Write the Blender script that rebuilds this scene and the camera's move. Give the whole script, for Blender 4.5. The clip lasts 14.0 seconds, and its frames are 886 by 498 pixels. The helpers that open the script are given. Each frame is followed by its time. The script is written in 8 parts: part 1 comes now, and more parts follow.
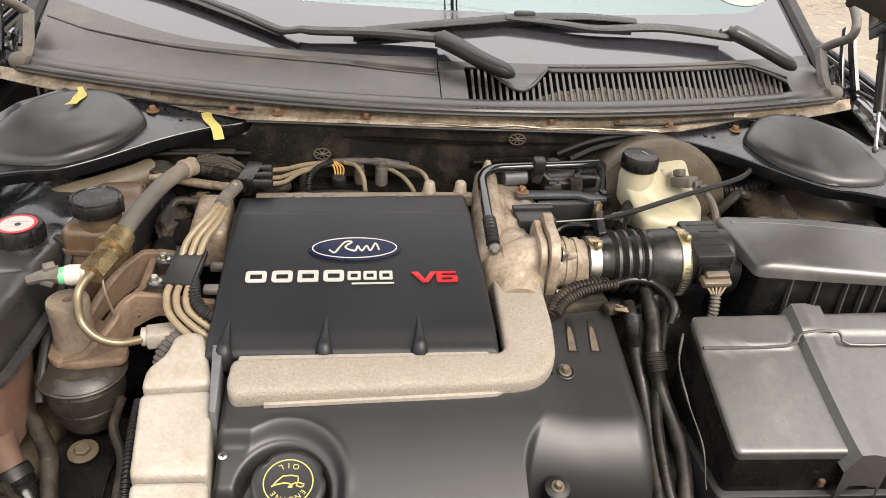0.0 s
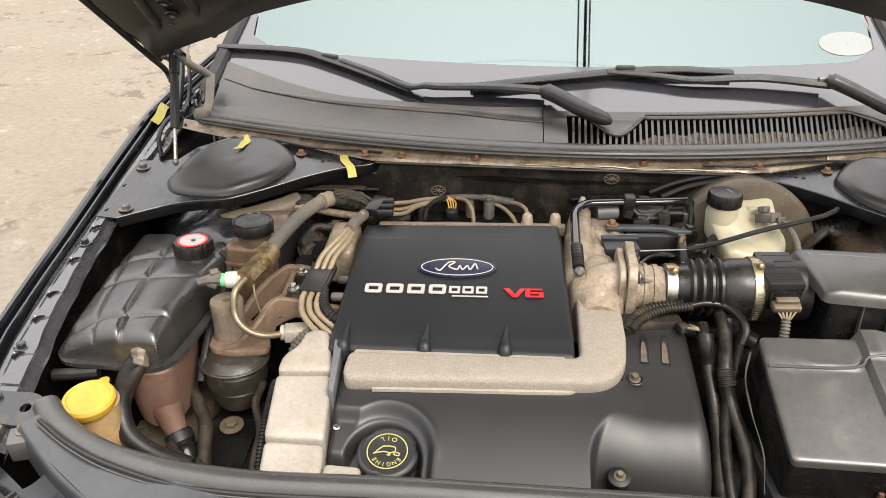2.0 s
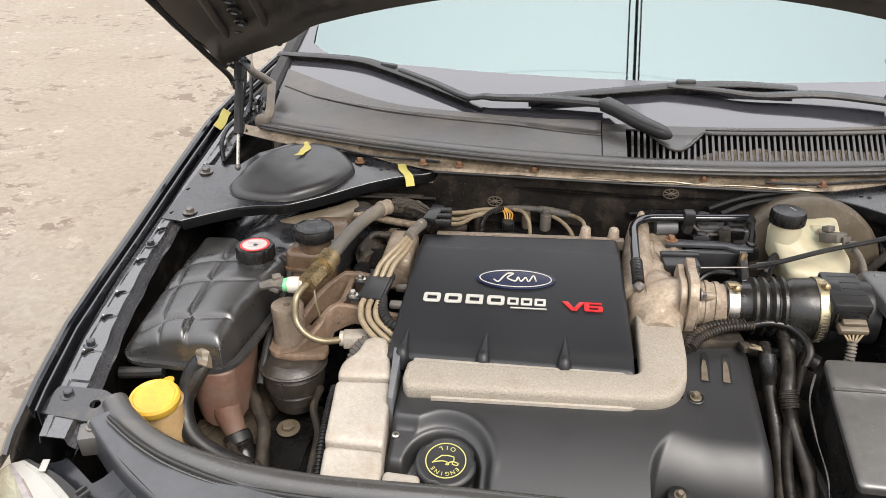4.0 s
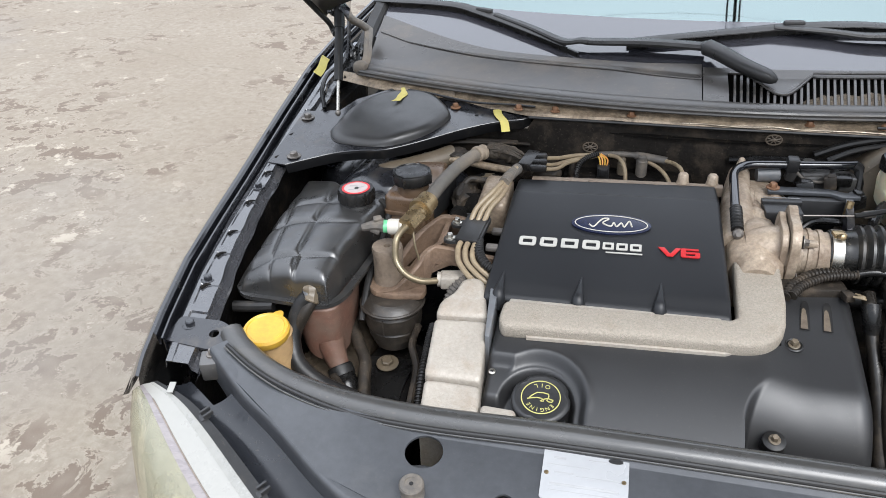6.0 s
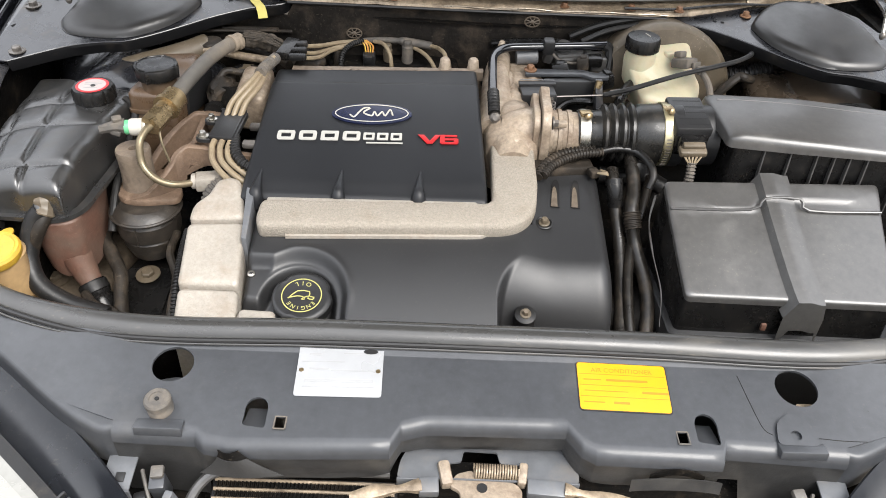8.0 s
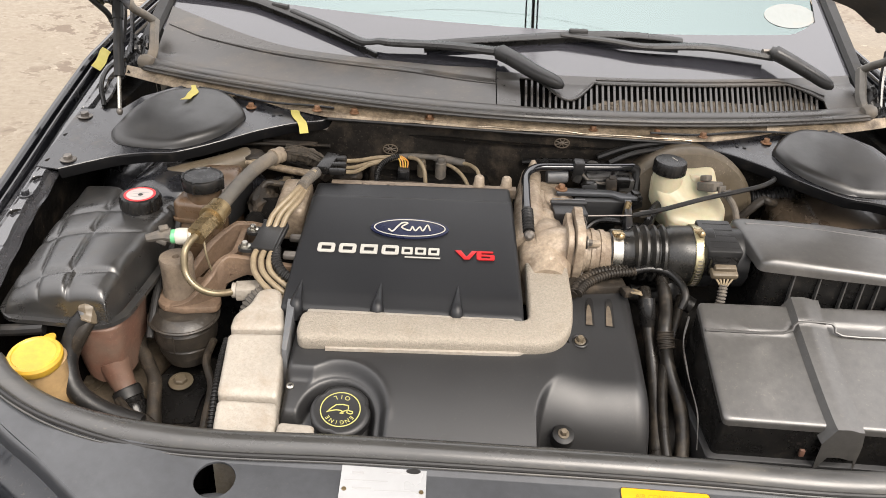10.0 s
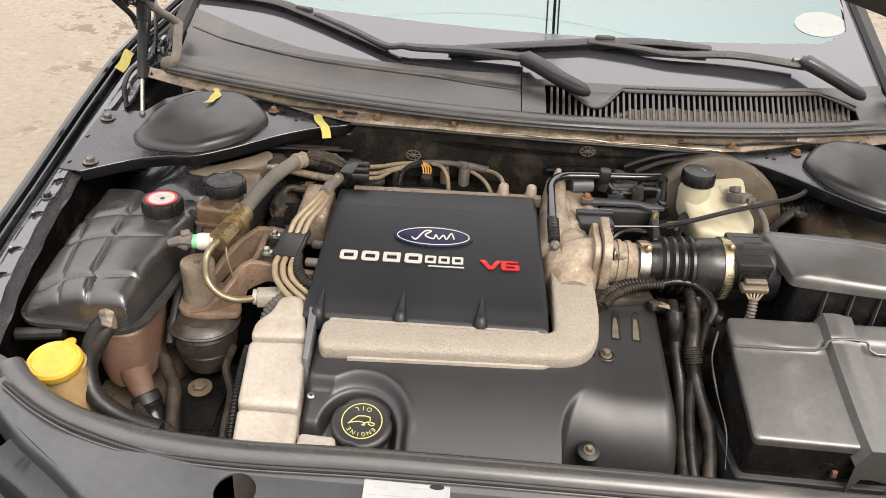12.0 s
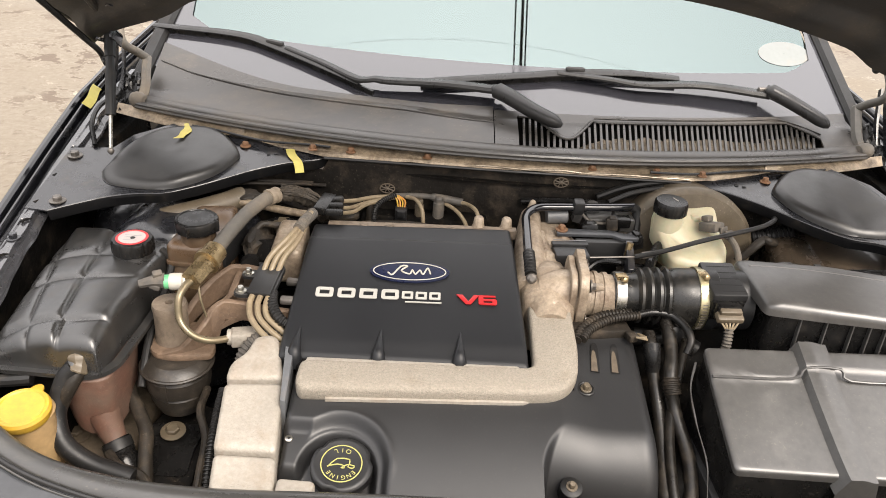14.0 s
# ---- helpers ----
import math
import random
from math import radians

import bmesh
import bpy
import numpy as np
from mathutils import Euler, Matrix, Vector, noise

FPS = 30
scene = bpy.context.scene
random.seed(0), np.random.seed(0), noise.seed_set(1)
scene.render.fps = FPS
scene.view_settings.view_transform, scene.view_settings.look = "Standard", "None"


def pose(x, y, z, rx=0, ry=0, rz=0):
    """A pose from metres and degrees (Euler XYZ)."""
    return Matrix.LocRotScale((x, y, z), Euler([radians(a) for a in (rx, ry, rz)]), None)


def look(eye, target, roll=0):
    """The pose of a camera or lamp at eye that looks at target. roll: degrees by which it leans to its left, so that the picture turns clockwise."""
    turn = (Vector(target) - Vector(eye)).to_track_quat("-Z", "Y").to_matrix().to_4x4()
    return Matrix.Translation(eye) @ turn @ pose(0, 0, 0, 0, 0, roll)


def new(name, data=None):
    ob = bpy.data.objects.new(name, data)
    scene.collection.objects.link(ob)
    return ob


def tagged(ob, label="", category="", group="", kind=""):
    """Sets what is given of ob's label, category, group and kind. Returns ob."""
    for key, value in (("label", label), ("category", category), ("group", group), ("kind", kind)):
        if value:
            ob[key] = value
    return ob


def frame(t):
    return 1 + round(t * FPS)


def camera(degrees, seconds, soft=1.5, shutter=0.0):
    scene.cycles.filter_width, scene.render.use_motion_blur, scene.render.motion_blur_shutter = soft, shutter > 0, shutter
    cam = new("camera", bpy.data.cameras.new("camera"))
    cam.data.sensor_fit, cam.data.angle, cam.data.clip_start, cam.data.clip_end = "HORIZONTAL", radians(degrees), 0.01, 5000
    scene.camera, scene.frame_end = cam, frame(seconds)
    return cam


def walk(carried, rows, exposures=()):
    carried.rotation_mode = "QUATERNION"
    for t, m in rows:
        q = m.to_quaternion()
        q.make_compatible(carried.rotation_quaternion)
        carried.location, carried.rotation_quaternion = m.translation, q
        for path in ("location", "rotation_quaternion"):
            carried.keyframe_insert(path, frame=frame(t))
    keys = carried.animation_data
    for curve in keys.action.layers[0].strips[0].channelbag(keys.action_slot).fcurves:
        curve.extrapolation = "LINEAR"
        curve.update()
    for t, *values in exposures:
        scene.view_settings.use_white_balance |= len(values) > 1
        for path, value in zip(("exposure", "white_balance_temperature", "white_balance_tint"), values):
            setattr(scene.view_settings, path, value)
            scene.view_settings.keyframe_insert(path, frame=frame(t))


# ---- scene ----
cam = camera(60.2, 14.0, 0.9)
PATH = [
    (0, (-0.166, -0.361, 1.38), (0.063, 1.336, 0.347), 4.8),
    (0.5, (-0.148, -0.438, 1.398), (0.012, 1.275, 0.379), 3.9),
    (1, (-0.104, -0.509, 1.407), (-0.089, 1.248, 0.451), 2.6),
    (1.5, (-0.095, -0.531, 1.418), (-0.206, 1.232, 0.481), 0.3),
    (2, (-0.097, -0.531, 1.421), (-0.25, 1.238, 0.5), 0.2),
    (2.2, (-0.098, -0.53, 1.422), (-0.25, 1.24, 0.505), 0.2),
    (4.3, (-0.136, -0.54, 1.431), (-0.421, 1.221, 0.528), 0.1),
    (4.5, (-0.137, -0.542, 1.434), (-0.45, 1.214, 0.529), -0.2),
    (5, (-0.143, -0.551, 1.436), (-0.525, 1.188, 0.524), -1.1),
    (5.5, (-0.148, -0.558, 1.437), (-0.583, 1.148, 0.488), -1.9),
    (6, (-0.15, -0.57, 1.434), (-0.597, 1.093, 0.415), -2.2),
    (6.5, (-0.142, -0.568, 1.418), (-0.545, 1.051, 0.314), -2.0),
    (7, (-0.107, -0.564, 1.419), (-0.405, 1.018, 0.233), -0.9),
    (7.5, (-0.073, -0.55, 1.412), (-0.23, 1.018, 0.18), 0.8),
    (8, (-0.061, -0.533, 1.417), (-0.037, 1.033, 0.174), 2.9),
    (8.5, (-0.081, -0.539, 1.443), (-0.012, 1.102, 0.302), 3.4),
    (9, (-0.095, -0.549, 1.446), (-0.053, 1.14, 0.376), 3.7),
    (9.2, (-0.099, -0.548, 1.446), (-0.062, 1.154, 0.396), 3.8),
    (11.3, (-0.141, -0.514, 1.44), (-0.16, 1.202, 0.412), 4.4),
    (11.5, (-0.141, -0.514, 1.44), (-0.16, 1.202, 0.412), 4.4),
    (12, (-0.136, -0.514, 1.442), (-0.158, 1.201, 0.413), 4.4),
    (12.5, (-0.133, -0.516, 1.442), (-0.159, 1.202, 0.417), 4.4),
    (13, (-0.135, -0.519, 1.441), (-0.151, 1.206, 0.427), 4.5),
    (13.5, (-0.134, -0.518, 1.444), (-0.141, 1.216, 0.448), 4.6),
    (14, (-0.147, -0.499, 1.455), (-0.096, 1.247, 0.482), 4.6),
]
walk(cam, [(t, look(eye, target, roll)) for t, eye, target, roll in PATH], [(0, 0.99, 7050, 12.5), (1.0, 0.94, 6950, 11), (2.2, 0.94, 6900, 11), (4.5, 0.88, 6500, 11), (5.0, 0.80, 6250, 10), (5.5, 0.77, 6000, 9.5), (6.9, 0.74, 6050, 10), (7.5, 0.82, 5850, 10.5), (8, 0.98, 6400, 10), (9, 0.96, 6850, 11), (11.5, 0.94, 7000, 12.5), (14, 0.94, 7000, 12.5)])

# ---- light: bright overcast sky, soft high sun ----
world = bpy.data.worlds.new("overcast")
scene.world = world
world.use_nodes = True
wn = world.node_tree
wn.nodes.clear()
sky = wn.nodes.new("ShaderNodeTexSky")
sky.sky_type = "NISHITA"
sky.sun_disc = False
sky.sun_elevation, sky.sun_rotation = radians(52), radians(137)
sky.air_density, sky.dust_density, sky.ozone_density = 1.0, 4.0, 1.0
veil = wn.nodes.new("ShaderNodeMix")
veil.data_type = "RGBA"
veil.inputs["Factor"].default_value = 0.8
wco = wn.nodes.new("ShaderNodeTexCoord")
wsep = wn.nodes.new("ShaderNodeSeparateXYZ")
wmap = wn.nodes.new("ShaderNodeMapRange")
wmap.inputs["From Min"].default_value, wmap.inputs["From Max"].default_value = 0.0, 1.0
wmap.inputs["To Min"].default_value, wmap.inputs["To Max"].default_value = 0.28, 1.55
cloud = wn.nodes.new("ShaderNodeVectorMath")
cloud.operation = "SCALE"
cloud.inputs[0].default_value = (9.6, 9.7, 10.0)
wn.links.new(wco.outputs["Generated"], wsep.inputs[0])
wn.links.new(wsep.outputs["Z"], wmap.inputs["Value"])
wn.links.new(wmap.outputs["Result"], cloud.inputs["Scale"])
wn.links.new(cloud.outputs["Vector"], veil.inputs["B"])
bg = wn.nodes.new("ShaderNodeBackground")
bg.inputs["Strength"].default_value = 0.15
wout = wn.nodes.new("ShaderNodeOutputWorld")
wn.links.new(sky.outputs["Color"], veil.inputs["A"])
wn.links.new(veil.outputs["Result"], bg.inputs["Color"])
wn.links.new(bg.outputs["Background"], wout.inputs["Surface"])

sun_data = bpy.data.lights.new("sun", "SUN")
sun_data.energy, sun_data.angle, sun_data.color = 2.5, radians(36), (1.0, 0.96, 0.9)
sun = new("sun", sun_data)
sun.matrix_world = look((2.2, -2.4, 4.9), (0, 0.3, 0.8))


# ---- materials ----
def surface(name, color, rough=0.5, metal=0.0, vary=0.25, scale=30.0, grime=None, grime_amount=0.0, grime_scale=9.0,
            bump=0.0, bump_scale=400.0, coat=0.0, rough_vary=0.12, spec=0.5, streak=(1, 1, 1), speck=0.0, speck_scale=230.0):
    """A worn surface: colour varied at two scales, a film of grime in patches, fine relief."""
    m = bpy.data.materials.new(name)
    m.use_nodes = True
    nt = m.node_tree
    p = nt.nodes["Principled BSDF"]
    co = nt.nodes.new("ShaderNodeTexCoord")
    mp = nt.nodes.new("ShaderNodeMapping")
    mp.inputs["Scale"].default_value = streak
    nt.links.new(co.outputs["Object"], mp.inputs["Vector"])

    def tex(sc, detail=4.0, ro=0.6):
        n = nt.nodes.new("ShaderNodeTexNoise")
        n.inputs["Scale"].default_value, n.inputs["Detail"].default_value = sc, detail
        n.inputs["Roughness"].default_value = ro
        nt.links.new(mp.outputs["Vector"], n.inputs["Vector"])
        return n.outputs["Fac"]

    def ramp(fac, a, b, lo, hi):
        r = nt.nodes.new("ShaderNodeMapRange")
        r.inputs["From Min"].default_value, r.inputs["From Max"].default_value = a, b
        r.inputs["To Min"].default_value, r.inputs["To Max"].default_value = lo, hi
        nt.links.new(fac, r.inputs["Value"])
        return r.outputs["Result"]

    big, fine = tex(scale * 0.25), tex(scale * 3)
    add = nt.nodes.new("ShaderNodeMath")
    add.operation = "ADD"
    nt.links.new(big, add.inputs[0])
    nt.links.new(fine, add.inputs[1])
    hsv = nt.nodes.new("ShaderNodeHueSaturation")
    hsv.inputs["Color"].default_value = (*color, 1)
    nt.links.new(ramp(add.outputs[0], 0.6, 1.4, 1 - vary, 1 + vary), hsv.inputs["Value"])
    out = hsv.outputs["Color"]
    if grime:
        mix = nt.nodes.new("ShaderNodeMix")
        mix.data_type = "RGBA"
        g = tex(grime_scale, 8.0, 0.68)
        nt.links.new(ramp(g, 0.62 - 0.42 * grime_amount, 0.86 - 0.36 * grime_amount, 0.0, min(1.0, 0.35 + grime_amount)), mix.inputs["Factor"])
        nt.links.new(out, mix.inputs["A"])
        mix.inputs["B"].default_value = (*grime, 1)
        out = mix.outputs["Result"]
        nt.links.new(ramp(g, 0.4, 0.75, max(0.02, rough - rough_vary), min(1.0, rough + 2 * rough_vary)), p.inputs["Roughness"])
    else:
        nt.links.new(ramp(big, 0.35, 0.65, max(0.02, rough - rough_vary), min(1.0, rough + rough_vary)), p.inputs["Roughness"])
    if speck:
        dots = nt.nodes.new("ShaderNodeMix")
        dots.data_type = "RGBA"
        where = nt.nodes.new("ShaderNodeMath")
        where.operation = "MULTIPLY"
        nt.links.new(ramp(tex(speck_scale, 2.0), 0.62, 0.70, 0.0, 1.0), where.inputs[0])
        nt.links.new(ramp(tex(14.0, 3.0), 0.42, 0.60, 0.15, 1.0), where.inputs[1])
        gain = nt.nodes.new("ShaderNodeMath")
        gain.operation = "MULTIPLY"
        gain.inputs[1].default_value = speck
        nt.links.new(where.outputs[0], gain.inputs[0])
        nt.links.new(gain.outputs[0], dots.inputs["Factor"])
        nt.links.new(out, dots.inputs["A"])
        dots.inputs["B"].default_value = (0.30, 0.25, 0.19, 1)
        out = dots.outputs["Result"]
    nt.links.new(out, p.inputs["Base Color"])
    p.inputs["Metallic"].default_value = metal
    p.inputs["Specular IOR Level"].default_value = spec
    p.inputs["Coat Weight"].default_value = coat
    p.inputs["Coat Roughness"].default_value = 0.08
    if bump:
        b = nt.nodes.new("ShaderNodeBump")
        b.inputs["Strength"].default_value, b.inputs["Distance"].default_value = bump, 0.002
        nt.links.new(tex(bump_scale, 3.0), b.inputs["Height"])
        nt.links.new(b.outputs["Normal"], p.inputs["Normal"])
    return m


DUST = (0.26, 0.205, 0.145)
M_paint = surface("black_car_paint", (0.008, 0.0085, 0.0105), 0.17, coat=0.6, grime=(0.07, 0.065, 0.055), grime_amount=0.12, grime_scale=14)
M_paint_bay = surface("dusty_black_bay_paint", (0.013, 0.0135, 0.016), 0.27, grime=(0.16, 0.13, 0.095), grime_amount=0.14, grime_scale=16, coat=0.35, speck=0.12)
# base lifted above black to put the sky's reflection into the colour
M_rail = surface("rail_paint_with_sky_sheen", (0.034, 0.0345, 0.038), 0.24, grime=(0.12, 0.105, 0.085), grime_amount=0.14, grime_scale=16, coat=0.7, speck=0.1, spec=0.8)
M_panel = surface("black_front_panel", (0.0400, 0.0420, 0.0458), 0.4, grime=(0.10, 0.095, 0.088), grime_amount=0.1, grime_scale=6, bump=0.02, bump_scale=900, coat=0.1, speck=0.03, rough_vary=0.05)
M_plastic = surface("black_plastic", (0.015, 0.015, 0.0155), 0.42, vary=0.05, grime=(0.04, 0.037, 0.033), grime_amount=0.04, grime_scale=14, bump=0.10, bump_scale=1600, spec=0.56, speck=0.03, rough_vary=0.03)
M_cover = surface("satin_black_cover", (0.0082, 0.0087, 0.0101), 0.44, vary=0.06, rough_vary=0.04, bump=0.12, bump_scale=1500, spec=0.4)
M_fibre = surface("frayed_fibre", (0.045, 0.036, 0.026), 0.85, vary=0.5, scale=80, grime=(0.12, 0.09, 0.062), grime_amount=0.3, grime_scale=60, bump=1.0, bump_scale=260)
M_tank = surface("black_tank_plastic", (0.023, 0.0226, 0.0221), 0.35, vary=0.12, rough_vary=0.08, grime=(0.075, 0.064, 0.05), grime_amount=0.2, grime_scale=26, bump=0.03, bump_scale=300, spec=0.95, speck=0.06)
M_grub = surface("dust_caked_rubber", (0.018, 0.0145, 0.011), 0.6, vary=0.3, grime=(0.095, 0.07, 0.047), grime_amount=0.34, grime_scale=30, bump=0.3, bump_scale=200, speck=0.2, spec=0.3)
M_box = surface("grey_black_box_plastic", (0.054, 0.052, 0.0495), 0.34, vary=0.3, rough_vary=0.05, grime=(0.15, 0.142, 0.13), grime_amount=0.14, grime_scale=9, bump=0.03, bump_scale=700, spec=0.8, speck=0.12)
M_cowl = surface("weathered_grey_plastic", (0.043, 0.0397, 0.0362), 0.37, vary=0.12, grime=(0.16, 0.13, 0.098), grime_amount=0.26, grime_scale=7, bump=0.06, bump_scale=900, streak=(0.5, 1, 1), speck=0.15, spec=0.65)
M_lip = surface("dusty_rubber_lip", (0.085, 0.078, 0.068), 0.6, grime=DUST, grime_amount=0.3, grime_scale=10, speck=0.2)
M_flange = surface("dirty_bare_metal", (0.33, 0.26, 0.18), 0.42, metal=0.2, vary=0.5, scale=60, grime=(0.05, 0.034, 0.022), grime_amount=0.5, grime_scale=26, bump=0.6, bump_scale=120)
M_fire = surface("grimy_dark_insulation", (0.012, 0.0105, 0.009), 0.7, vary=0.5, grime=(0.085, 0.066, 0.048), grime_amount=0.34, grime_scale=16, bump=1.0, bump_scale=60, spec=0.1, speck=0.12)
M_liner = surface("soiled_dark_pressing", (0.042, 0.032, 0.023), 0.3, vary=0.3, grime=(0.11, 0.08, 0.055), grime_amount=0.4, grime_scale=7, coat=0.3, speck=0.2)
M_bellows = surface("black_bellows_rubber", (0.012, 0.0115, 0.0105), 0.34, vary=0.25, grime=(0.11, 0.09, 0.068), grime_amount=0.2, grime_scale=22, speck=0.15)
M_ochre = surface("ochre_print", (0.30, 0.165, 0.008), 0.5, vary=0.1)
M_shell = surface("blue_black_lamp_shell", (0.011, 0.012, 0.0145), 0.3, vary=0.2, grime=(0.05, 0.05, 0.05), grime_amount=0.16, grime_scale=6, speck=0.06)
# near-black for grimy parts, and for bay recesses with their shade in the colour
M_dark = surface("grime_and_bay_shade", (0.005, 0.0045, 0.004), 0.75, vary=0.5, grime=(0.042, 0.031, 0.021), grime_amount=0.24, grime_scale=24, bump=0.8, bump_scale=90, spec=0.1, speck=0.15)
M_rubber = surface("black_rubber", (0.011, 0.0107, 0.0105), 0.46, vary=0.25, grime=(0.085, 0.07, 0.055), grime_amount=0.12, grime_scale=24, bump=0.06, bump_scale=600, speck=0.08, spec=0.36)
M_seal = surface("grey_rubber_seal", (0.040, 0.039, 0.037), 0.32, vary=0.18, grime=(0.15, 0.135, 0.11), grime_amount=0.22, grime_scale=9, streak=(0.35, 1, 1), spec=0.7, speck=0.12)
M_dusty_hose = surface("dust_coated_hose", (0.075, 0.068, 0.06), 0.75, vary=0.3, grime=(0.2, 0.165, 0.125), grime_amount=0.4, grime_scale=25, bump=0.2, bump_scale=200)
M_alu = surface("cast_aluminium", (0.275, 0.243, 0.198), 0.6, metal=0.15, vary=0.38, scale=1300, grime=(0.19, 0.145, 0.10), grime_amount=0.14, grime_scale=22, bump=0.9, bump_scale=620)
M_alu_dirty = surface("soiled_cast_aluminium", (0.30, 0.243, 0.182), 0.5, metal=0.1, vary=0.4, scale=60, grime=(0.115, 0.076, 0.048), grime_amount=0.48, grime_scale=26, bump=0.6, bump_scale=140)
M_alu_box = surface("pale_cast_aluminium", (0.31, 0.28, 0.238), 0.56, metal=0.15, vary=0.22, scale=60, grime=(0.21, 0.155, 0.105), grime_amount=0.3, grime_scale=16, bump=0.5, bump_scale=300)
M_psres = surface("amber_stained_plastic", (0.085, 0.053, 0.031), 0.36, vary=0.3, grime=(0.13, 0.10, 0.07), grime_amount=0.25, grime_scale=24, speck=0.12)
M_label = surface("pale_label", (0.42, 0.37, 0.355), 0.5, vary=0.08)
M_rust = surface("rusty_cast_iron", (0.138, 0.092, 0.061), 0.62, vary=0.4, scale=50, grime=(0.082, 0.052, 0.034), grime_amount=0.35, grime_scale=30, bump=0.5, bump_scale=200, speck=0.2)
M_redbrown = surface("red_brown_plastic", (0.125, 0.062, 0.043), 0.55, vary=0.35, grime=(0.115, 0.082, 0.06), grime_amount=0.48, grime_scale=20, bump=0.15, bump_scale=300, speck=0.25)
M_rustbolt = surface("rusty_bolt", (0.20, 0.105, 0.055), 0.6, metal=0.3, vary=0.4, bump=0.2)
M_bolt = surface("dull_steel_bolt", (0.17, 0.155, 0.14), 0.42, metal=0.75, vary=0.3)
M_steel = surface("bright_steel", (0.52, 0.5, 0.45), 0.32, metal=0.95, vary=0.15)
M_zinc = surface("yellow_zinc_fitting", (0.30, 0.225, 0.125), 0.33, metal=0.8, vary=0.4, grime=(0.08, 0.055, 0.03), grime_amount=0.2, grime_scale=50)
M_pipe = surface("tarnished_alloy_pipe", (0.19, 0.155, 0.098), 0.38, metal=0.6, vary=0.3, grime=(0.12, 0.085, 0.05), grime_amount=0.25, grime_scale=40)
M_wire = surface("beige_ignition_lead", (0.215, 0.168, 0.105), 0.55, vary=0.25, grime=(0.12, 0.085, 0.055), grime_amount=0.3, grime_scale=30)
M_cream = surface("cream_translucent_plastic", (0.46, 0.42, 0.295), 0.40, vary=0.1, grime=(0.33, 0.26, 0.15), grime_amount=0.24, grime_scale=14)
M_cream.node_tree.nodes["Principled BSDF"].inputs["Subsurface Weight"].default_value = 0.25
M_cream.node_tree.nodes["Principled BSDF"].inputs["Subsurface Scale"].default_value = 0.01
M_psbody = surface("stained_reservoir_plastic", (0.095, 0.075, 0.05), 0.5, vary=0.25, grime=(0.16, 0.125, 0.09), grime_amount=0.3, grime_scale=20, speck=0.5)
M_neck = surface("amber_filler_neck", (0.43, 0.285, 0.14), 0.45, vary=0.25, grime=(0.2, 0.15, 0.08), grime_amount=0.2, grime_scale=25)
M_yellow = surface("yellow_plastic", (0.50, 0.30, 0.03), 0.42, vary=0.15, grime=(0.33, 0.20, 0.05), grime_amount=0.32, grime_scale=36, speck=0.25)
M_sticker = surface("yellow_sticker", (0.58, 0.275, 0.003), 0.45, vary=0.05)
M_ink = surface("black_print", (0.012, 0.0115, 0.0115), 0.5, vary=0.05)
M_dome = surface("turret_dome_rubber", (0.021, 0.0203, 0.0197), 0.40, vary=0.15, grime=(0.075, 0.066, 0.055), grime_amount=0.15, grime_scale=9, bump=0.05, bump_scale=500, spec=0.6)
M_stick = surface("pale_paper", (0.19, 0.205, 0.198), 0.5, vary=0.08, grime=(0.30, 0.24, 0.2), grime_amount=0.15, grime_scale=30)
M_wiper = surface("wiper_black", (0.021, 0.0207, 0.0205), 0.38, vary=0.2, grime=(0.04, 0.037, 0.034), grime_amount=0.10, grime_scale=20, spec=0.4)
M_greyink = surface("grey_print", (0.28, 0.28, 0.28), 0.5, vary=0.1)
M_plate = surface("silver_plate", (0.36, 0.365, 0.37), 0.35, metal=0.25, vary=0.05)
M_tape = surface("yellow_masking_tape", (0.50, 0.43, 0.12), 0.75, vary=0.12, bump=0.2, bump_scale=300)
M_white = surface("white_plastic", (0.42, 0.40, 0.35), 0.45, vary=0.1, grime=(0.3, 0.27, 0.2), grime_amount=0.2, grime_scale=40)
M_green = surface("green_ring", (0.11, 0.40, 0.19), 0.45, vary=0.08)
M_red = surface("red_print", (0.55, 0.035, 0.04), 0.5, vary=0.05)
M_redlet = surface("red_letter", (0.37, 0.011, 0.013), 0.4, vary=0.03)
M_silverlet = surface("silver_letter", (0.42, 0.41, 0.375), 0.4, metal=0.2, vary=0.03)
M_blue = surface("dark_blue_enamel", (0.004, 0.007, 0.028), 0.25, vary=0.03, coat=0.4)
M_capyel = surface("pale_yellow_print", (0.37, 0.35, 0.12), 0.5, vary=0.1)
M_chrome = surface("reflector", (0.55, 0.56, 0.52), 0.3, metal=1.0, vary=0.1)
M_lampwhite = surface("frosted_lamp_edge", (0.26, 0.255, 0.235), 0.36, vary=0.05, grime=(0.25, 0.24, 0.21), grime_amount=0.2, grime_scale=7)
M_lampgrey = surface("grey_lamp_rim", (0.22, 0.218, 0.20), 0.3, vary=0.15, grime=(0.26, 0.25, 0.22), grime_amount=0.25, grime_scale=14)
M_lamplilac = surface("crazed_lamp_edge", (0.20, 0.18, 0.18), 0.3, vary=0.15, grime=(0.28, 0.26, 0.235), grime_amount=0.3, grime_scale=20, streak=(1, 4, 1))
M_beadbrown = surface("brown_lamp_sealant", (0.17, 0.14, 0.115), 0.5, vary=0.3)
M_tab = surface("grey_painted_steel", (0.10, 0.104, 0.11), 0.42, vary=0.2, grime=(0.16, 0.14, 0.115), grime_amount=0.28, grime_scale=24)
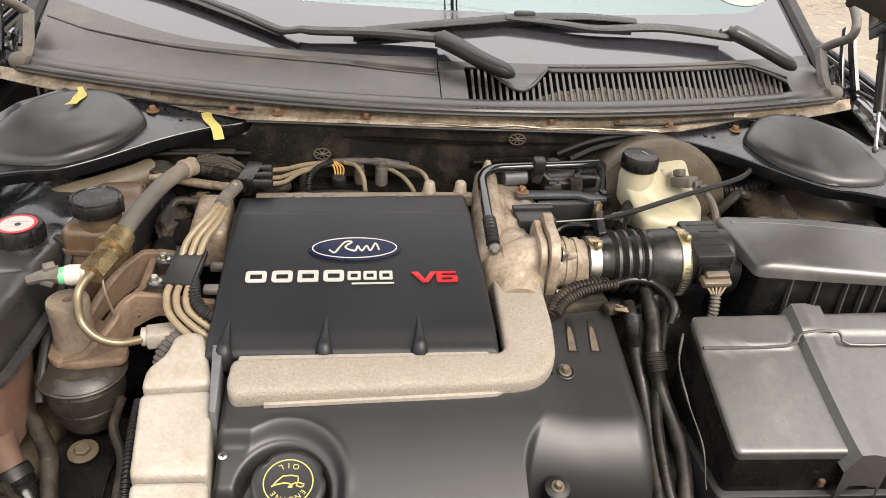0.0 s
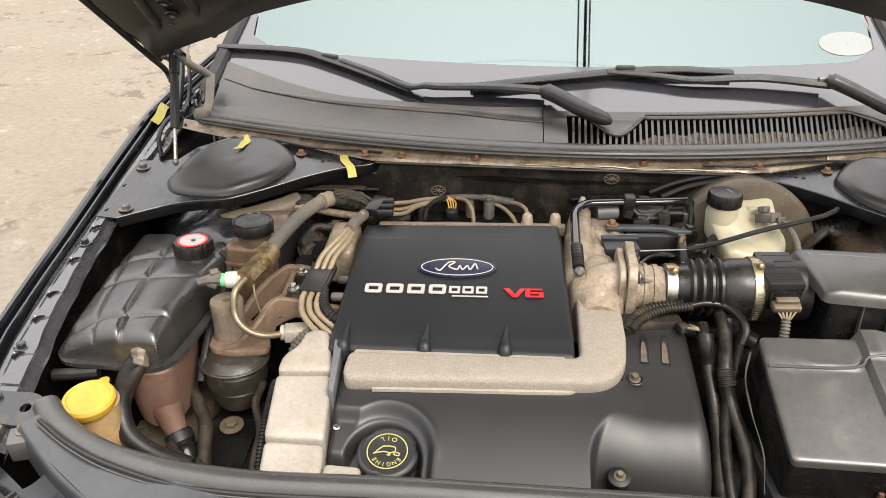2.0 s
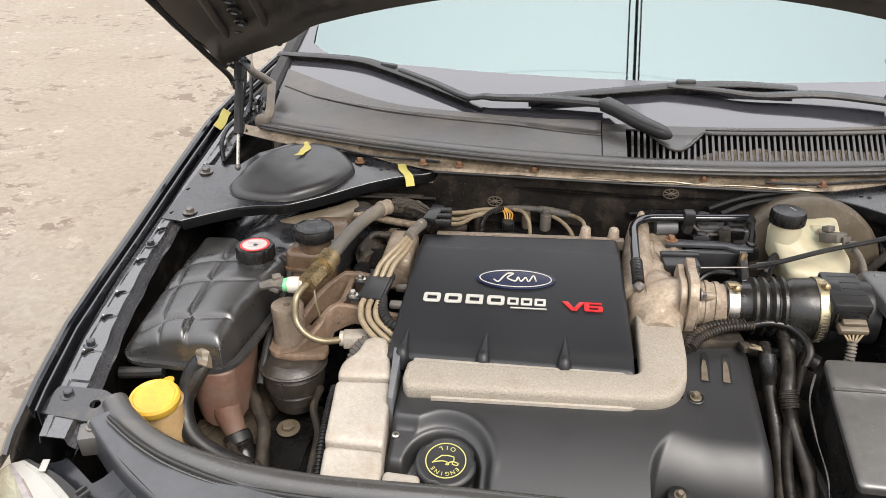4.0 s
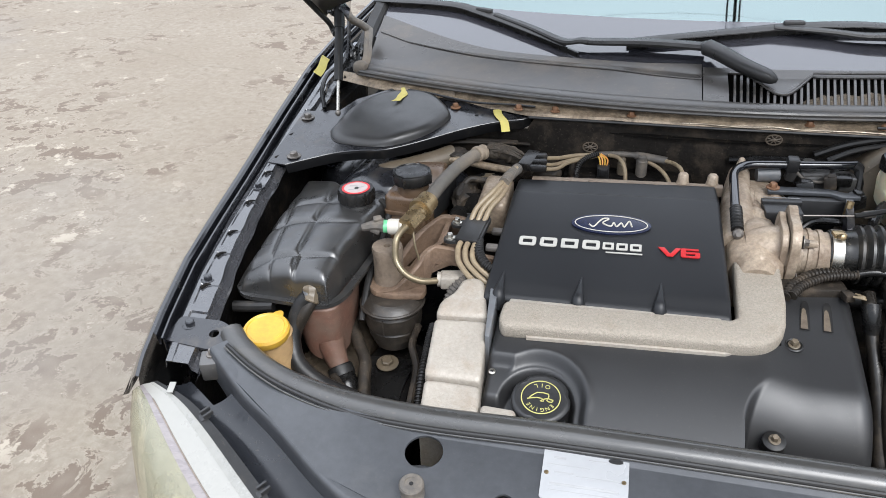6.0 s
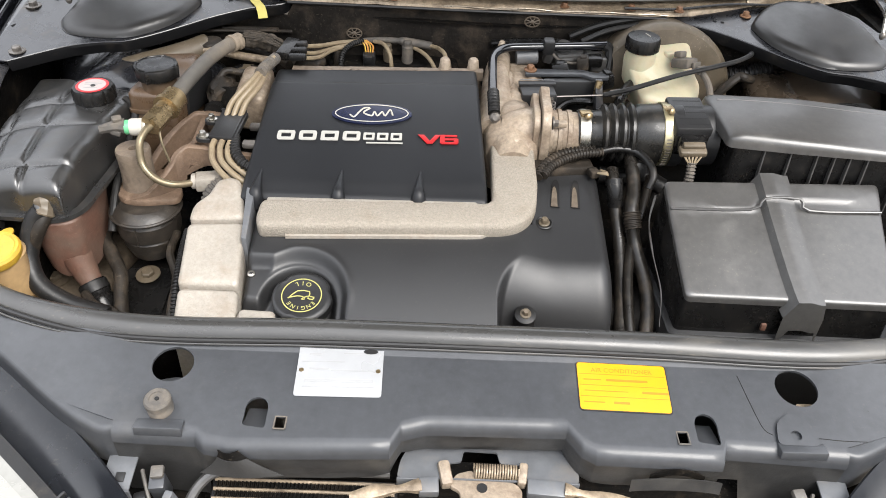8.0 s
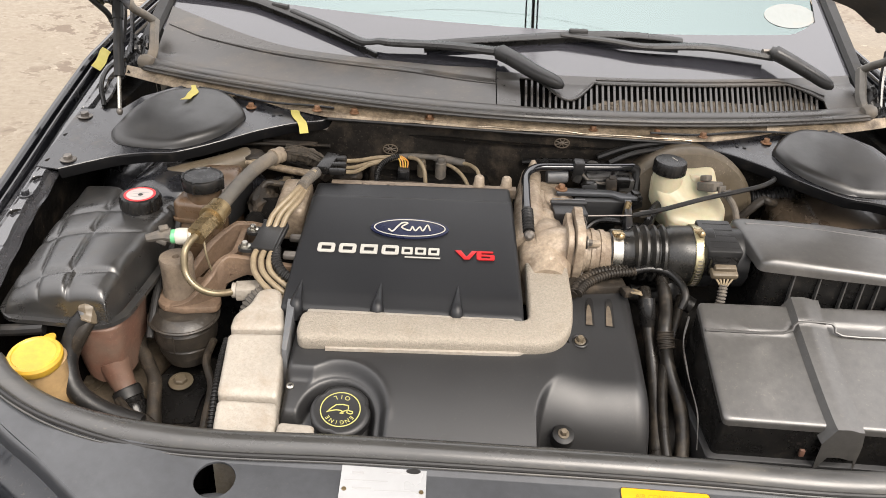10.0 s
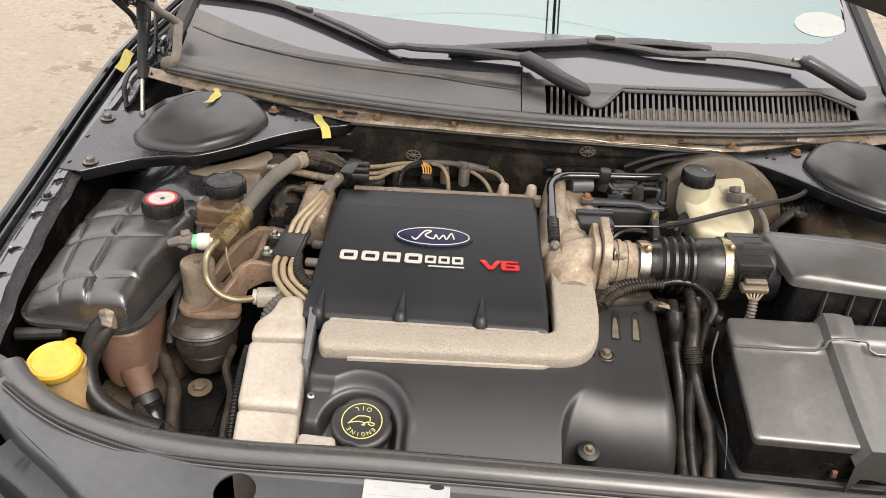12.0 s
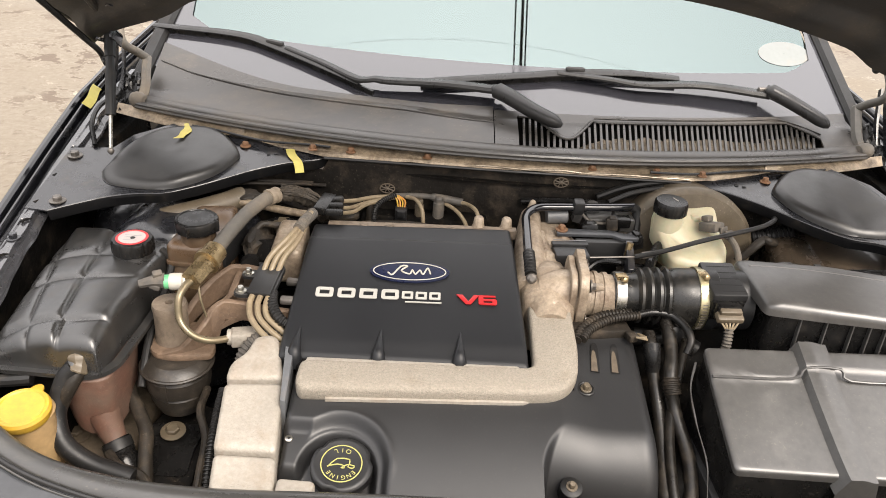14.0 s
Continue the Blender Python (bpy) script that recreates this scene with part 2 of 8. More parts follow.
M_tray = surface("brown_grey_tray", (0.026, 0.0255, 0.025), 0.5, vary=0.3, grime=(0.085, 0.078, 0.066), grime_amount=0.3, grime_scale=10, bump=0.15, bump_scale=150)
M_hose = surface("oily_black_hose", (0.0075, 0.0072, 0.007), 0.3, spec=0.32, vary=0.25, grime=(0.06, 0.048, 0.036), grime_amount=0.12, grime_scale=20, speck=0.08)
M_band = surface("zinc_plated_band", (0.44, 0.39, 0.25), 0.34, metal=0.9, vary=0.2, grime=(0.16, 0.12, 0.07), grime_amount=0.2, grime_scale=40)
M_liplow = surface("black_lip_paint", (0.006, 0.006, 0.0065), 0.6, vary=0.2, spec=0.1, grime=(0.05, 0.042, 0.033), grime_amount=0.12, grime_scale=20)
M_brownhose = surface("dust_browned_hose", (0.013, 0.0112, 0.0092), 0.38, vary=0.3, grime=(0.12, 0.092, 0.066), grime_amount=0.24, grime_scale=26, bump=0.2, bump_scale=240, spec=0.42)
M_edge = surface("metal_edge_highlight", (0.30, 0.255, 0.195), 0.35, metal=0.7, vary=0.4, grime=(0.08, 0.055, 0.035), grime_amount=0.4, grime_scale=40)
M_litter = surface("leaf_litter", (0.34, 0.275, 0.20), 0.85, vary=0.6, scale=120, grime=(0.07, 0.05, 0.035), grime_amount=0.5, grime_scale=60, bump=1.0, bump_scale=160)
M_neckdust = surface("dust_caked_cuff", (0.21, 0.17, 0.125), 0.8, vary=0.3, grime=(0.10, 0.075, 0.05), grime_amount=0.25, grime_scale=40, bump=0.3, bump_scale=200)
M_post = surface("dusty_cast_post", (0.165, 0.128, 0.094), 0.6, vary=0.3, scale=50, grime=(0.05, 0.038, 0.028), grime_amount=0.36, grime_scale=22, bump=0.4, bump_scale=160, speck=0.2)
M_bush = surface("dusty_bush_rubber", (0.026, 0.022, 0.018), 0.42, vary=0.25, grime=(0.10, 0.078, 0.055), grime_amount=0.28, grime_scale=22, bump=0.2, bump_scale=200, speck=0.1)
M_leg = surface("soiled_chassis_leg", (0.105, 0.082, 0.058), 0.55, vary=0.4, scale=40, grime=(0.04, 0.03, 0.022), grime_amount=0.4, grime_scale=14, bump=0.4, bump_scale=120, speck=0.2)
M_orange = surface("orange_plastic", (0.55, 0.24, 0.05), 0.5, vary=0.15)
M_hood_in = surface("hood_inner_black", (0.022, 0.0207, 0.0193), 0.5, vary=0.3, grime=(0.10, 0.083, 0.065), grime_amount=0.42, grime_scale=8, bump=0.1, bump_scale=200, speck=0.2)
M_frit = surface("black_glass_border", (0.028, 0.028, 0.033), 0.06, vary=0.05, spec=1.0, coat=0.6)
M_seat = surface("dark_interior", (0.03, 0.032, 0.034), 0.8, vary=0.3)


def glass_sheet(name, tint, mirror, rough=0.02, shine=(0.78, 0.90, 0.88, 1)):
    """Coated glass: a share of mirror that grows towards grazing angles over a clear tint."""
    m = bpy.data.materials.new(name)
    m.use_nodes = True
    nt = m.node_tree
    nt.nodes.clear()
    o = nt.nodes.new("ShaderNodeOutputMaterial")
    mix = nt.nodes.new("ShaderNodeMixShader")
    tr = nt.nodes.new("ShaderNodeBsdfTransparent")
    tr.inputs["Color"].default_value = (*tint, 1)
    gl = nt.nodes.new("ShaderNodeBsdfGlossy")
    gl.inputs["Roughness"].default_value = rough
    gl.inputs["Color"].default_value = shine
    fr = nt.nodes.new("ShaderNodeFresnel")
    fr.inputs["IOR"].default_value = mirror
    nt.links.new(fr.outputs["Fac"], mix.inputs["Fac"])
    nt.links.new(tr.outputs["BSDF"], mix.inputs[1])
    nt.links.new(gl.outputs["BSDF"], mix.inputs[2])
    nt.links.new(mix.outputs["Shader"], o.inputs["Surface"])
    return m


M_screen = glass_sheet("coated_windscreen_glass", (0.50, 0.66, 0.65), 3.3, shine=(0.70, 0.85, 0.83, 1))
M_lens = surface("hazed_lamp_lens", (0.36, 0.35, 0.265), 0.14, vary=0.14, coat=0.8, grime=(0.24, 0.235, 0.16), grime_amount=0.25, grime_scale=5)
lens_nodes = M_lens.node_tree
lens_mix = lens_nodes.nodes.new("ShaderNodeMixShader")
lens_clear = lens_nodes.nodes.new("ShaderNodeBsdfTransparent")
lens_clear.inputs["Color"].default_value = (0.90, 0.875, 0.79, 1)
lens_mix.inputs["Fac"].default_value = 0.42
lens_nodes.links.new(lens_clear.outputs["BSDF"], lens_mix.inputs[1])
lens_nodes.links.new(lens_nodes.nodes["Principled BSDF"].outputs["BSDF"], lens_mix.inputs[2])
lens_nodes.links.new(lens_mix.outputs["Shader"], lens_nodes.nodes["Material Output"].inputs["Surface"])


def concrete():
    """Worn concrete yard: pale skin, brown aggregate where it has scaled off, cracks and stains."""
    m = bpy.data.materials.new("worn_concrete")
    m.use_nodes = True
    nt = m.node_tree
    p = nt.nodes["Principled BSDF"]
    co = nt.nodes.new("ShaderNodeTexCoord")

    def noise_tex(sc, detail=6.0, ro=0.6, dist=0.0):
        n = nt.nodes.new("ShaderNodeTexNoise")
        n.inputs["Scale"].default_value, n.inputs["Detail"].default_value = sc, detail
        n.inputs["Roughness"].default_value, n.inputs["Distortion"].default_value = ro, dist
        nt.links.new(co.outputs["Object"], n.inputs["Vector"])
        return n.outputs["Fac"]

    def ramp(fac, a, b, lo=0.0, hi=1.0):
        r = nt.nodes.new("ShaderNodeMapRange")
        r.inputs["From Min"].default_value, r.inputs["From Max"].default_value = a, b
        r.inputs["To Min"].default_value, r.inputs["To Max"].default_value = lo, hi
        nt.links.new(fac, r.inputs["Value"])
        return r.outputs["Result"]

    def blend(fac, a, b):
        x = nt.nodes.new("ShaderNodeMix")
        x.data_type = "RGBA"
        nt.links.new(fac, x.inputs["Factor"])
        for sock, v in (("A", a), ("B", b)):
            if isinstance(v, tuple):
                x.inputs[sock].default_value = (*v, 1)
            else:
                nt.links.new(v, x.inputs[sock])
        return x.outputs["Result"]

    def times(a, b):
        x = nt.nodes.new("ShaderNodeMath")
        x.operation = "MULTIPLY"
        nt.links.new(a, x.inputs[0])
        nt.links.new(b, x.inputs[1])
        return x.outputs[0]

    skin = blend(ramp(noise_tex(1.1), 0.35, 0.65), (0.178, 0.150, 0.112), (0.215, 0.190, 0.150))
    skin = blend(ramp(noise_tex(26, 5), 0.35, 0.7), skin, (0.150, 0.122, 0.092))
    flaking = noise_tex(7.5, 14, 0.72, 0.35)
    zones = ramp(noise_tex(0.75, 5, 0.65), 0.44, 0.54)
    skin = blend(times(ramp(flaking, 0.49, 0.535, 0.0, 0.65), zones), skin, (0.275, 0.242, 0.192))
    skin = blend(times(ramp(flaking, 0.524, 0.540), zones), skin, (0.112, 0.085, 0.062))
    pale = times(ramp(noise_tex(6.5, 12, 0.72, 0.1), 0.585, 0.61), ramp(noise_tex(0.9, 3), 0.45, 0.56))
    skin = blend(pale, skin, (0.30, 0.265, 0.21))
    spots = ramp(noise_tex(16, 6, 0.6, 0.8), 0.62, 0.67, 0.0, 0.8)
    skin = blend(spots, skin, (0.125, 0.098, 0.072))
    damp = ramp(noise_tex(0.42, 4), 0.54, 0.66, 0.0, 0.45)
    skin = blend(damp, skin, (0.165, 0.15, 0.132))
    cells = nt.nodes.new("ShaderNodeTexVoronoi")
    cells.feature = "DISTANCE_TO_EDGE"
    cells.inputs["Scale"].default_value = 0.42
    wob = nt.nodes.new("ShaderNodeTexNoise")
    wob.inputs["Scale"].default_value, wob.inputs["Detail"].default_value = 2.2, 8.0
    shift = nt.nodes.new("ShaderNodeVectorMath")
    shift.operation = "MULTIPLY_ADD"
    shift.inputs[1].default_value = (0.5, 0.5, 0.0)
    nt.links.new(co.outputs["Object"], wob.inputs["Vector"])
    nt.links.new(wob.outputs["Color"], shift.inputs[0])
    nt.links.new(co.outputs["Object"], shift.inputs[2])
    nt.links.new(shift.outputs["Vector"], cells.inputs["Vector"])
    skin = blend(ramp(cells.outputs["Distance"], 0.0, 0.005, 0.28, 0.0), skin, (0.08, 0.063, 0.047))
    nt.links.new(skin, p.inputs["Base Color"])
    p.inputs["Roughness"].default_value = 0.85
    b = nt.nodes.new("ShaderNodeBump")
    b.inputs["Strength"].default_value, b.inputs["Distance"].default_value = 0.6, 0.01
    nt.links.new(noise_tex(9, 10, 0.7), b.inputs["Height"])
    nt.links.new(b.outputs["Normal"], p.inputs["Normal"])
    return m


M_concrete = concrete()


# ---- mesh tools ----
def clamp(v, a=0.0, b=1.0):
    return max(a, min(b, v))


def step01(a, b, v):
    t = clamp((v - a) / (b - a))
    return t * t * (3 - 2 * t)


def lerp_list(table, v):
    """Linear look-up in rows of (key, value), kept flat past the ends."""
    if v <= table[0][0]:
        return table[0][1]
    for (a, p), (b, q) in zip(table, table[1:]):
        if v <= b:
            return p + (q - p) * (v - a) / (b - a)
    return table[-1][1]


def thing(name, at, label, category, group="", kind=""):
    e = new(name)
    e.empty_display_size = 0.05
    e.location = at
    return tagged(e, label, category, group, kind)


ROOT = {}


def part(name, bm, material, parent=None, label="", angle=35):
    """Links a bmesh, made in world metres, as one mesh under a thing or a part."""
    root = Vector((0, 0, 0)) if parent is None else ROOT.get(parent.name, parent.location.copy())
    bmesh.ops.recalc_face_normals(bm, faces=bm.faces)
    bmesh.ops.translate(bm, verts=bm.verts, vec=-root)
    me = bpy.data.meshes.new(name)
    bm.to_mesh(me)
    bm.free()
    me.materials.append(material)
    me.shade_smooth()
    me.set_sharp_from_angle(angle=radians(angle))
    ob = new(name, me)
    if parent is not None:
        ob.parent = parent
        ROOT[ob.name] = root
    if label:
        tagged(ob, label)
    return ob


def solo(name, bm, material, label, category, group="", kind="", angle=35):
    """A thing of one mesh, with its origin at the middle of its base."""
    low = min(v.co.z for v in bm.verts)
    mid = sum((v.co for v in bm.verts), Vector()) / len(bm.verts)
    at = Vector((mid.x, mid.y, low))
    bmesh.ops.translate(bm, verts=bm.verts, vec=-at)
    ob = part(name, bm, material, None, "", angle)
    ob.location = at
    return tagged(ob, label, category, group, kind)


def join(bm, other):
    me = bpy.data.meshes.new("scratch")
    other.to_mesh(me)
    other.free()
    bm.from_mesh(me)
    bpy.data.meshes.remove(me)
    return bm


def many(*meshes):
    bm = bmesh.new()
    for m in meshes:
        join(bm, m)
    return bm


def bevelled(bm, width, segments=2, sharp=25):
    bm.normal_update()
    edges = [e for e in bm.edges if len(e.link_faces) == 2 and e.calc_face_angle(0) > radians(sharp)]
    if width > 0 and edges:
        bmesh.ops.bevel(bm, geom=edges, offset=width, segments=segments, profile=0.5, affect="EDGES", clamp_overlap=True)
    return bm


def box(at, size, turn=(0, 0, 0), bevel=0.003, taper=1.0, segments=2):
    """A box with rounded edges; taper shrinks its top."""
    bm = bmesh.new()
    bmesh.ops.create_cube(bm, size=1)
    for v in bm.verts:
        k = taper if v.co.z > 0 else 1
        v.co = Vector((v.co.x * size[0] * k, v.co.y * size[1] * k, v.co.z * size[2]))
    bevelled(bm, bevel, segments)
    bmesh.ops.transform(bm, matrix=pose(*at, *turn), verts=bm.verts)
    return bm


def rounded(outline, r, n=4):
    """An outline with its corners rounded."""
    out = []
    for i, b in enumerate(outline):
        a, c = Vector(outline[i - 1]), Vector(outline[(i + 1) % len(outline)])
        b = Vector(b)
        k = min(r, (a - b).length * 0.45, (c - b).length * 0.45)
        p, q = b + (a - b).normalized() * k, b + (c - b).normalized() * k
        for j in range(n + 1):
            t = j / n
            out.append(tuple(p * (1 - t) ** 2 + b * 2 * t * (1 - t) + q * t * t))
    return out


def fine(outline, most):
    """An outline with its long sides divided."""
    out = []
    for i, a in enumerate(outline):
        a, b = Vector(a), Vector(outline[(i + 1) % len(outline)])
        n = max(1, int(math.ceil((b - a).length / most)))
        out += [tuple(a.lerp(b, j / n)) for j in range(n)]
    return out


def prism(outline, low, high, bevel=0.002, segments=2, draft=1.0):
    """An upright solid on an outline; low and high are heights or functions of x, y. draft widens the foot."""
    bm = bmesh.new()
    cx = sum(p[0] for p in outline) / len(outline)
    cy = sum(p[1] for p in outline) / len(outline)
    lo = low if callable(low) else (lambda x, y: low)
    hi = high if callable(high) else (lambda x, y: high)
    foot = [(cx + (x - cx) * draft, cy + (y - cy) * draft) for x, y in outline]
    a = [bm.verts.new((x, y, lo(x, y))) for x, y in foot]
    b = [bm.verts.new((x, y, hi(x, y))) for x, y in outline]
    n = len(a)
    for i in range(n):
        bm.faces.new((a[i], a[(i + 1) % n], b[(i + 1) % n], b[i]))
    bm.faces.new(a[::-1])
    bm.faces.new(b)
    return bevelled(bm, bevel, segments, 40)


def puff(outline, top, round_r, foot, rings=14, draft=1.0):
    """A moulded cover: the outline drawn in ring by ring to its middle, its rim rounded, its sides down to foot."""
    bm = bmesh.new()
    cx = sum(p[0] for p in outline) / len(outline)
    cy = sum(p[1] for p in outline) / len(outline)
    n = len(outline)
    ft = foot if callable(foot) else (lambda x, y: foot)
    loops = []
    base = []
    for x, y in outline:
        X, Y = cx + (x - cx) * draft, cy + (y - cy) * draft
        base.append(bm.verts.new((X, Y, ft(X, Y))))
    loops.append(base)
    span = min(math.hypot(x - cx, y - cy) for x, y in outline)
    e = round_r / span
    ss = [1 - e * (1 - math.cos(radians(a))) for a in (0, 18, 36, 54, 72)]
    ss += [(1 - e) * (1 - k / rings) for k in range(rings)]
    for s in ss:
        loop = []
        for x, y in outline:
            X, Y = cx + (x - cx) * s, cy + (y - cy) * s
            d = (1 - s) * span
            drop = 0 if d >= round_r else round_r - math.sqrt(max(0, round_r ** 2 - (round_r - d) ** 2))
            loop.append(bm.verts.new((X, Y, top(X, Y) - drop)))
        loops.append(loop)
    for a, b in zip(loops, loops[1:]):
        for i in range(n):
            bm.faces.new((a[i], a[(i + 1) % n], b[(i + 1) % n], b[i]))
    mid = bm.verts.new((cx, cy, top(cx, cy)))
    for i in range(n):
        bm.faces.new((loops[-1][i], loops[-1][(i + 1) % n], mid))
    bm.faces.new(base[::-1])
    return bm


def moulded(quad, top, round_r, foot, nu=40, nv=40, flare=0.0):
    """A moulded four-sided cover: top is a function of x, y; its rim is rounded and its sides fall to foot."""
    a, b, c, d = [Vector(p) for p in quad]

    def drop(s):
        return 0 if s >= round_r else round_r - math.sqrt(max(0, round_r ** 2 - (round_r - s) ** 2))

    def rows(n, length):
        e = round_r / length
        rim = [e * k for k in (0, 0.03, 0.12, 0.3, 0.6)]
        inner = spread(e, 1 - e, n)
        return [-0.0001] + rim + inner + [1 - k for k in reversed(rim)] + [1.0001]

    wu, wv = ((b - a).length + (c - d).length) / 2, ((d - a).length + (c - b).length) / 2

    def fn(u, v):
        U, V = clamp(u), clamp(v)
        p = a.lerp(b, U).lerp(d.lerp(c, U), V)
        du, dv = min(U, 1 - U) * wu, min(V, 1 - V) * wv
        z = top(p.x, p.y) - min(round_r, math.hypot(drop(du), drop(dv)))
        if u < 0 or u > 1 or v < 0 or v > 1:
            mid = (a + b + c + d) / 4
            p = mid + (p - mid) * (1 + flare)
            z = foot(p.x, p.y) if callable(foot) else foot
        return (p.x, p.y, z)

    return skin(fn, rows(nu, wu), rows(nv, wv))


def smooth_path(pts, per=8):
    pts = [Vector(p) for p in pts]
    if len(pts) == 2:
        return [pts[0].lerp(pts[1], i / per) for i in range(per + 1)]
    ext = [pts[0] * 2 - pts[1]] + pts + [pts[-1] * 2 - pts[-2]]
    out = []
    for i in range(1, len(ext) - 2):
        p0, p1, p2, p3 = ext[i - 1:i + 3]
        for j in range(per):
            t = j / per
            out.append(0.5 * ((2 * p1) + (p2 - p0) * t + (2 * p0 - 5 * p1 + 4 * p2 - p3) * t ** 2 + (3 * p1 - p0 - 3 * p2 + p3) * t ** 3))
    out.append(pts[-1])
    return out


def tube(pts, r, n=12, per=8, ribs=None, ring=None, hollow=0.0):
    """A hose along a smooth line through pts. r: a radius or a function of the share 0..1 of its length.
    ribs: (pitch, depth) of a corrugation. ring: a cross-section in units of r in place of a circle."""
    line = smooth_path(pts, per)
    if ribs:
        long = [0.0]
        for a, b in zip(line, line[1:]):
            long.append(long[-1] + (b - a).length)
        count = max(8, int(long[-1] / ribs[0] * 4))
        even = []
        j = 0
        for i in range(count + 1):
            s = long[-1] * i / count
            while j < len(long) - 2 and long[j + 1] < s:
                j += 1
            even.append(line[j].lerp(line[j + 1], (s - long[j]) / max(1e-9, long[j + 1] - long[j])))
        line = even
    rad = r if callable(r) else (lambda t: r)
    shape = ring or [(math.cos(2 * math.pi * k / n), math.sin(2 * math.pi * k / n)) for k in range(n)]
    n = len(shape)
    bm = bmesh.new()
    side = None
    loops = []
    for i, p in enumerate(line):
        d = (line[min(i + 1, len(line) - 1)] - line[max(i - 1, 0)]).normalized()
        if side is None:
            side = d.cross(Vector((0, 0, 1)))
            if side.length < 0.2:
                side = d.cross(Vector((0, 1, 0)))
        side = (side - d * side.dot(d)).normalized()
        up = side.cross(d)
        t = i / (len(line) - 1)
        k = rad(t)
        if ribs:
            k += ribs[1] * (0.5 if i % 4 in (0, 1) else -0.5)
        loops.append([bm.verts.new(p + side * (a * k) + up * (b * k)) for a, b in shape])
    for a, b in zip(loops, loops[1:]):
        for i in range(n):
            bm.faces.new((a[i], a[(i + 1) % n], b[(i + 1) % n], b[i]))
    bm.faces.new(loops[0][::-1])
    bm.faces.new(loops[-1])
    return bm


def lathe(profile, at=(0, 0, 0), axis=(0, 0, 1), n=32, squash=None):
    """A turned solid: profile of (radius, height) up the axis from at. squash: a function of angle that scales the radius."""
    bm = bmesh.new()
    turn = Vector((0, 0, 1)).rotation_difference(Vector(axis).normalized()).to_matrix()
    loops = []
    for r, h in profile:
        loop = []
        for k in range(n):
            a = 2 * math.pi * k / n
            q = r * (squash(a) if squash else 1)
            loop.append(bm.verts.new(Vector(at) + turn @ Vector((q * math.cos(a), q * math.sin(a), h))))
        loops.append(loop)
    for a, b in zip(loops, loops[1:]):
        for i in range(n):
            bm.faces.new((a[i], a[(i + 1) % n], b[(i + 1) % n], b[i]))
    bm.faces.new(loops[0][::-1])
    bm.faces.new(loops[-1])
    return bm


def skin(fn, us, vs, thick=0.0, keep=None):
    """A curved sheet fn(u, v), with thickness."""
    bm = bmesh.new()
    g = [[bm.verts.new(fn(u, v)) for v in vs] for u in us]
    for i in range(len(us) - 1):
        for j in range(len(vs) - 1):
            if keep is None or keep((us[i] + us[i + 1]) / 2, (vs[j] + vs[j + 1]) / 2):
                bm.faces.new((g[i][j], g[i + 1][j], g[i + 1][j + 1], g[i][j + 1]))
    bmesh.ops.delete(bm, geom=[v for v in bm.verts if not v.link_faces], context="VERTS")
    if thick:
        bmesh.ops.recalc_face_normals(bm, faces=bm.faces)
        bmesh.ops.solidify(bm, geom=bm.faces[:], thickness=thick)
    return bm


def spread(a, b, n):
    return [a + (b - a) * i / n for i in range(n + 1)]


def plate(outline, holes, z, thick, bevel=0.0):
    """A sheet panel on an outline with holes through it; z is a function of x, y."""
    bm = bmesh.new()
    edges = []
    for loop in [outline] + holes:
        vs = [bm.verts.new((x, y, 0)) for x, y in loop]
        edges += [bm.edges.new((vs[i], vs[(i + 1) % len(vs)])) for i in range(len(vs))]
    bmesh.ops.triangle_fill(bm, use_beauty=True, use_dissolve=False, edges=edges, normal=(0, 0, 1))
    got = bmesh.ops.extrude_face_region(bm, geom=bm.faces[:])
    low = [v for v in got["geom"] if isinstance(v, bmesh.types.BMVert)]
    lowset = set(low)
    for v in bm.verts:
        v.co.z = z(v.co.x, v.co.y) - (thick if v in lowset else 0)
    if bevel:
        bevelled(bm, bevel, 2, 60)
    return bm


def circle(x, y, r, n=28, ry=None):
    return [(x + r * math.cos(2 * math.pi * k / n), y + (ry or r) * math.sin(2 * math.pi * k / n)) for k in range(n)]


def oblong(x, y, w, h):
    return [(x - w / 2, y - h / 2), (x + w / 2, y - h / 2), (x + w / 2, y + h / 2), (x - w / 2, y + h / 2)]


def hex_bolt(at, r=0.007, axis=(0, 0, 1), washer=1.7):
    w = lathe([(r * washer, 0), (r * washer, 0.0016), (r * washer * 0.9, 0.0022)], at, axis, 20)
    h = lathe([(r, 0.002), (r, 0.0075), (r * 0.82, 0.009)], at, axis, 6)
    return many(w, h)


def put_bolt(parent, at, r=0.007, axis=(0, 0, 1), mat=None, washer=1.7):
    return part("bolt", hex_bolt(at, r, axis, washer), mat or M_bolt, parent)


def words(body, size, m, material, parent, name="lettering", depth=0.0006, stretch=1.0, label="", bold=0.0):
    """Raised writing in the built-in font, centred on the pose m."""
    cu = bpy.data.curves.new(name, "FONT")
    cu.body, cu.size, cu.extrude = body, size, depth
    cu.offset = bold
    cu.align_x, cu.align_y, cu.resolution_u = "CENTER", "CENTER", 3
    tmp = new("scratch", cu)
    me = bpy.data.meshes.new_from_object(tmp)
    bpy.data.objects.remove(tmp)
    bm = bmesh.new()
    bm.from_mesh(me)
    bpy.data.meshes.remove(me)
    bmesh.ops.transform(bm, matrix=m @ Matrix.Diagonal((stretch, 1, 1, 1)), verts=bm.verts)
    return part(name, bm, material, parent, label)


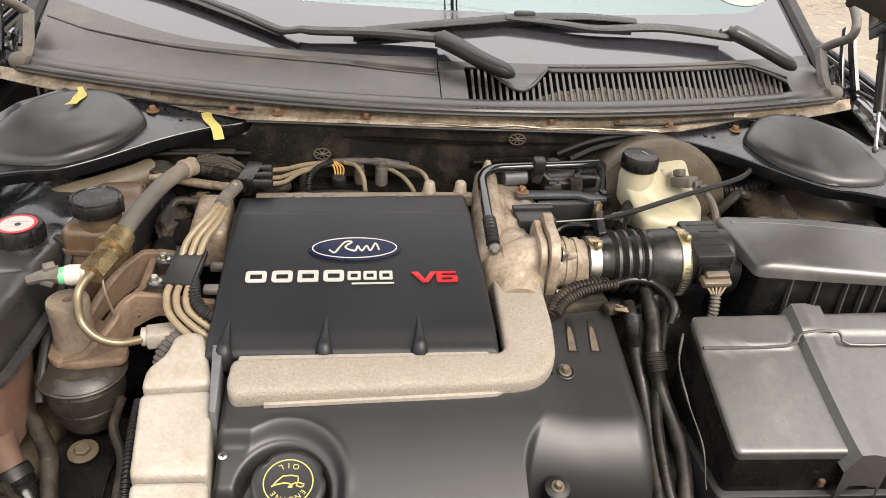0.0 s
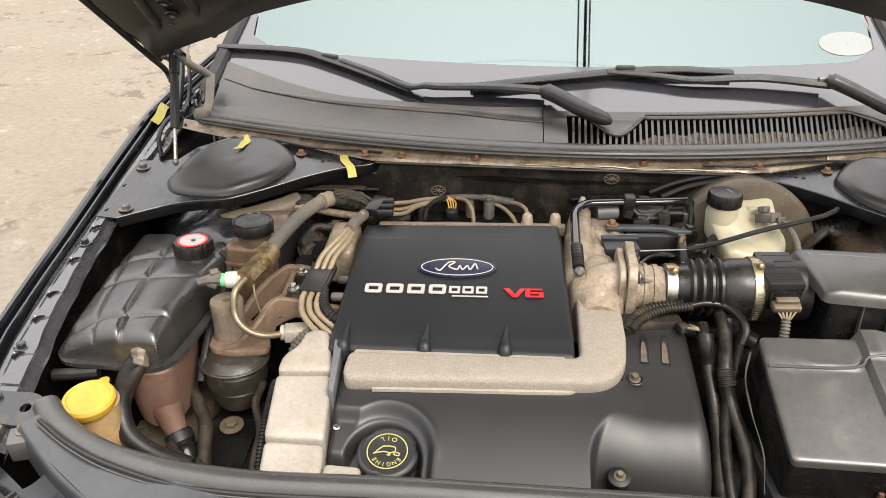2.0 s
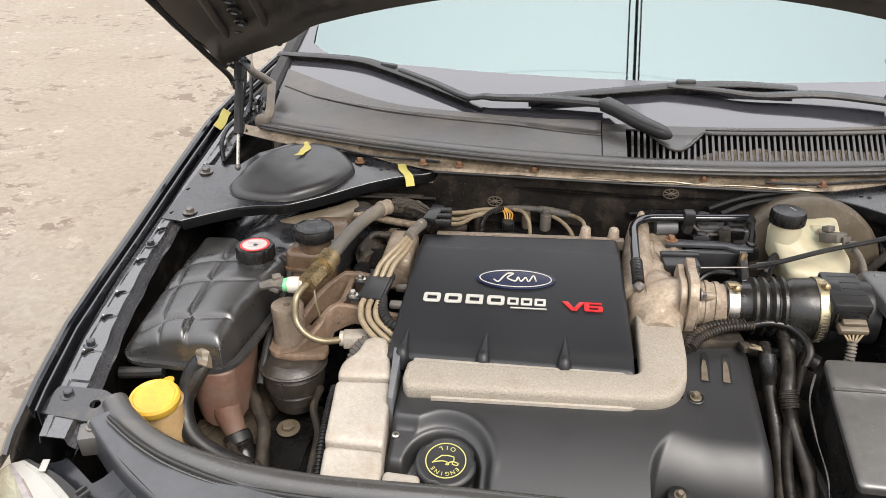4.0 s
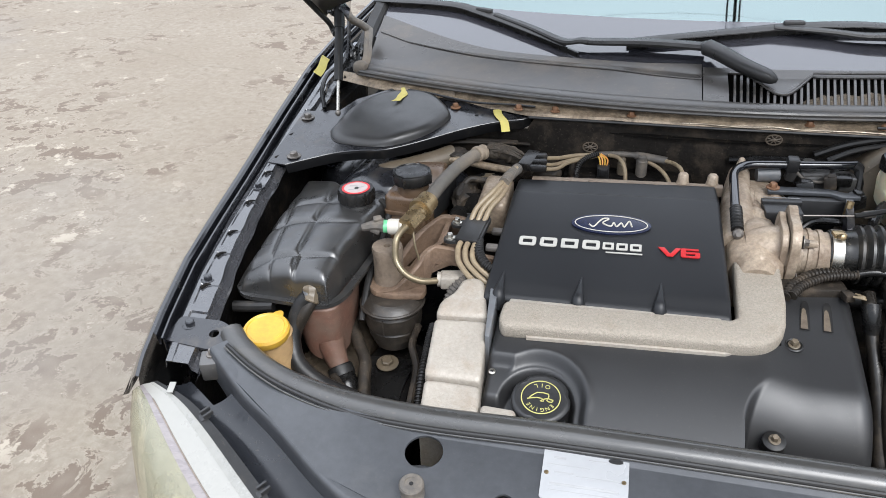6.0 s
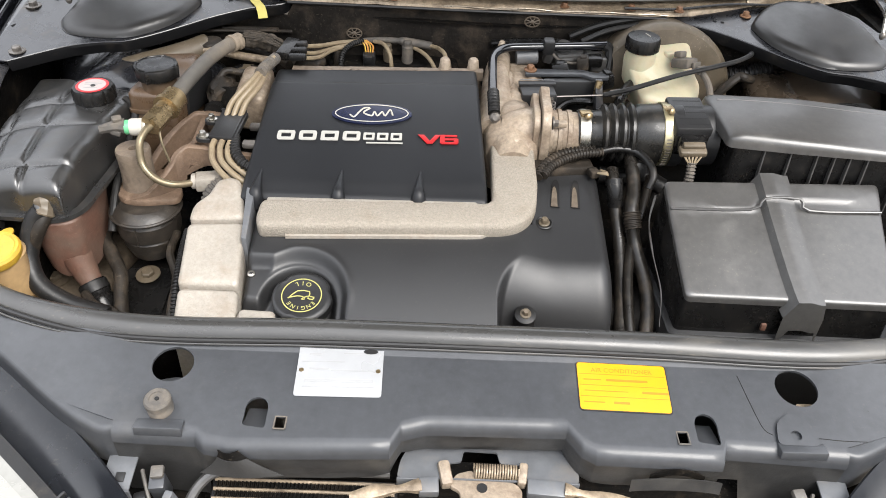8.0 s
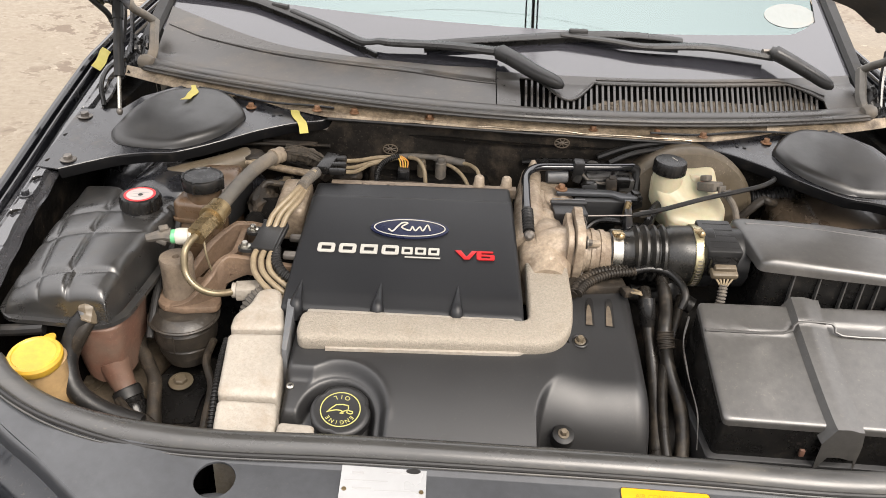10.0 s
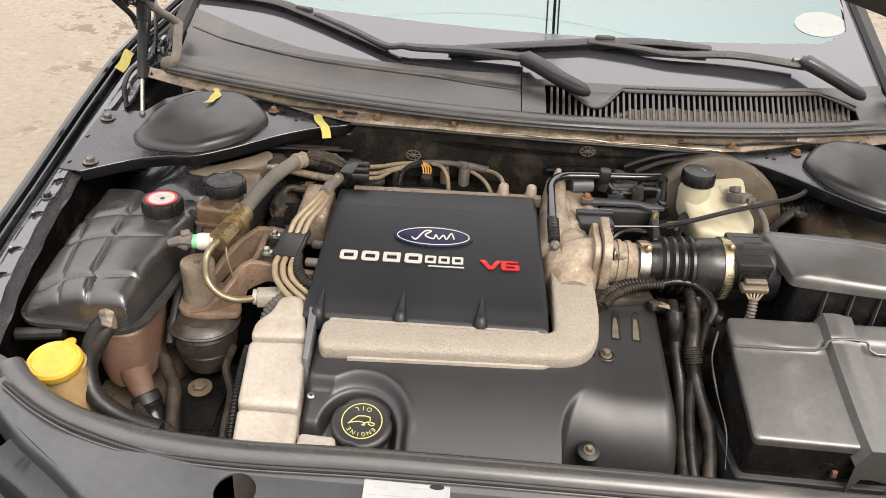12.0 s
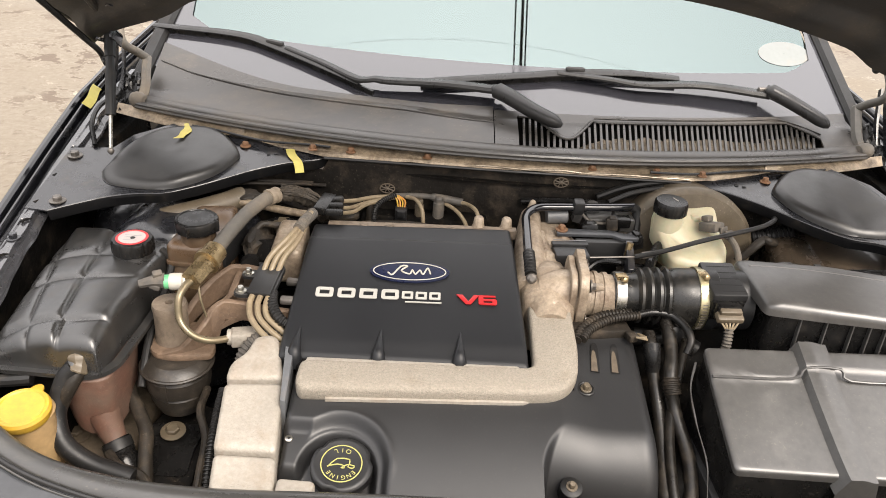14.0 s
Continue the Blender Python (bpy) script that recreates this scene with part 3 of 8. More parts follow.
def flat_ring(outer, inner, m, thick=0.0008):
    """A flat band between two outlines of the same count, laid on the pose m."""
    bm = bmesh.new()
    n = len(outer)
    rows = [[bm.verts.new((x, y, z)) for x, y in loop] for loop, z in ((outer, 0), (outer, thick), (inner, thick), (inner, 0))]
    for a, b in zip(rows, rows[1:] + rows[:1]):
        for i in range(n):
            bm.faces.new((a[i], a[(i + 1) % n], b[(i + 1) % n], b[i]))
    bmesh.ops.transform(bm, matrix=m, verts=bm.verts)
    return bm


def disc(outline, m, thick=0.0008):
    bm = prism(outline, 0, thick, 0)
    bmesh.ops.transform(bm, matrix=m, verts=bm.verts)
    return bm


def mirror_x(bm):
    bmesh.ops.transform(bm, matrix=Matrix.Diagonal((-1, 1, 1, 1)), verts=bm.verts)
    return bm


# ---- ground ----
def make_ground():
    bm = bmesh.new()
    far = 2500
    xs = [-far, -200, -40] + spread(-14, 6, 40) + [40, 200, far]
    ys = [-far, -200, -40] + spread(-8, 14, 44) + [40, 200, far]

    def fn(x, y):
        near = step01(1.2, 2.2, math.hypot(x, y - 0.8)) * (1 if abs(x) < 20 and abs(y) < 20 else 0)
        return (x, y, 0.012 * near * noise.noise((x * 0.7, y * 0.7, 3)))

    bm.free()
    return solo_flat("ground", skin(fn, xs, ys), M_concrete, "worn pale concrete yard with brown scaled patches", "ground")


def solo_flat(name, bm, mat, label, category):
    ob = part(name, bm, mat)
    return tagged(ob, label, category, kind="structure")


make_ground()

# ---- the car's body ----
car = thing("car", (0, 0.8, 0), "black saloon car with its bonnet propped open", "car")
EDGE = [(0.02, -0.735), (0.073, -0.755), (0.134, -0.777), (0.221, -0.796), (0.329, -0.813), (0.432, -0.819), (0.543, -0.823), (0.763, -0.834), (0.996, -0.841), (1.105, -0.849), (1.6, -0.86)]
RAIL_IN = [(0.15, -0.705), (0.204, -0.716), (0.245, -0.722), (0.323, -0.738), (0.451, -0.758), (0.609, -0.770), (1.2, -0.776)]
RAIL_OUT = [(0.15, -0.755), (0.205, -0.769), (0.314, -0.789), (0.457, -0.803), (0.617, -0.807), (0.791, -0.808), (1.2, -0.815)]


def rail_z(y):
    return 0.735 + 0.2 * min(y, 0.95) + 0.05 * max(0, y - 0.95)


def edge_z(y):
    return rail_z(y) + 0.020


def wing(side):
    ys = [0.102, 0.112, 0.125] + spread(0.14, 1.5, 36)

    def fn(u, y):
        xe, ze = lerp_list(EDGE, y), edge_z(y)
        tip = 1 - step01(0.06, 0.16, y)
        dx, dz = [(-0.062, -0.42), (-0.060, -0.2), (-0.045, -0.09), (-0.022, -0.03), (-0.008, -0.006), (-0.002, 0.0), (0.003, -0.001), (0.0065, -0.005), (0.008, -0.020), (0.0105, -0.021), (0.0118, -0.010), (0.0132, -0.0085), (0.0158, -0.009), (0.0170, -0.014), (0.0178, -0.032), (0.0225, -0.034), (0.0240, -0.020), (0.0268, -0.019), (0.029, -0.026), (0.031, -0.05)][u]
        return ((xe + dx) * -side, y, ze + dz * (1 - 0.88 * tip * (u < 3)) )

    part("wing", skin(fn, list(range(20)), ys, 0.0008, lambda u, y: (u < 6 or y > 0.165) and (u > 3 or y > 0.17 or (u > 2 and y > 0.13))), M_paint, car, "glossy black front wing")

    laps = (0.245, 0.300, 0.372, 0.425, 0.505, 0.590, 0.640, 0.715, 0.80, 0.90, 1.0)

    def rail(u, y):
        xi, xo, z = lerp_list(RAIL_IN, y), lerp_list(RAIL_OUT, y), rail_z(y)
        k = math.sin(y * 46) * 0.5 + math.sin(y * 101 + 1) * 0.3
        j = max([s for s in laps if s <= y + 1e-6], default=0.15)
        stepped = 0.0035 - 0.035 * min(0.09, y - j)
        inner = xi + 0.003 * k
        x, h = [(xo, -0.012), (xo + 0.002, 0.0), (xo + 0.012, 0.001), (xo + 0.014, -0.003 + stepped), (inner - 0.013, -0.003 + stepped), (inner - 0.010, -0.010), (inner - 0.002, -0.015), (inner, -0.0125), (inner + 0.002, -0.016), (inner - 0.004, -0.024), (inner - 0.010, -0.034), (inner - 0.018, -0.10), (inner - 0.018, -0.42)][u]
        return (x * -side, y, z + h)

    part("wing_rail", skin(rail, list(range(10)), sorted(spread(0.15, 1.15, 90) + [s for s in laps] + [s - 0.0012 for s in laps]), 0.0010), M_rail, car, "dusty black bolt rail inside the wing", 25)
    # same rail's inner wall in near-black: the gap's shade as colour
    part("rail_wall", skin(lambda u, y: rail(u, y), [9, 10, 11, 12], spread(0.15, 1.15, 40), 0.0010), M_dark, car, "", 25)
    for y0 in laps[1:8]:
        a = lerp_list(RAIL_OUT, y0) + 0.016
        hook = tube([(a, y0 - 0.010, rail_z(y0) - 0.0006), (a + 0.004, y0 - 0.002, rail_z(y0) + 0.0006), (a + 0.012, y0 + 0.0005, rail_z(y0) + 0.0008)], lambda t: 0.0030 - 0.0018 * t, 8, 4, ring=[(1, 0.3), (0, 0.5), (-1, 0.3), (-1, -0.5), (1, -0.5)])
        part("rail_slot", hook if side < 0 else mirror_x(hook), M_dark, car)
    for y, x in ((0.219, -0.751), (0.312, -0.769), (0.545, -0.787)):
        put_bolt(car, (x * -side, y, rail_z(y) - 0.002), 0.0068, mat=M_paint_bay)
    # bracket at the front end of the rail
    br = plate(rounded([(-0.775, 0.205), (-0.775, 0.185), (-0.70, 0.178), (-0.682, 0.19), (-0.684, 0.222), (-0.705, 0.232), (-0.772, 0.232)], 0.008), [circle(-0.706, 0.207, 0.0075, 12)], lambda x, y: rail_z(y) + 0.001, 0.003)
    part("rail_bracket", br if side < 0 else mirror_x(br), M_paint_bay, car)
    bx = box((-0.690, 0.170, 0.752), (0.036, 0.03, 0.034), (8, 0, 20), 0.004)
    part("corner_bracket", bx if side < 0 else mirror_x(bx), M_box, car)
    put_bolt(car, (0.692 * side, 0.172, 0.769), 0.005, mat=M_bolt)


for s in (-1, 1):
    wing(s)


def strut_z(x, y):
    return 0.737 + 0.2 * y


def strut_panel(side):
    front = [(-0.762, 0.611), (-0.718, 0.637), (-0.678, 0.658), (-0.634, 0.671), (-0.592, 0.677), (-0.545, 0.702), (-0.502, 0.731), (-0.458, 0.761), (-0.402, 0.790), (-0.352, 0.805), (-0.338, 0.819)]
    back = [(-0.335, 0.834), (-0.387, 0.850), (-0.42, 0.866), (-0.52, 0.905), (-0.63, 0.90), (-0.70, 0.845), (-0.722, 0.80), (-0.795, 0.79), (-0.80, 0.615)]
    bm = plate(front + back, [], strut_z, 0.002)
    # turned-down lip along the front

    def lip(u, v):
        i = min(int(u), len(front) - 2)
        t = u - i
        x = front[i][0] + (front[i + 1][0] - front[i][0]) * t
        y = front[i][1] + (front[i + 1][1] - front[i][1]) * t
        return (x, y + [0, -0.001, 0.005][v], strut_z(x, y) - [0, 0.003, 0.019][v])

    join(bm, tube([(x, y - 0.001, strut_z(x, y) + 0.0006) for x, y in front], 0.0013, 6, 4))
    fold = skin(lip, spread(0, len(front) - 1, 40), [0, 1, 2], 0.002)
    part("panel_lip", fold if side < 0 else mirror_x(fold), M_liplow, car)
    top = part("suspension_turret_panel", bm if side < 0 else mirror_x(bm), M_paint_bay, car, "black pressed panel over the suspension turret", 30)
    ol = [(-0.714, 0.724), (-0.704, 0.703), (-0.684, 0.689), (-0.635, 0.683), (-0.588, 0.688), (-0.547, 0.711), (-0.516, 0.743), (-0.496, 0.782), (-0.496, 0.806), (-0.528, 0.848), (-0.566, 0.870), (-0.614, 0.876), (-0.66, 0.856), (-0.698, 0.80)]
    ol = [tuple(p.xy) for p in smooth_path([(*p, 0) for p in ol + ol[:1]], 5)][:-1]

    def dome_top(x, y):
        r = math.hypot((x + 0.60) / 0.12, (y - 0.775) / 0.12)
        return 0.7415 + 0.2 * y + 0.0085 * (1 - 0.3 * r * r) + 0.005 * step01(0.3, 0.9, (x + 0.60) / 0.1 + 0.5)

    dm = puff(ol, dome_top, 0.011, lambda x, y: strut_z(x, y) + 0.001, 10, 1.012)
    part("turret_cap", dm if side < 0 else mirror_x(dm), M_dome, car, "soft black rubber dome over the turret", 50)
    for x, y in ((-0.756, 0.638), (-0.778, 0.767)):
        put_bolt(car, (x * -side, y, strut_z(x, y)), 0.008)
    put_bolt(car, (0.490 * side, 0.833, strut_z(0, 0.833)), 0.006, mat=M_rustbolt)
    for hx, hy in ((-0.443, 0.811), (-0.430, 0.814)):
        part("panel_slot", box((hx * -side, hy, strut_z(hx, hy) + 0.0012), (0.0062, 0.0050, 0.0012), (11, 0, 0), 0.0004), M_ink, top)
    tw = lathe([(0.155, 0.30), (0.15, 0.60), (0.135, 0.76), (0.12, 0.80), (0.06, 0.825)], (0.635 * side, 0.80, 0), (0, 0, 1), 36)
    part("suspension_turret", tw, M_liner if side > 0 else M_paint_bay, car)


for s in (-1, 1):
    strut_panel(s)


# cowl, scuttle grille and bulkhead
def lip_y(x):
    return 0.808 + 0.255 * x * x


def base_y(x):
    return 0.940 + 0.26 * x * x


def cowl_depth(x):
    reach = (-0.004 + 0.072 * step01(0.40, 0.88, -x)) * step01(0.03, 0.15, -x)
    return base_y(x) - lip_y(x) - 0.012 + reach


def cowl_at(x, v, up=0.0):
    d = cowl_depth(x)
    y = lip_y(x) + 0.012 + v * d
    flat = 0.934 + 0.030 * v + 0.006 * math.sin(math.pi * v)
    crest = 1 - 0.038 / d
    if v < crest:
        hollow = 0.934 + 0.036 * (v / crest) ** 2.2
    else:
        hollow = 0.970 - 0.004 * (v - crest) / (1 - crest)
    k = 1 - step01(-0.22, -0.02, x)
    z = hollow * k + flat * (1 - k)
    return (x, y, max(z, 0.972 + (y - base_y(x)) * 0.51) + up)


GRILLE = (0.018, 0.640)


def slot_top(x):
    if x < 0.052:
        return 0.90
    if x < 0.175:
        k = (x - 0.052) / 0.123
        return 0.90 - 0.55 * math.sin(math.pi * min(1, k * 1.05)) ** 1.3
    if x < 0.58:
        return 0.86
    return 0.86 - (x - 0.58) * 9


def in_slots(x, v):
    return GRILLE[0] < x < GRILLE[1] and 0.07 < v < slot_top(x)


left = skin(lambda x, v: cowl_at(x, v), spread(-0.728, -0.029, 40), spread(0, 1.06, 44), 0.003)
part("scuttle_panel", left, M_cowl, car, "weathered grey plastic scuttle panel", 50)
part("scuttle_ridge", tube([cowl_at(x, 1 - 0.038 / cowl_depth(x), 0.0008) for x in spread(-0.72, -0.03, 30)], 0.0016, 6, 3), M_cowl, car)
part("grille_ridge", tube([cowl_at(x, 0.935, 0.001) for x in spread(0.17, 0.56, 12)] + [cowl_at(0.60, 0.80, 0.001), cowl_at(0.645, 0.45, 0.001)], 0.0016, 6, 3), M_cowl, car)
part("scuttle_lip_ridge", tube([(x, lip_y(x) - 0.0095, 0.9295) for x in spread(-0.725, 0.725, 40)], 0.0030, 8, 3), M_cowl, car)
part("scuttle_lip_band", skin(lambda x, v: (x, lip_y(x) + [0.002, 0.006, 0.022, 0.027, 0.030][v], [0.936, 0.9405, 0.9445, 0.9425, 0.934][v]), spread(-0.722, 0.722, 60), [0, 1, 2, 3, 4], 0.0015), M_cowl, car, "", 50)
for lo, hi in ((-0.60, -0.33), (0.26, 0.62)):
    part("scuttle_cable", tube([(x, lip_y(x) - 0.018 + 0.004 * math.sin(x * 17) - 0.010 * abs(x), 0.9185 + 0.002 * math.sin(x * 31)) for x in spread(lo, hi, 12)], 0.0024, 8, 3), M_hose, car)
# pale tube draws the highlight along the flange's bare edge
part("flange_edge", tube([(x, 0.8015 + 0.012 * abs(x) + 0.0022 * noise.noise((x * 22, 0, 3)), 0.9095 + 0.003 * noise.noise((x * 16, 4, 1))) for x in spread(-0.06, 0.34, 60)], lambda t: 0.0016 + 0.0008 * noise.noise((t * 40, 2, 2)), 6, 1), M_edge, car, "bare edge of the flange with its highlight drawn in")
right = skin(lambda x, v: cowl_at(x, v), [-0.027, -0.01, 0.005] + spread(GRILLE[0], GRILLE[1], 124) + spread(0.66, 0.728, 6), spread(0, 1, 40), 0.003, lambda x, v: not in_slots(x, v))
rim_line = [(x, slot_top(x)) for x in spread(GRILLE[0] + 0.004, GRILLE[1] - 0.002, 60)]
part("slot_edge", tube([cowl_at(x, min(0.92, max(0.09, v)), 0.0008) for x, v in rim_line], 0.0036, 8, 2, ring=[(1, 0.3), (0.5, 0.55), (-0.5, 0.55), (-1, 0.3), (-1, -0.4), (1, -0.4)]), M_cowl, car)
grille = part("scuttle_grille", right, M_cowl, car, "grey plastic scuttle panel with an air intake grille")
# trough in near-black, so the slots' shade comes from its colour
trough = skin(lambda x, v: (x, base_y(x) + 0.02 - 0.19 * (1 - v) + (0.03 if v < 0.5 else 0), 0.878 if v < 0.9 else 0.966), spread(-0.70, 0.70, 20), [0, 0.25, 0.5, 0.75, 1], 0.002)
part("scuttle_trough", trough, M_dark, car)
litter = skin(lambda x, v: (x, lip_y(x) + 0.018 + (0.078 + 0.030 * noise.noise((x * 9, 3, 1))) * v, 0.9300 + 0.007 * v + 0.005 * noise.noise((x * 38, v * 5, 2)) + 0.003 * noise.noise((x * 120, v * 14, 6)) - 0.03 * (1 - step01(0.13, 0.19, x + 0.02 * math.sin(v * 9)))), spread(0.10, 0.63, 150), spread(0, 1, 18), 0.002)
part("litter", litter, M_litter, car, "dusty leaf litter under the grille", 80)

lip = tube([(x, lip_y(x), 0.9335) for x in spread(-0.728, 0.728, 60)], 0.0065, 10, 2, ring=[(1.5, 0.3), (1.2, 0.75), (0.3, 0.8), (-0.9, 0.55), (-1.3, 0.0), (-0.9, -0.8), (0.6, -0.9), (1.4, -0.4)])
part("scuttle_lip", lip, M_cowl, car, "dusty rubber edge strip of the scuttle")
for side in (-1, 1):
    part("scuttle_end_knob", lathe([(0.004, -0.016), (0.012, -0.013), (0.016, -0.004), (0.016, 0.006), (0.012, 0.014), (0.005, 0.017)], (side * 0.724, lip_y(0.724) + 0.006, 0.938), (side, 0.25, 0.1), 18), M_lip, car)

fl = skin(lambda x, v: (x, 0.802 + 0.012 * abs(x) + 0.34 * max(0, abs(x) - 0.34) * (1 - v) + (0.255 * x * x - 0.012 * abs(x) + 0.020) * v + 0.004 * noise.noise((x * 9, v, 0)), 0.9085 + 0.016 * v + 0.004 * noise.noise((x * 14, v * 3, 5)) - (0.004 if v == 0 else 0)), spread(-0.57, 0.57, 130), [0, 0.08, 0.3, 0.6, 1.0], 0.0015)
part("flange_seam", tube([(x, 0.7995 + 0.012 * abs(x), 0.9035) for x in spread(-0.34, 0.34, 20)], 0.0028, 6, 3), M_ink, car)
part("bulkhead_flange", fl, M_flange, car, "rust-stained metal flange along the bulkhead")
for x in (-0.362, -0.292, -0.151, 0.155, 0.275, 0.362):
    put_bolt(car, (x, 0.811 + 0.012 * abs(x), 0.914), 0.0060, mat=M_rustbolt, washer=1.5)
for side in (-1, 1):
    en = skin(lambda u, v: (side * (0.50 + 0.27 * u), lip_y(0.5 + 0.27 * u) - 0.040 * (1 - v) * (1 - 0.6 * u) * (0.15 + 0.85 * step01(0.0, 0.3, u)) + 0.004 * noise.noise((u * 9, v, 3)), 0.911 + 0.015 * v), spread(0, 1, 12), spread(0, 1, 4), 0.002)
    part("scuttle_end_flange", en, M_flange, car)

fw = skin(lambda x, v: (x, 0.815 + 0.014 * noise.noise((x * 6, v * 5, 2)) - 0.03 * (1 - v), 0.30 + (0.605 - 0.030 * step01(0.325, 0.345, abs(x))) * v), spread(-0.62, 0.62, 90), spread(0, 1, 30), 0.004)
part("bulkhead", fw, M_fire, car, "grimy dark insulated bulkhead")


# windscreen, border, pillars and cabin
def screen_at(x, s, up=0.0):
    """s: metres up the glass from its lower edge."""
    return Vector((x * (1 - 0.12 * s), base_y(x) + s * 0.891 - 0.10 * s * x * x, 0.962 + s * 0.454 + up))


def border_s(x):
    """How far the black border reaches up the glass."""
    return 0.135 + 0.05 * step01(0.62, 0.74, abs(x)) + 0.35 * step01(0.705, 0.75, abs(x))


part("windscreen", skin(lambda x, s: screen_at(x, s, 0.002), spread(-0.715, 0.715, 48), spread(0.0, 0.92, 30), 0.004), M_screen, car, "tinted windscreen reflecting the pale sky")
part("screen_border", skin(lambda x, v: screen_at(x, v * border_s(x), 0.006), spread(-0.735, 0.735, 90), spread(0, 1, 10), 0.0015), M_frit, car, "glossy black border along the foot of the windscreen")
part("cabin", skin(lambda x, s: (x * 1.0, base_y(x) + 0.06 + s * 1.9, [0.86, 0.87, 0.84, 0.3][int(s * 3)]), spread(-0.70, 0.70, 12), [0, 0.34, 0.67, 1.0], 0.01), M_seat, car, "dark dashboard and cabin behind the glass")
for side in (-1, 1):
    line = [screen_at(0.735 * side, s, 0.0) + Vector((0.018 * side, 0, -0.002)) for s in spread(-0.04, 0.95, 10)]
    part("windscreen_pillar", tube(line, 0.017, 12, 2, ring=[(1, 0.5), (0.6, 1), (-0.6, 1), (-1, 0.5), (-1, -0.8), (1, -0.8)]), M_rubber, car)
    # hinge and drain trough beside the scuttle
    hinge = tube([(side * 0.786, 0.965, 0.925), (side * 0.790, 1.00, 0.96), (side * 0.798, 1.05, 1.01), (side * 0.806, 1.07, 1.05)], 0.010, 8, 5, ring=[(0.35, 1), (-0.35, 1), (-0.35, -1), (0.35, -1)])
    part("hood_hinge", hinge, M_paint_bay, car)
    part("hinge_link", tube([(side * 0.776, 1.00, 0.93), (side * 0.782, 1.04, 0.975), (side * 0.79, 1.075, 1.03)], 0.007, 8, 5, ring=[(0.35, 1), (-0.35, 1), (-0.35, -1), (0.35, -1)]), M_paint_bay, car)
    part("drain_elbow", tube([(side * 0.735, 1.052, 0.990), (side * 0.748, 1.034, 1.008), (side * 0.763, 1.008, 1.030), (side * 0.772, 1.02, 1.055), (side * 0.775, 1.06, 1.085)], 0.0085, 12, 6), M_lip, car, "dusty rubber elbow at the screen corner")
    web = skin(lambda u, v, side=side: (side * (0.742 + 0.05 * u), 0.945 + 0.10 * v + 0.008 * noise.noise((u * 4, v * 5, 3)), 0.922 + 0.05 * v - 0.02 * u + 0.014 * noise.noise((u * 6, v * 7, side))), spread(0, 1, 12), spread(0, 1, 14), 0.002)
    part("corner_sheet", web, M_hose, car, "crumpled black sheet beside the hinge")
    gut = tube([(side * 0.722, 0.962, 0.938), (side * 0.724, 0.990, 0.952), (side * 0.731, 1.02, 0.970), (side * 0.737, 1.050, 0.992)], 0.0105, 10, 5, ring=[(1, 0.3), (0.4, 0.9), (-0.6, 0.8), (-1, -0.2), (-0.3, -0.9), (0.7, -0.7)])
    part("drain_gutter", gut, M_lip, car, "dusty rubber drain gutter at the screen corner")
    # near-black block where the open well would lie in shade
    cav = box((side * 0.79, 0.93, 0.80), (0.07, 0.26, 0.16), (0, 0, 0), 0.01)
    part("hinge_well_shade", cav, M_dark, car)
    hose = tube([(side * 0.755, 0.80, 0.90), (side * 0.768, 0.83, 0.93), (side * 0.772, 0.88, 0.945), (side * 0.76, 0.93, 0.95)], 0.0045, 8, 6)
    part("washer_hose", hose, M_hose, car)
part("roof", skin(lambda x, s: (x * (0.62 - 0.03 * s * s), 1.93 + s * 1.3, 1.372 + 0.06 * math.sin(math.pi * (0.1 + 0.6 * s)) - 0.05 * x * x), spread(-1, 1, 14), spread(0, 1, 10), 0.01), M_paint, car)
for side in (-1, 1):
    def flank(u, y, side=side):
        return (side * [0.91, 0.92, 0.915, 0.86][u], y, [0.22, 0.45, 0.70, 0.955][u])
    part("body_side", skin(flank, [0, 1, 2, 3], spread(1.48, 3.6, 10), 0.003), M_paint, car)
    for y in (0.62, 3.2):
        wheel = lathe([(0.20, -0.10), (0.29, -0.10), (0.318, -0.08), (0.32, 0.0), (0.318, 0.08), (0.29, 0.10), (0.20, 0.10)], (side * 0.76, y, 0.32), (1, 0, 0), 40)
        part("tyre", wheel, M_rubber, car)


# the raised bonnet, seen from below
HOOD_TURN = radians(35)


def hood_at(x, s, down=0.0):
    """s: metres forward along the bonnet; down: below its skin."""
    bow = -0.059 * (x / 0.85) ** 2
    c, k = math.cos(HOOD_TURN), math.sin(HOOD_TURN)
    h = bow - down
    return Vector((x, 1.075 - s * c + h * k, 1.055 + s * k + h * c))


def hood_rear(x):
    return 0.345 - 0.371 * x * x - 0.034 * step01(0.735, 0.80, abs(x))


def hood_skin(x, v):
    w = 0.842 - 0.06 * v - 0.046 * (1 - step01(0.0, 0.26, v))
    X = x * w
    a = hood_rear(X) - 0.012 - 0.02 * step01(0.9, 1.0, abs(x))
    return hood_at(X, a + v * (1.02 - 0.12 * x * x - a), -0.010)


def hood_inner(x, v):
    w = 0.812 - 0.06 * v - 0.036 * (1 - step01(0.0, 0.26, v))
    X = x * w
    a = hood_rear(X) + 0.040
    s = a + v * (0.99 - 0.12 * x * x - a)
    rib = 0.018 * step01(0.72, 0.80, abs(x)) + 0.018 * (1 - step01(0.06, 0.13, v)) + 0.02 * step01(0.42, 0.47, abs(x)) * (1 - step01(0.55, 0.60, abs(x))) * step01(0.10, 0.25, v) + 0.014 * (1 - step01(0.03, 0.08, abs(x)))
    return hood_at(X, s, 0.010 + rib)


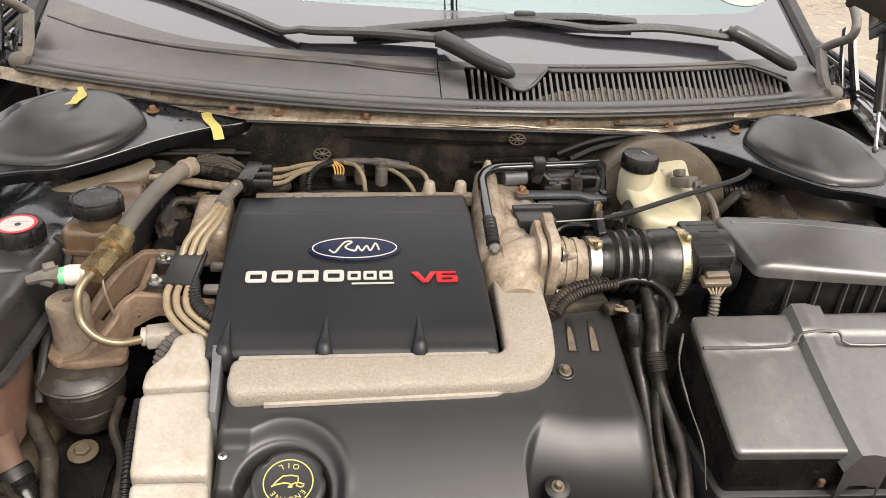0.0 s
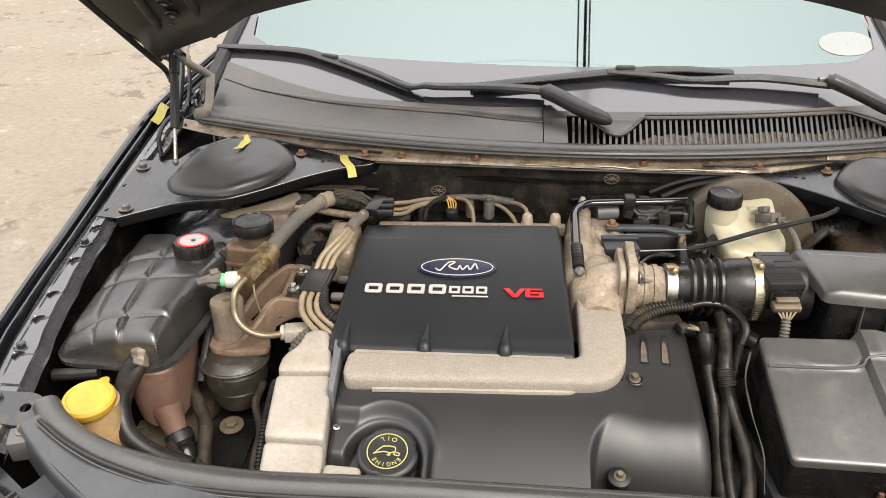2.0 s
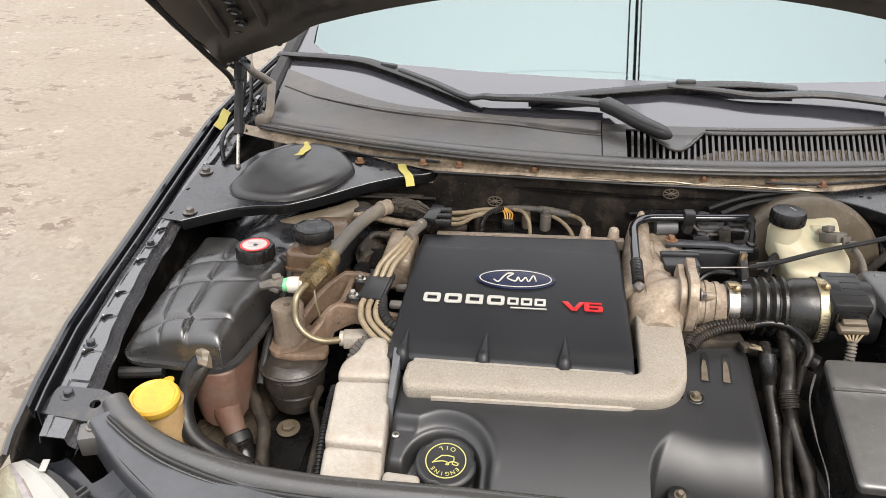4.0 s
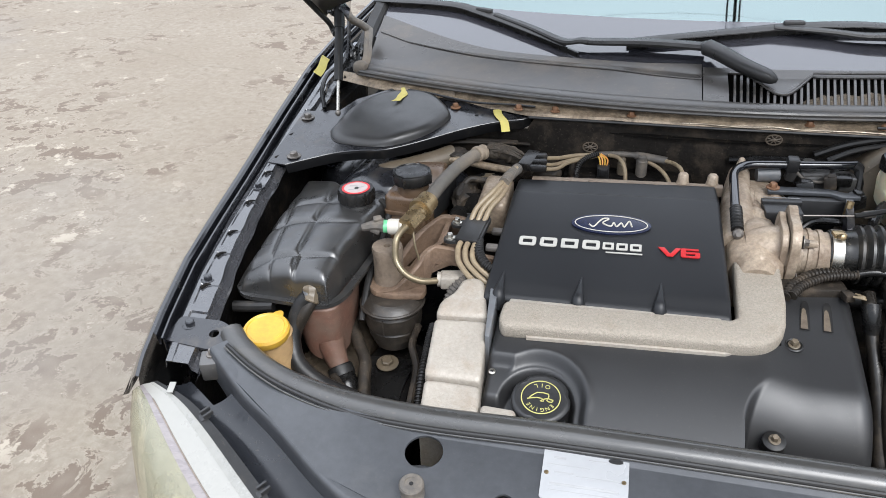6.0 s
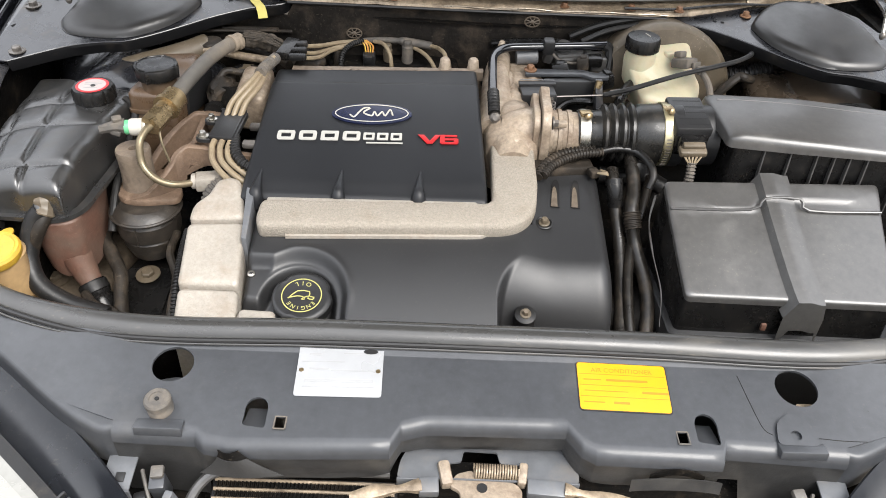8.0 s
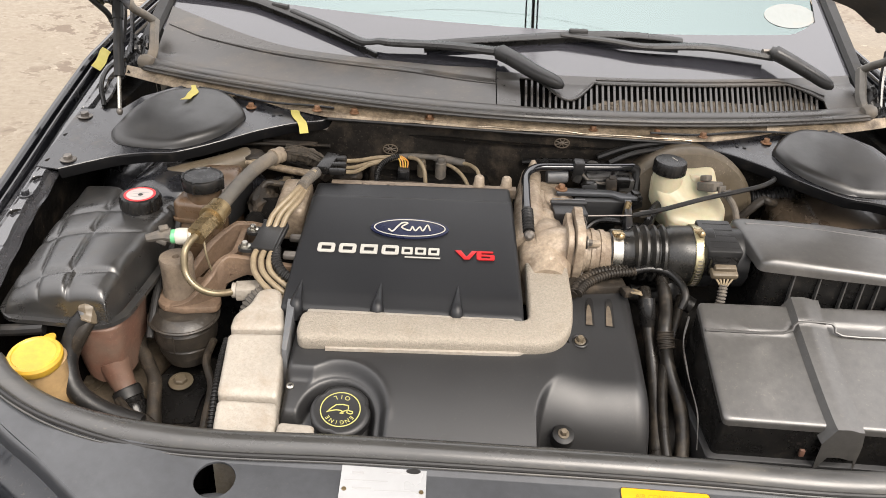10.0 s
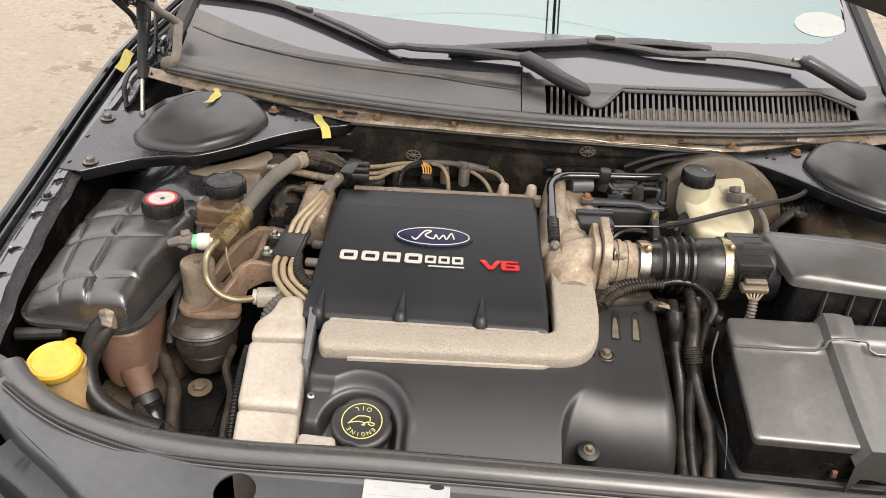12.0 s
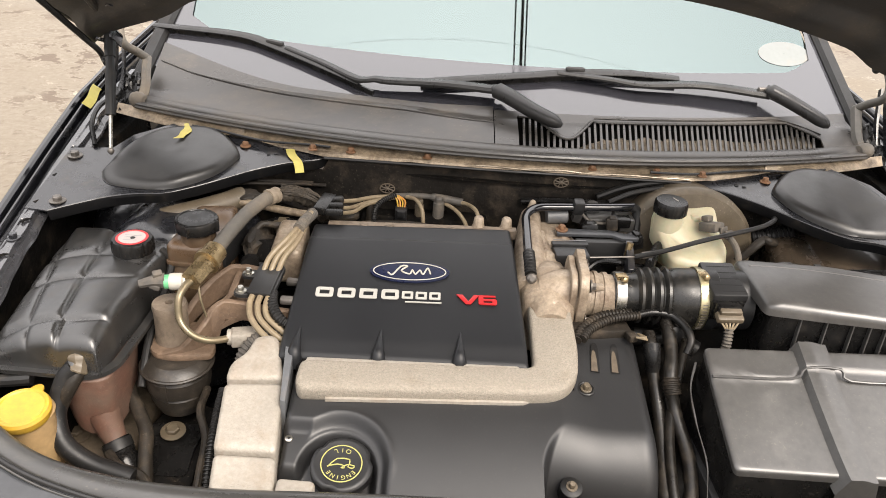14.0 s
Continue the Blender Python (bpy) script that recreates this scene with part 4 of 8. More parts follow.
part("hood_skin", skin(hood_skin, spread(-1, 1, 40), spread(0, 1, 24), 0.002), M_paint, car, "glossy black bonnet skin")
part("hood_inner_panel", skin(hood_inner, spread(-1, 1, 90), spread(0, 1, 60), 0.002), M_hood_in, car, "dusty black inner panel of the bonnet with pressed ribs")
for side in (-1, 1):
    rim = tube([hood_at(side * (0.828 - 0.06 * v - 0.046 * (1 - step01(0.0, 0.28, v))), hood_rear(0.79) + v * 0.80, 0.012) for v in spread(0, 1, 20)], 0.0125, 12, 3)
    part("hood_edge_seal", rim, M_hose, car)
    for ring_x, s in ((0.695, 0.265), (0.680, 0.310), (0.675, 0.355), (0.670, 0.395)):
        c = hood_at(side * ring_x, s, 0.034)
        up = Vector((0, -math.sin(HOOD_TURN), -math.cos(HOOD_TURN)))
        part("pressed_ring", lathe([(0.0125, 0), (0.013, 0.003), (0.0105, 0.0045), (0.009, 0.001), (0.0085, -0.004), (0.003, -0.004)], c, up, 20), M_paint_bay, car)
    for rib_x, wide in ((0.722, 0.0075), (0.640, 0.0075)):
        part("pressed_rib", tube([hood_at(side * (rib_x + 0.006), 0.205, 0.030), hood_at(side * rib_x, 0.30, 0.033), hood_at(side * (rib_x - 0.012), 0.42, 0.033), hood_at(side * (rib_x - 0.020), 0.62, 0.028)], wide, 10, 6), M_hood_in, car)
    stay = hood_at(side * 0.742, 0.175, 0.040)
    part("strut_bracket", many(box(stay, (0.040, 0.060, 0.006), (-35, 0, 0), 0.002), box(stay + Vector((-0.018 * side, 0, -0.008)), (0.004, 0.050, 0.022), (-35, 0, 0), 0.001), lathe([(0.006, 0), (0.0055, 0.004), (0.002, 0.005)], stay + Vector((0.008 * side, -0.012, -0.010)), (0, -0.57, -0.82), 12)), M_paint_bay, car)
    pipe = tube([hood_at(side * 0.752, 0.135, 0.085), hood_at(side * 0.764, 0.115, 0.072)] + [hood_at(side * 0.770, s, 0.058) for s in (0.13, 0.2, 0.4, 0.6)], 0.0055, 8, 5)
    part("washer_pipe", pipe, M_rubber, car)
rear_rim = skin(lambda x, v: hood_at(x, hood_rear(x) + [0.0, 0.003, 0.012, 0.030, 0.050][v], [-0.002, 0.002, 0.006, 0.012, 0.024][v]), spread(-0.80, 0.80, 50), [0, 1, 2, 3, 4], 0.0015)
part("hood_rear_lip", rear_rim, M_hose, car, "folded rear edge of the bonnet", 60)


def gas_strut(side):
    st = thing("gas_strut", (side * 0.712, 0.765, 0.905), "black gas strut with a steel rod holding up the bonnet", "gas strut", "bonnet struts")
    foot, top = Vector((side * 0.712, 0.765, 0.905)), Vector((side * 0.742, 0.925, 1.150))
    d = top - foot
    part("rod", tube([foot, foot + d * 0.24], 0.0034, 10, 2), M_steel, st, "bright steel rod")
    part("cylinder", tube([foot + d * 0.22, foot + d * 0.27, foot + d * 0.62, foot + d * 0.86], lambda t: 0.0088 if t < 0.55 else 0.0078, 14, 4), M_rubber, st)
    part("sleeve", tube([foot + d * 0.58, foot + d * 0.74], 0.0100, 14, 2), M_rubber, st)
    part("end_joint", tube([foot + d * 0.84, top], 0.0075, 10, 2), M_bolt, st)
    part("ball_joint", lathe([(0.003, -0.006), (0.005, -0.003), (0.006, 0.0), (0.005, 0.004), (0.003, 0.006)], foot, (0, 0, 1), 12), M_bolt, st)


for s in (-1, 1):
    gas_strut(s)


# wipers, parked
def glass_point(x, y, up):
    s = (y - base_y(x)) / 0.891
    p = screen_at(x, max(0, s), 0)
    return Vector((x, y, p.z + up))


def wiper(blade, arm, knuckle, label):
    w = thing("wiper", glass_point(*blade[1], 0.01), label, "wiper", "windscreen wipers")
    b = [glass_point(*p, 0.006) for p in blade]
    part("rubber", tube(b, 0.009, 8, 6, ring=[(0.35, 1), (-0.35, 1), (-0.25, -1), (0.25, -1)]), M_hose, w)
    b2 = [glass_point(*p, 0.020) for p in blade]
    n = len(b2)
    part("blade", tube([b2[0].lerp(b2[1], 0.02)] + b2[1:-1] + [b2[-1].lerp(b2[-2], 0.25)], lambda t: 0.0085 + 0.0035 * math.sin(math.pi * t) ** 0.6, 10, 6, ring=[(1.15, -0.1), (0.7, 0.25), (-0.2, 0.5), (-0.8, 0.35), (-1.15, -0.1), (-0.9, -0.35), (0.9, -0.35)]), M_wiper, w)
    a = [glass_point(x, y - 0.004, 0.025) for x, y in arm[:3]] + [glass_point(*p, 0.032) for p in arm[3:]]
    part("arm", tube(a, lambda t: 0.0062 + 0.0068 * t, 10, 6, ring=[(1.25, 0.0), (1.0, 0.45), (0.5, 0.62), (-0.5, 0.62), (-1.0, 0.45), (-1.25, 0.0), (-1.15, -0.4), (1.15, -0.4)]), M_wiper, w)
    k = [Vector(p) for p in knuckle]
    part("arm_head", tube(k, lambda t: 0.013 if t < 0.06 else (0.0195 - 0.003 * t) * math.sqrt(max(0.08, 1 - max(0.0, (t - 0.84) / 0.165) ** 2)), 14, 8, ring=[(1, 0), (0.85, 0.6), (0.3, 0.85), (-0.3, 0.85), (-0.85, 0.6), (-1, 0), (-0.7, -0.5), (0.7, -0.5)]), M_wiper, w, "grey-black arm head with a rounded cap", 75)
    hub = glass_point(*blade[len(blade) // 2], 0.0255)
    part("connector", box(hub, (0.040, 0.013, 0.011), (0, 0, -24 if blade[0][1] > 1.1 else 6), 0.004), M_wiper, w)
    part("pin", lathe([(0.005, -0.016), (0.005, 0.016)], k[0], (1, 0.2, 0), 10), M_bolt, w)
    return w


wiper([(-0.765, 1.182), (-0.57, 1.128), (-0.482, 1.088), (-0.375, 1.030), (-0.268, 0.970)],
      [(-0.455, 1.078), (-0.375, 1.035), (-0.30, 0.992), (-0.262, 0.978), (-0.235, 0.974), (-0.13, 0.970), (-0.025, 0.962)],
      [(-0.030, 0.960, 1.006), (0.0, 0.935, 1.000), (0.045, 0.905, 0.985), (0.10, 0.885, 0.968)],
      "black wiper with a flat blade parked on the windscreen")
wiper([(-0.174, 0.990), (0.017, 1.016), (0.137, 1.038), (0.25, 1.054), (0.392, 1.064)],
      [(0.10, 1.030), (0.20, 1.028), (0.277, 1.026), (0.40, 1.036), (0.542, 1.046)],
      [(0.536, 1.046, 1.020), (0.57, 1.030, 1.008), (0.61, 1.006, 0.992), (0.655, 0.978, 0.972)],
      "black wiper with a long arm parked on the windscreen")
stick = skin(lambda u, a: screen_at(0.646 + 0.066 * u * math.cos(a), 0.200 + 0.040 * u * math.sin(a), 0.0030), [0.02, 0.4, 0.8, 1.0], spread(0, 2 * math.pi, 40), 0.0004)
solo("screen_sticker", stick, M_stick, "pale oval paper sticker on the windscreen", "sticker")


# ---- front panel, seal, lamps and latch ----
def slam_z(x, y):
    return 0.745 + 0.15 * y + 0.012 * step01(0.10, 0.13, y)


FRONT_L = [(-0.690, 0.172), (-0.629, 0.122), (-0.561, 0.081), (-0.47, 0.016), (-0.40, -0.030)]
front_edge = [(-0.40, -0.006), (-0.310, -0.008), (-0.300, -0.016), (-0.272, -0.021), (-0.10, -0.014), (-0.088, 0.008), (-0.060, 0.016), (0.094, 0.018), (0.110, -0.004), (0.125, -0.012), (0.262, -0.014), (0.268, 0.0), (0.40, -0.006)]
outline = FRONT_L[:-1] + front_edge + [(-x, y) for x, y in reversed(FRONT_L[:-1])] + [(0.662, 0.200), (0.60, 0.156), (0.54, 0.134), (0.46, 0.121), (-0.46, 0.121), (-0.54, 0.134), (-0.60, 0.156), (-0.662, 0.200)]
holes = [circle(-0.355, 0.068, 0.0235), circle(0.366, 0.068, 0.0245)]
POCKET = [(-0.0125, -0.006), (0.0125, -0.009), (0.0125, 0.018), (0.009, 0.026), (0.0, 0.030), (-0.009, 0.026), (-0.0125, 0.018)]
for sx in (-1, 1):
    holes.append(rounded([(sx * 0.249 + x, y) for x, y in POCKET], 0.004, 3))
    holes.append(oblong(sx * 0.2205, -0.002, 0.0115, 0.0155))
front_panel = part("front_crossmember", plate(outline, holes, slam_z, 0.003), M_panel, car, "satin black slam panel across the nose")


def panel_front(u, v):
    i = min(int(u), len(front_edge) - 2)
    t = u - i
    x = front_edge[i][0] + (front_edge[i + 1][0] - front_edge[i][0]) * t
    y = front_edge[i][1] + (front_edge[i + 1][1] - front_edge[i][1]) * t
    return (x, y - [0, 0.005, 0.010, 0.013, 0.0145, 0.015][v], slam_z(x, y) - [0, 0.0008, 0.0035, 0.008, 0.013, 0.019][v])


part("panel_front_face", skin(panel_front, spread(0, len(front_edge) - 1, 96), [0, 1, 2, 3, 4, 5], 0.0015), M_panel, car, "", 50)
ROLL = smooth_path([(x, y, 0) for x, y in FRONT_L[:-1] + [(-0.418, -0.012), (-0.398, -0.012)]], 5)


def panel_tray(u, v):
    i = min(int(u), len(front_edge) - 2)
    t = u - i
    x = front_edge[i][0] + (front_edge[i + 1][0] - front_edge[i][0]) * t
    y = front_edge[i][1] + (front_edge[i + 1][1] - front_edge[i][1]) * t
    crumple = 0.004 * noise.noise((x * 14, v * 2, 7)) + 0.0015 * noise.noise((x * 45, v * 6, 1))
    return (x, y - 0.0135 + 0.004 * v + crumple * v, slam_z(x, y) - 0.0175 - (0.030 + 0.012 * step01(0.09, 0.11, abs(x)) + 0.050 * step01(0.300, 0.306, abs(x))) * v)


part("panel_tray", skin(panel_tray, spread(0, len(front_edge) - 1, 120), spread(0, 1, 8), 0.0015), M_tray, car, "scuffed brown-grey plastic skirt under the panel", 60)
for side in (-1, 1):
    def roll_off(u, v, side=side):
        a = ROLL[max(0, u - 1)]
        b = ROLL[min(len(ROLL) - 1, u + 1)]
        d = (b - a).normalized()
        n = Vector((d.y, -d.x, 0)) if d.x > 0 else Vector((-d.y, d.x, 0))
        o, h = [(-0.016, -0.0004), (-0.002, 0.0004), (0.0015, -0.0008), (0.0038, -0.004), (0.0045, -0.010), (0.005, -0.055)][v]
        q = ROLL[u] + n * o
        return (q.x * -side, q.y, slam_z(ROLL[u].x, ROLL[u].y) + h)
    part("panel_side_roll", skin(roll_off, list(range(len(ROLL))), [0, 1, 2, 3, 4, 5], 0.0015), M_panel, car, "", 50)
    # shallow pocket floor and light rim of the square hole
    pk = skin(lambda u, v, side=side: (side * 0.249 + 0.014 * (2 * u - 1), -0.010 + 0.042 * v, slam_z(0, -0.010 + 0.042 * v) - 0.004 - 0.020 * v), spread(0, 1, 3), spread(0, 1, 4), 0.0015)
    part("panel_pocket", pk, M_panel, front_panel)
    sq = [(side * 0.2205 + a, -0.002 + b, slam_z(0, 0) + 0.0004) for a, b in ((-0.0062, 0.0082), (-0.0062, -0.0082), (0.0062, -0.0082), (0.0062, 0.0082), (-0.0062, 0.0082))]
    part("hole_rim", many(*[tube([sq[i], sq[i + 1]], 0.0009, 6, 2) for i in range(4)]), M_lip, front_panel)
    # folded brackets beside the cooler
    tabb = part("tab_bracket", many(box((side * 0.394, -0.034, 0.694), (0.032, 0.046, 0.003), (10, 0, 0), 0.001), box((side * 0.396, -0.011, 0.699), (0.036, 0.005, 0.006), (10, 0, 0), 0.001), box((side * 0.393, -0.057, 0.672), (0.032, 0.003, 0.040), (4, 0, 0), 0.001)), M_tab, car, "grey steel tab with a square hole")
    part("tab_hole", box((side * 0.391, -0.043, 0.6938), (0.010, 0.011, 0.003), (10, 0, 0), 0.0005), M_ink, tabb)
    plug_box = part("wiring_plug", box((side * 0.352, -0.040, 0.672), (0.017, 0.018, 0.044), (14, 0, 8), 0.002), M_panel, car)
    part("plug_lid", box((side * 0.352, -0.037, 0.697), (0.014, 0.014, 0.008), (14, 0, 8), 0.002), M_lip, plug_box)
    part("wiring_plug", box((side * 0.336, -0.052, 0.662), (0.010, 0.012, 0.05), (15, 0, -12), 0.002), M_tab, car)
    part("wiring_plug", box((side * 0.368, -0.058, 0.660), (0.013, 0.012, 0.04), (-10, 0, 20), 0.002), M_plastic, car)
    part("plug_wire", tube([(side * 0.372, -0.03, 0.69), (side * 0.362, -0.05, 0.686), (side * 0.350, -0.075, 0.67)], 0.0022, 6, 4), M_lip, car)
    # added near-black slab that stands for shade in the gap beside the lamp
    part("lamp_gap_slab", box((side * 0.375, -0.03, 0.62), (0.11, 0.12, 0.02), (0, 0, 0), 0.004), M_dark, car)
    tab = box((side * 0.349, -0.012, 0.742), (0.052, 0.016, 0.012), (-8, 0, 0), 0.002)
    part("stop_tab", tab, M_panel, car)
buffer_ = thing("bonnet_buffer", (-0.353, 0.010, 0.745), "worn grey rubber bonnet stop on the front panel", "bonnet stop")
part("bump", lathe([(0.0140, 0.0), (0.0142, 0.006), (0.0118, 0.010), (0.0146, 0.013), (0.0146, 0.020), (0.0130, 0.022), (0.0085, 0.0218), (0.009, 0.021), (0.003, 0.021)], (-0.353, 0.010, 0.745), (0, -0.12, 1), 32), M_dusty_hose, buffer_)
part("hub", lathe([(0.0025, 0), (0.0025, 0.0218)], (-0.353, 0.010, 0.745), (0, -0.12, 1), 10), M_rubber, buffer_)
tongue = plate(rounded([(0.323, -0.008), (0.371, -0.008), (0.366, 0.020), (0.347, 0.033), (0.328, 0.020)], 0.008), [circle(0.346, 0.004, 0.006, 14)], lambda x, y: slam_z(x, y) + 0.004, 0.002)
part("stop_seat", tongue, M_panel, car)

SEAL = [(-0.682, 0.215, 0.778), (-0.655, 0.189, 0.775), (-0.60, 0.156, 0.769), (-0.54, 0.135, 0.766), (-0.46, 0.121, 0.764), (-0.36, 0.116, 0.763), (-0.2, 0.120, 0.764), (0.0, 0.121, 0.764), (0.2, 0.120, 0.764), (0.36, 0.116, 0.763), (0.46, 0.121, 0.764), (0.54, 0.135, 0.766), (0.60, 0.156, 0.769), (0.655, 0.189, 0.775), (0.682, 0.215, 0.778)]
seal = thing("bonnet_seal", (0, 0.118, 0.76), "grey rubber seal strip along the slam panel", "rubber seal")
part("bulb", tube(SEAL, 0.0170, 14, 8, ring=[(1.0, 0.0), (0.85, 0.45), (0.5, 0.72), (0.0, 0.82), (-0.5, 0.72), (-0.85, 0.45), (-1.0, 0.0), (-0.8, -0.6), (0.8, -0.6)]), M_seal, seal)


def beside_seal(off, lift):
    """A line that keeps its distance in front of the seal."""
    out = []
    for i, p in enumerate(SEAL[1:-1], 1):
        d = Vector(SEAL[i + 1]) - Vector(SEAL[i - 1])
        n = Vector((d.y, -d.x, 0)).normalized()
        x, y = p[0] + n.x * off, p[1] + n.y * off
        out.append((x, y, slam_z(x, y) + lift))
    return out


part("carrier", tube(beside_seal(0.0185, 0.0048), 0.0030, 8, 8), M_ink, seal)
part("carrier_edge", tube(beside_seal(0.0228, 0.0040), 0.0014, 8, 8), M_seal, seal)

plate_thing = thing("type_plate", (-0.161, 0.06, slam_z(0, 0.06)), "silver metal identification plate riveted to the panel", "plate")
TILT10 = math.degrees(math.atan(0.15))
pm = pose(-0.1632, 0.0665, slam_z(0, 0.0665) + 0.0008, TILT10, 0, 1.2)
part("sheet", disc(rounded(oblong(0, 0, 0.0985, 0.0690), 0.004), pm, 0.0008), M_plate, plate_thing)
for dx, dy, w, h in ((-0.030, 0.022, 0.014, 0.003), (0.018, 0.024, 0.03, 0.0012), (-0.02, 0.012, 0.05, 0.001), (-0.024, 0.002, 0.022, 0.0022), (0.015, 0.0, 0.05, 0.001), (0.0, -0.014, 0.078, 0.0034), (0.0, -0.022, 0.08, 0.001)):
    part("print_line", disc(oblong(dx, dy, w, h), pm @ Matrix.Translation((0, 0, 0.0009)), 0.0002), M_greyink, plate_thing)
part("oval_mark", disc(circle(0.034, 0.0270, 0.0085, 24, 0.0036), pm @ Matrix.Translation((0, 0, 0.0009)), 0.0003), M_ink, plate_thing)
for dx in (-0.044, 0.044):
    part("rivet", lathe([(0.0028, 0), (0.0026, 0.001), (0.001, 0.0012)], pm @ Vector((dx, 0.0, 0.0008)), (0, 0, 1), 14), M_zinc, plate_thing)

notice = thing("notice_sticker", (0.163, 0.055, slam_z(0, 0.055)), "yellow printed sticker on the black front panel", "sticker")
nm = pose(0.163, 0.0590, slam_z(0, 0.059) + 0.0006, TILT10, 0, -1.0)
part("backing", disc(rounded(oblong(0, 0, 0.1055, 0.0655), 0.005), nm @ Matrix.Translation((0, 0, -0.0002)), 0.0005), M_ink, notice)
part("paper", disc(rounded(oblong(0, 0.0004, 0.103, 0.0630), 0.004), nm, 0.0006), M_sticker, notice)
up = Matrix.Translation((0, 0, 0.0007))
words("AIR CONDITIONER", 0.0082, nm @ up @ pose(0, 0.0220, 0), M_ochre, notice, "heading", 0.0001)
for dx, dy, w, h in ((0, 0.0165, 0.10, 0.0007), (0, 0.0015, 0.10, 0.0007), (0, -0.0135, 0.10, 0.0007), (-0.035, 0.009, 0.02, 0.0014), (0.005, 0.009, 0.048, 0.003), (-0.02, -0.006, 0.05, 0.001), (0.036, -0.006, 0.03, 0.003), (-0.035, -0.021, 0.024, 0.0014), (-0.004, -0.021, 0.018, 0.003)):
    part("print_line", disc(oblong(dx, dy, w, h), nm @ up, 0.0001), M_ochre, notice)


# cooler, tray and latch in front of the panel
cooler = thing("cooler", (0, -0.01, 0.30), "dusty condenser core under a brown-grey tray", "condenser")
for k in range(7):
    y, z = -0.020 - 0.0105 * k, 0.6635 - 0.003 * k
    part("core_tube", tube([(-0.298, y, z), (-0.2, y, z), (-0.094, y, z)], 0.0022, 8, 2), M_flange, cooler)
    fins = bmesh.new()
    for i in range(88):
        join(fins, box((-0.294 + 0.00225 * i, y - 0.005, z - 0.001), (0.0009, 0.0075, 0.004), (0, 0, 8 if i % 2 else -8), 0.0))
    # near-black fins put the shade between the tubes into colour
    part("fin", fins, M_dark, cooler)
part("core", box((0, 0.012, 0.48), (0.66, 0.03, 0.34), (0, 0, 0), 0.004), M_dark, cooler)
part("core_face", box((-0.196, -0.055, 0.640), (0.21, 0.09, 0.02), (16, 0, 0), 0.002), M_ink, cooler)


wrap = tube([(-0.335, -0.095, 0.61), (-0.327, -0.065, 0.645), (-0.314, -0.036, 0.668), (-0.292, -0.020, 0.678), (-0.25, -0.016, 0.681), (-0.2, -0.016, 0.681), (-0.10, -0.016, 0.681)], 0.006, 10, 6)
part("shroud_rim", wrap, M_box, cooler)


def torn(u, v):
    half = 0.011 + 0.034 * v ** 1.6
    return (-0.270 + 0.012 * v + (2 * u - 1) * half, -0.0375 - 0.004 * v - 0.005 * math.sin(math.pi * u), 0.7395 - 0.034 * v)


part("torn_flap", skin(torn, spread(0, 1, 10), spread(0.30, 1, 8), 0.0012), M_tray, cooler, "torn flap of the plastic skirt", 60)
# near-black sheets stand for the shade inside the torn notches
part("torn_notch_shade", skin(lambda u, v: (torn(u, v)[0], torn(u, v)[1] + 0.001, torn(u, v)[2]), spread(0, 1, 6), spread(0, 0.34, 4), 0.0012), M_dark, cooler)
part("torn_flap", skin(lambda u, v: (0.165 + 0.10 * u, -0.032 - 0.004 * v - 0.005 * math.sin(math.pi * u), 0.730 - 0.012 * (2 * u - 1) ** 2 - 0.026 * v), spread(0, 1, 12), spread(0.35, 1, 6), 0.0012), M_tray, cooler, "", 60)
part("torn_notch_shade", skin(lambda u, v: (0.185 + 0.06 * u, -0.0305, 0.727 - 0.012 * (2 * u - 1) ** 2 - 0.010 * v), spread(0, 1, 10), spread(0, 1, 4), 0.0012), M_dark, cooler)

latch = thing("bonnet_latch", (0.01, -0.03, 0.655), "dirty bonnet latch with a coil spring", "latch")
notch = rounded([(-0.043, -0.0255), (-0.043, -0.008), (-0.020, -0.004), (-0.017, 0.011), (0.021, 0.010), (0.024, -0.005), (0.051, -0.008), (0.051, -0.0255)], 0.003)
part("back_plate", plate(rounded([(-0.092, -0.027), (-0.089, -0.005), (-0.080, 0.014), (-0.070, 0.022), (0.098, 0.016), (0.106, 0.004), (0.112, -0.012), (0.112, -0.027)], 0.006), [notch], lambda x, y: 0.691 + 0.05 * y, 0.003), M_tab, latch, "grey steel latch plate with a notch")
for x0, x1 in ((-0.092, -0.046), (0.054, 0.112)):
    part("plate_lip", box(((x0 + x1) / 2, -0.028, 0.684), (x1 - x0, 0.003, 0.014), (0, 0, 0), 0.001), M_tab, latch)
turns = [(-0.006 + 0.0503 * k / 136, -0.015 + 0.0085 * math.sin(k * 0.785), 0.688 + 0.0085 * math.cos(k * 0.785)) for k in range(137)]
part("spring", tube(turns, 0.00115, 6, 2), M_flange, latch, "dull coil spring")
part("casting", box((-0.038, -0.020, 0.688), (0.014, 0.030, 0.016), (10, 0, 12), 0.004), M_alu_dirty, latch)
part("casting", box((0.049, -0.018, 0.688), (0.010, 0.026, 0.016), (10, 0, -8), 0.003), M_alu_dirty, latch)
part("pawl", prism(rounded([(-0.026, -0.018), (-0.008, -0.012), (0.002, -0.024), (0.040, -0.027), (0.048, -0.036), (0.046, -0.056), (-0.020, -0.056), (-0.022, -0.040), (-0.034, -0.034)], 0.005), 0.681, 0.688, 0.002), M_alu_dirty, latch, "tan cast pawl")
part("pawl_hole", lathe([(0.006, 0), (0.006, 0.0009)], (0.003, -0.036, 0.688), (0, 0, 1), 14), M_ink, latch)
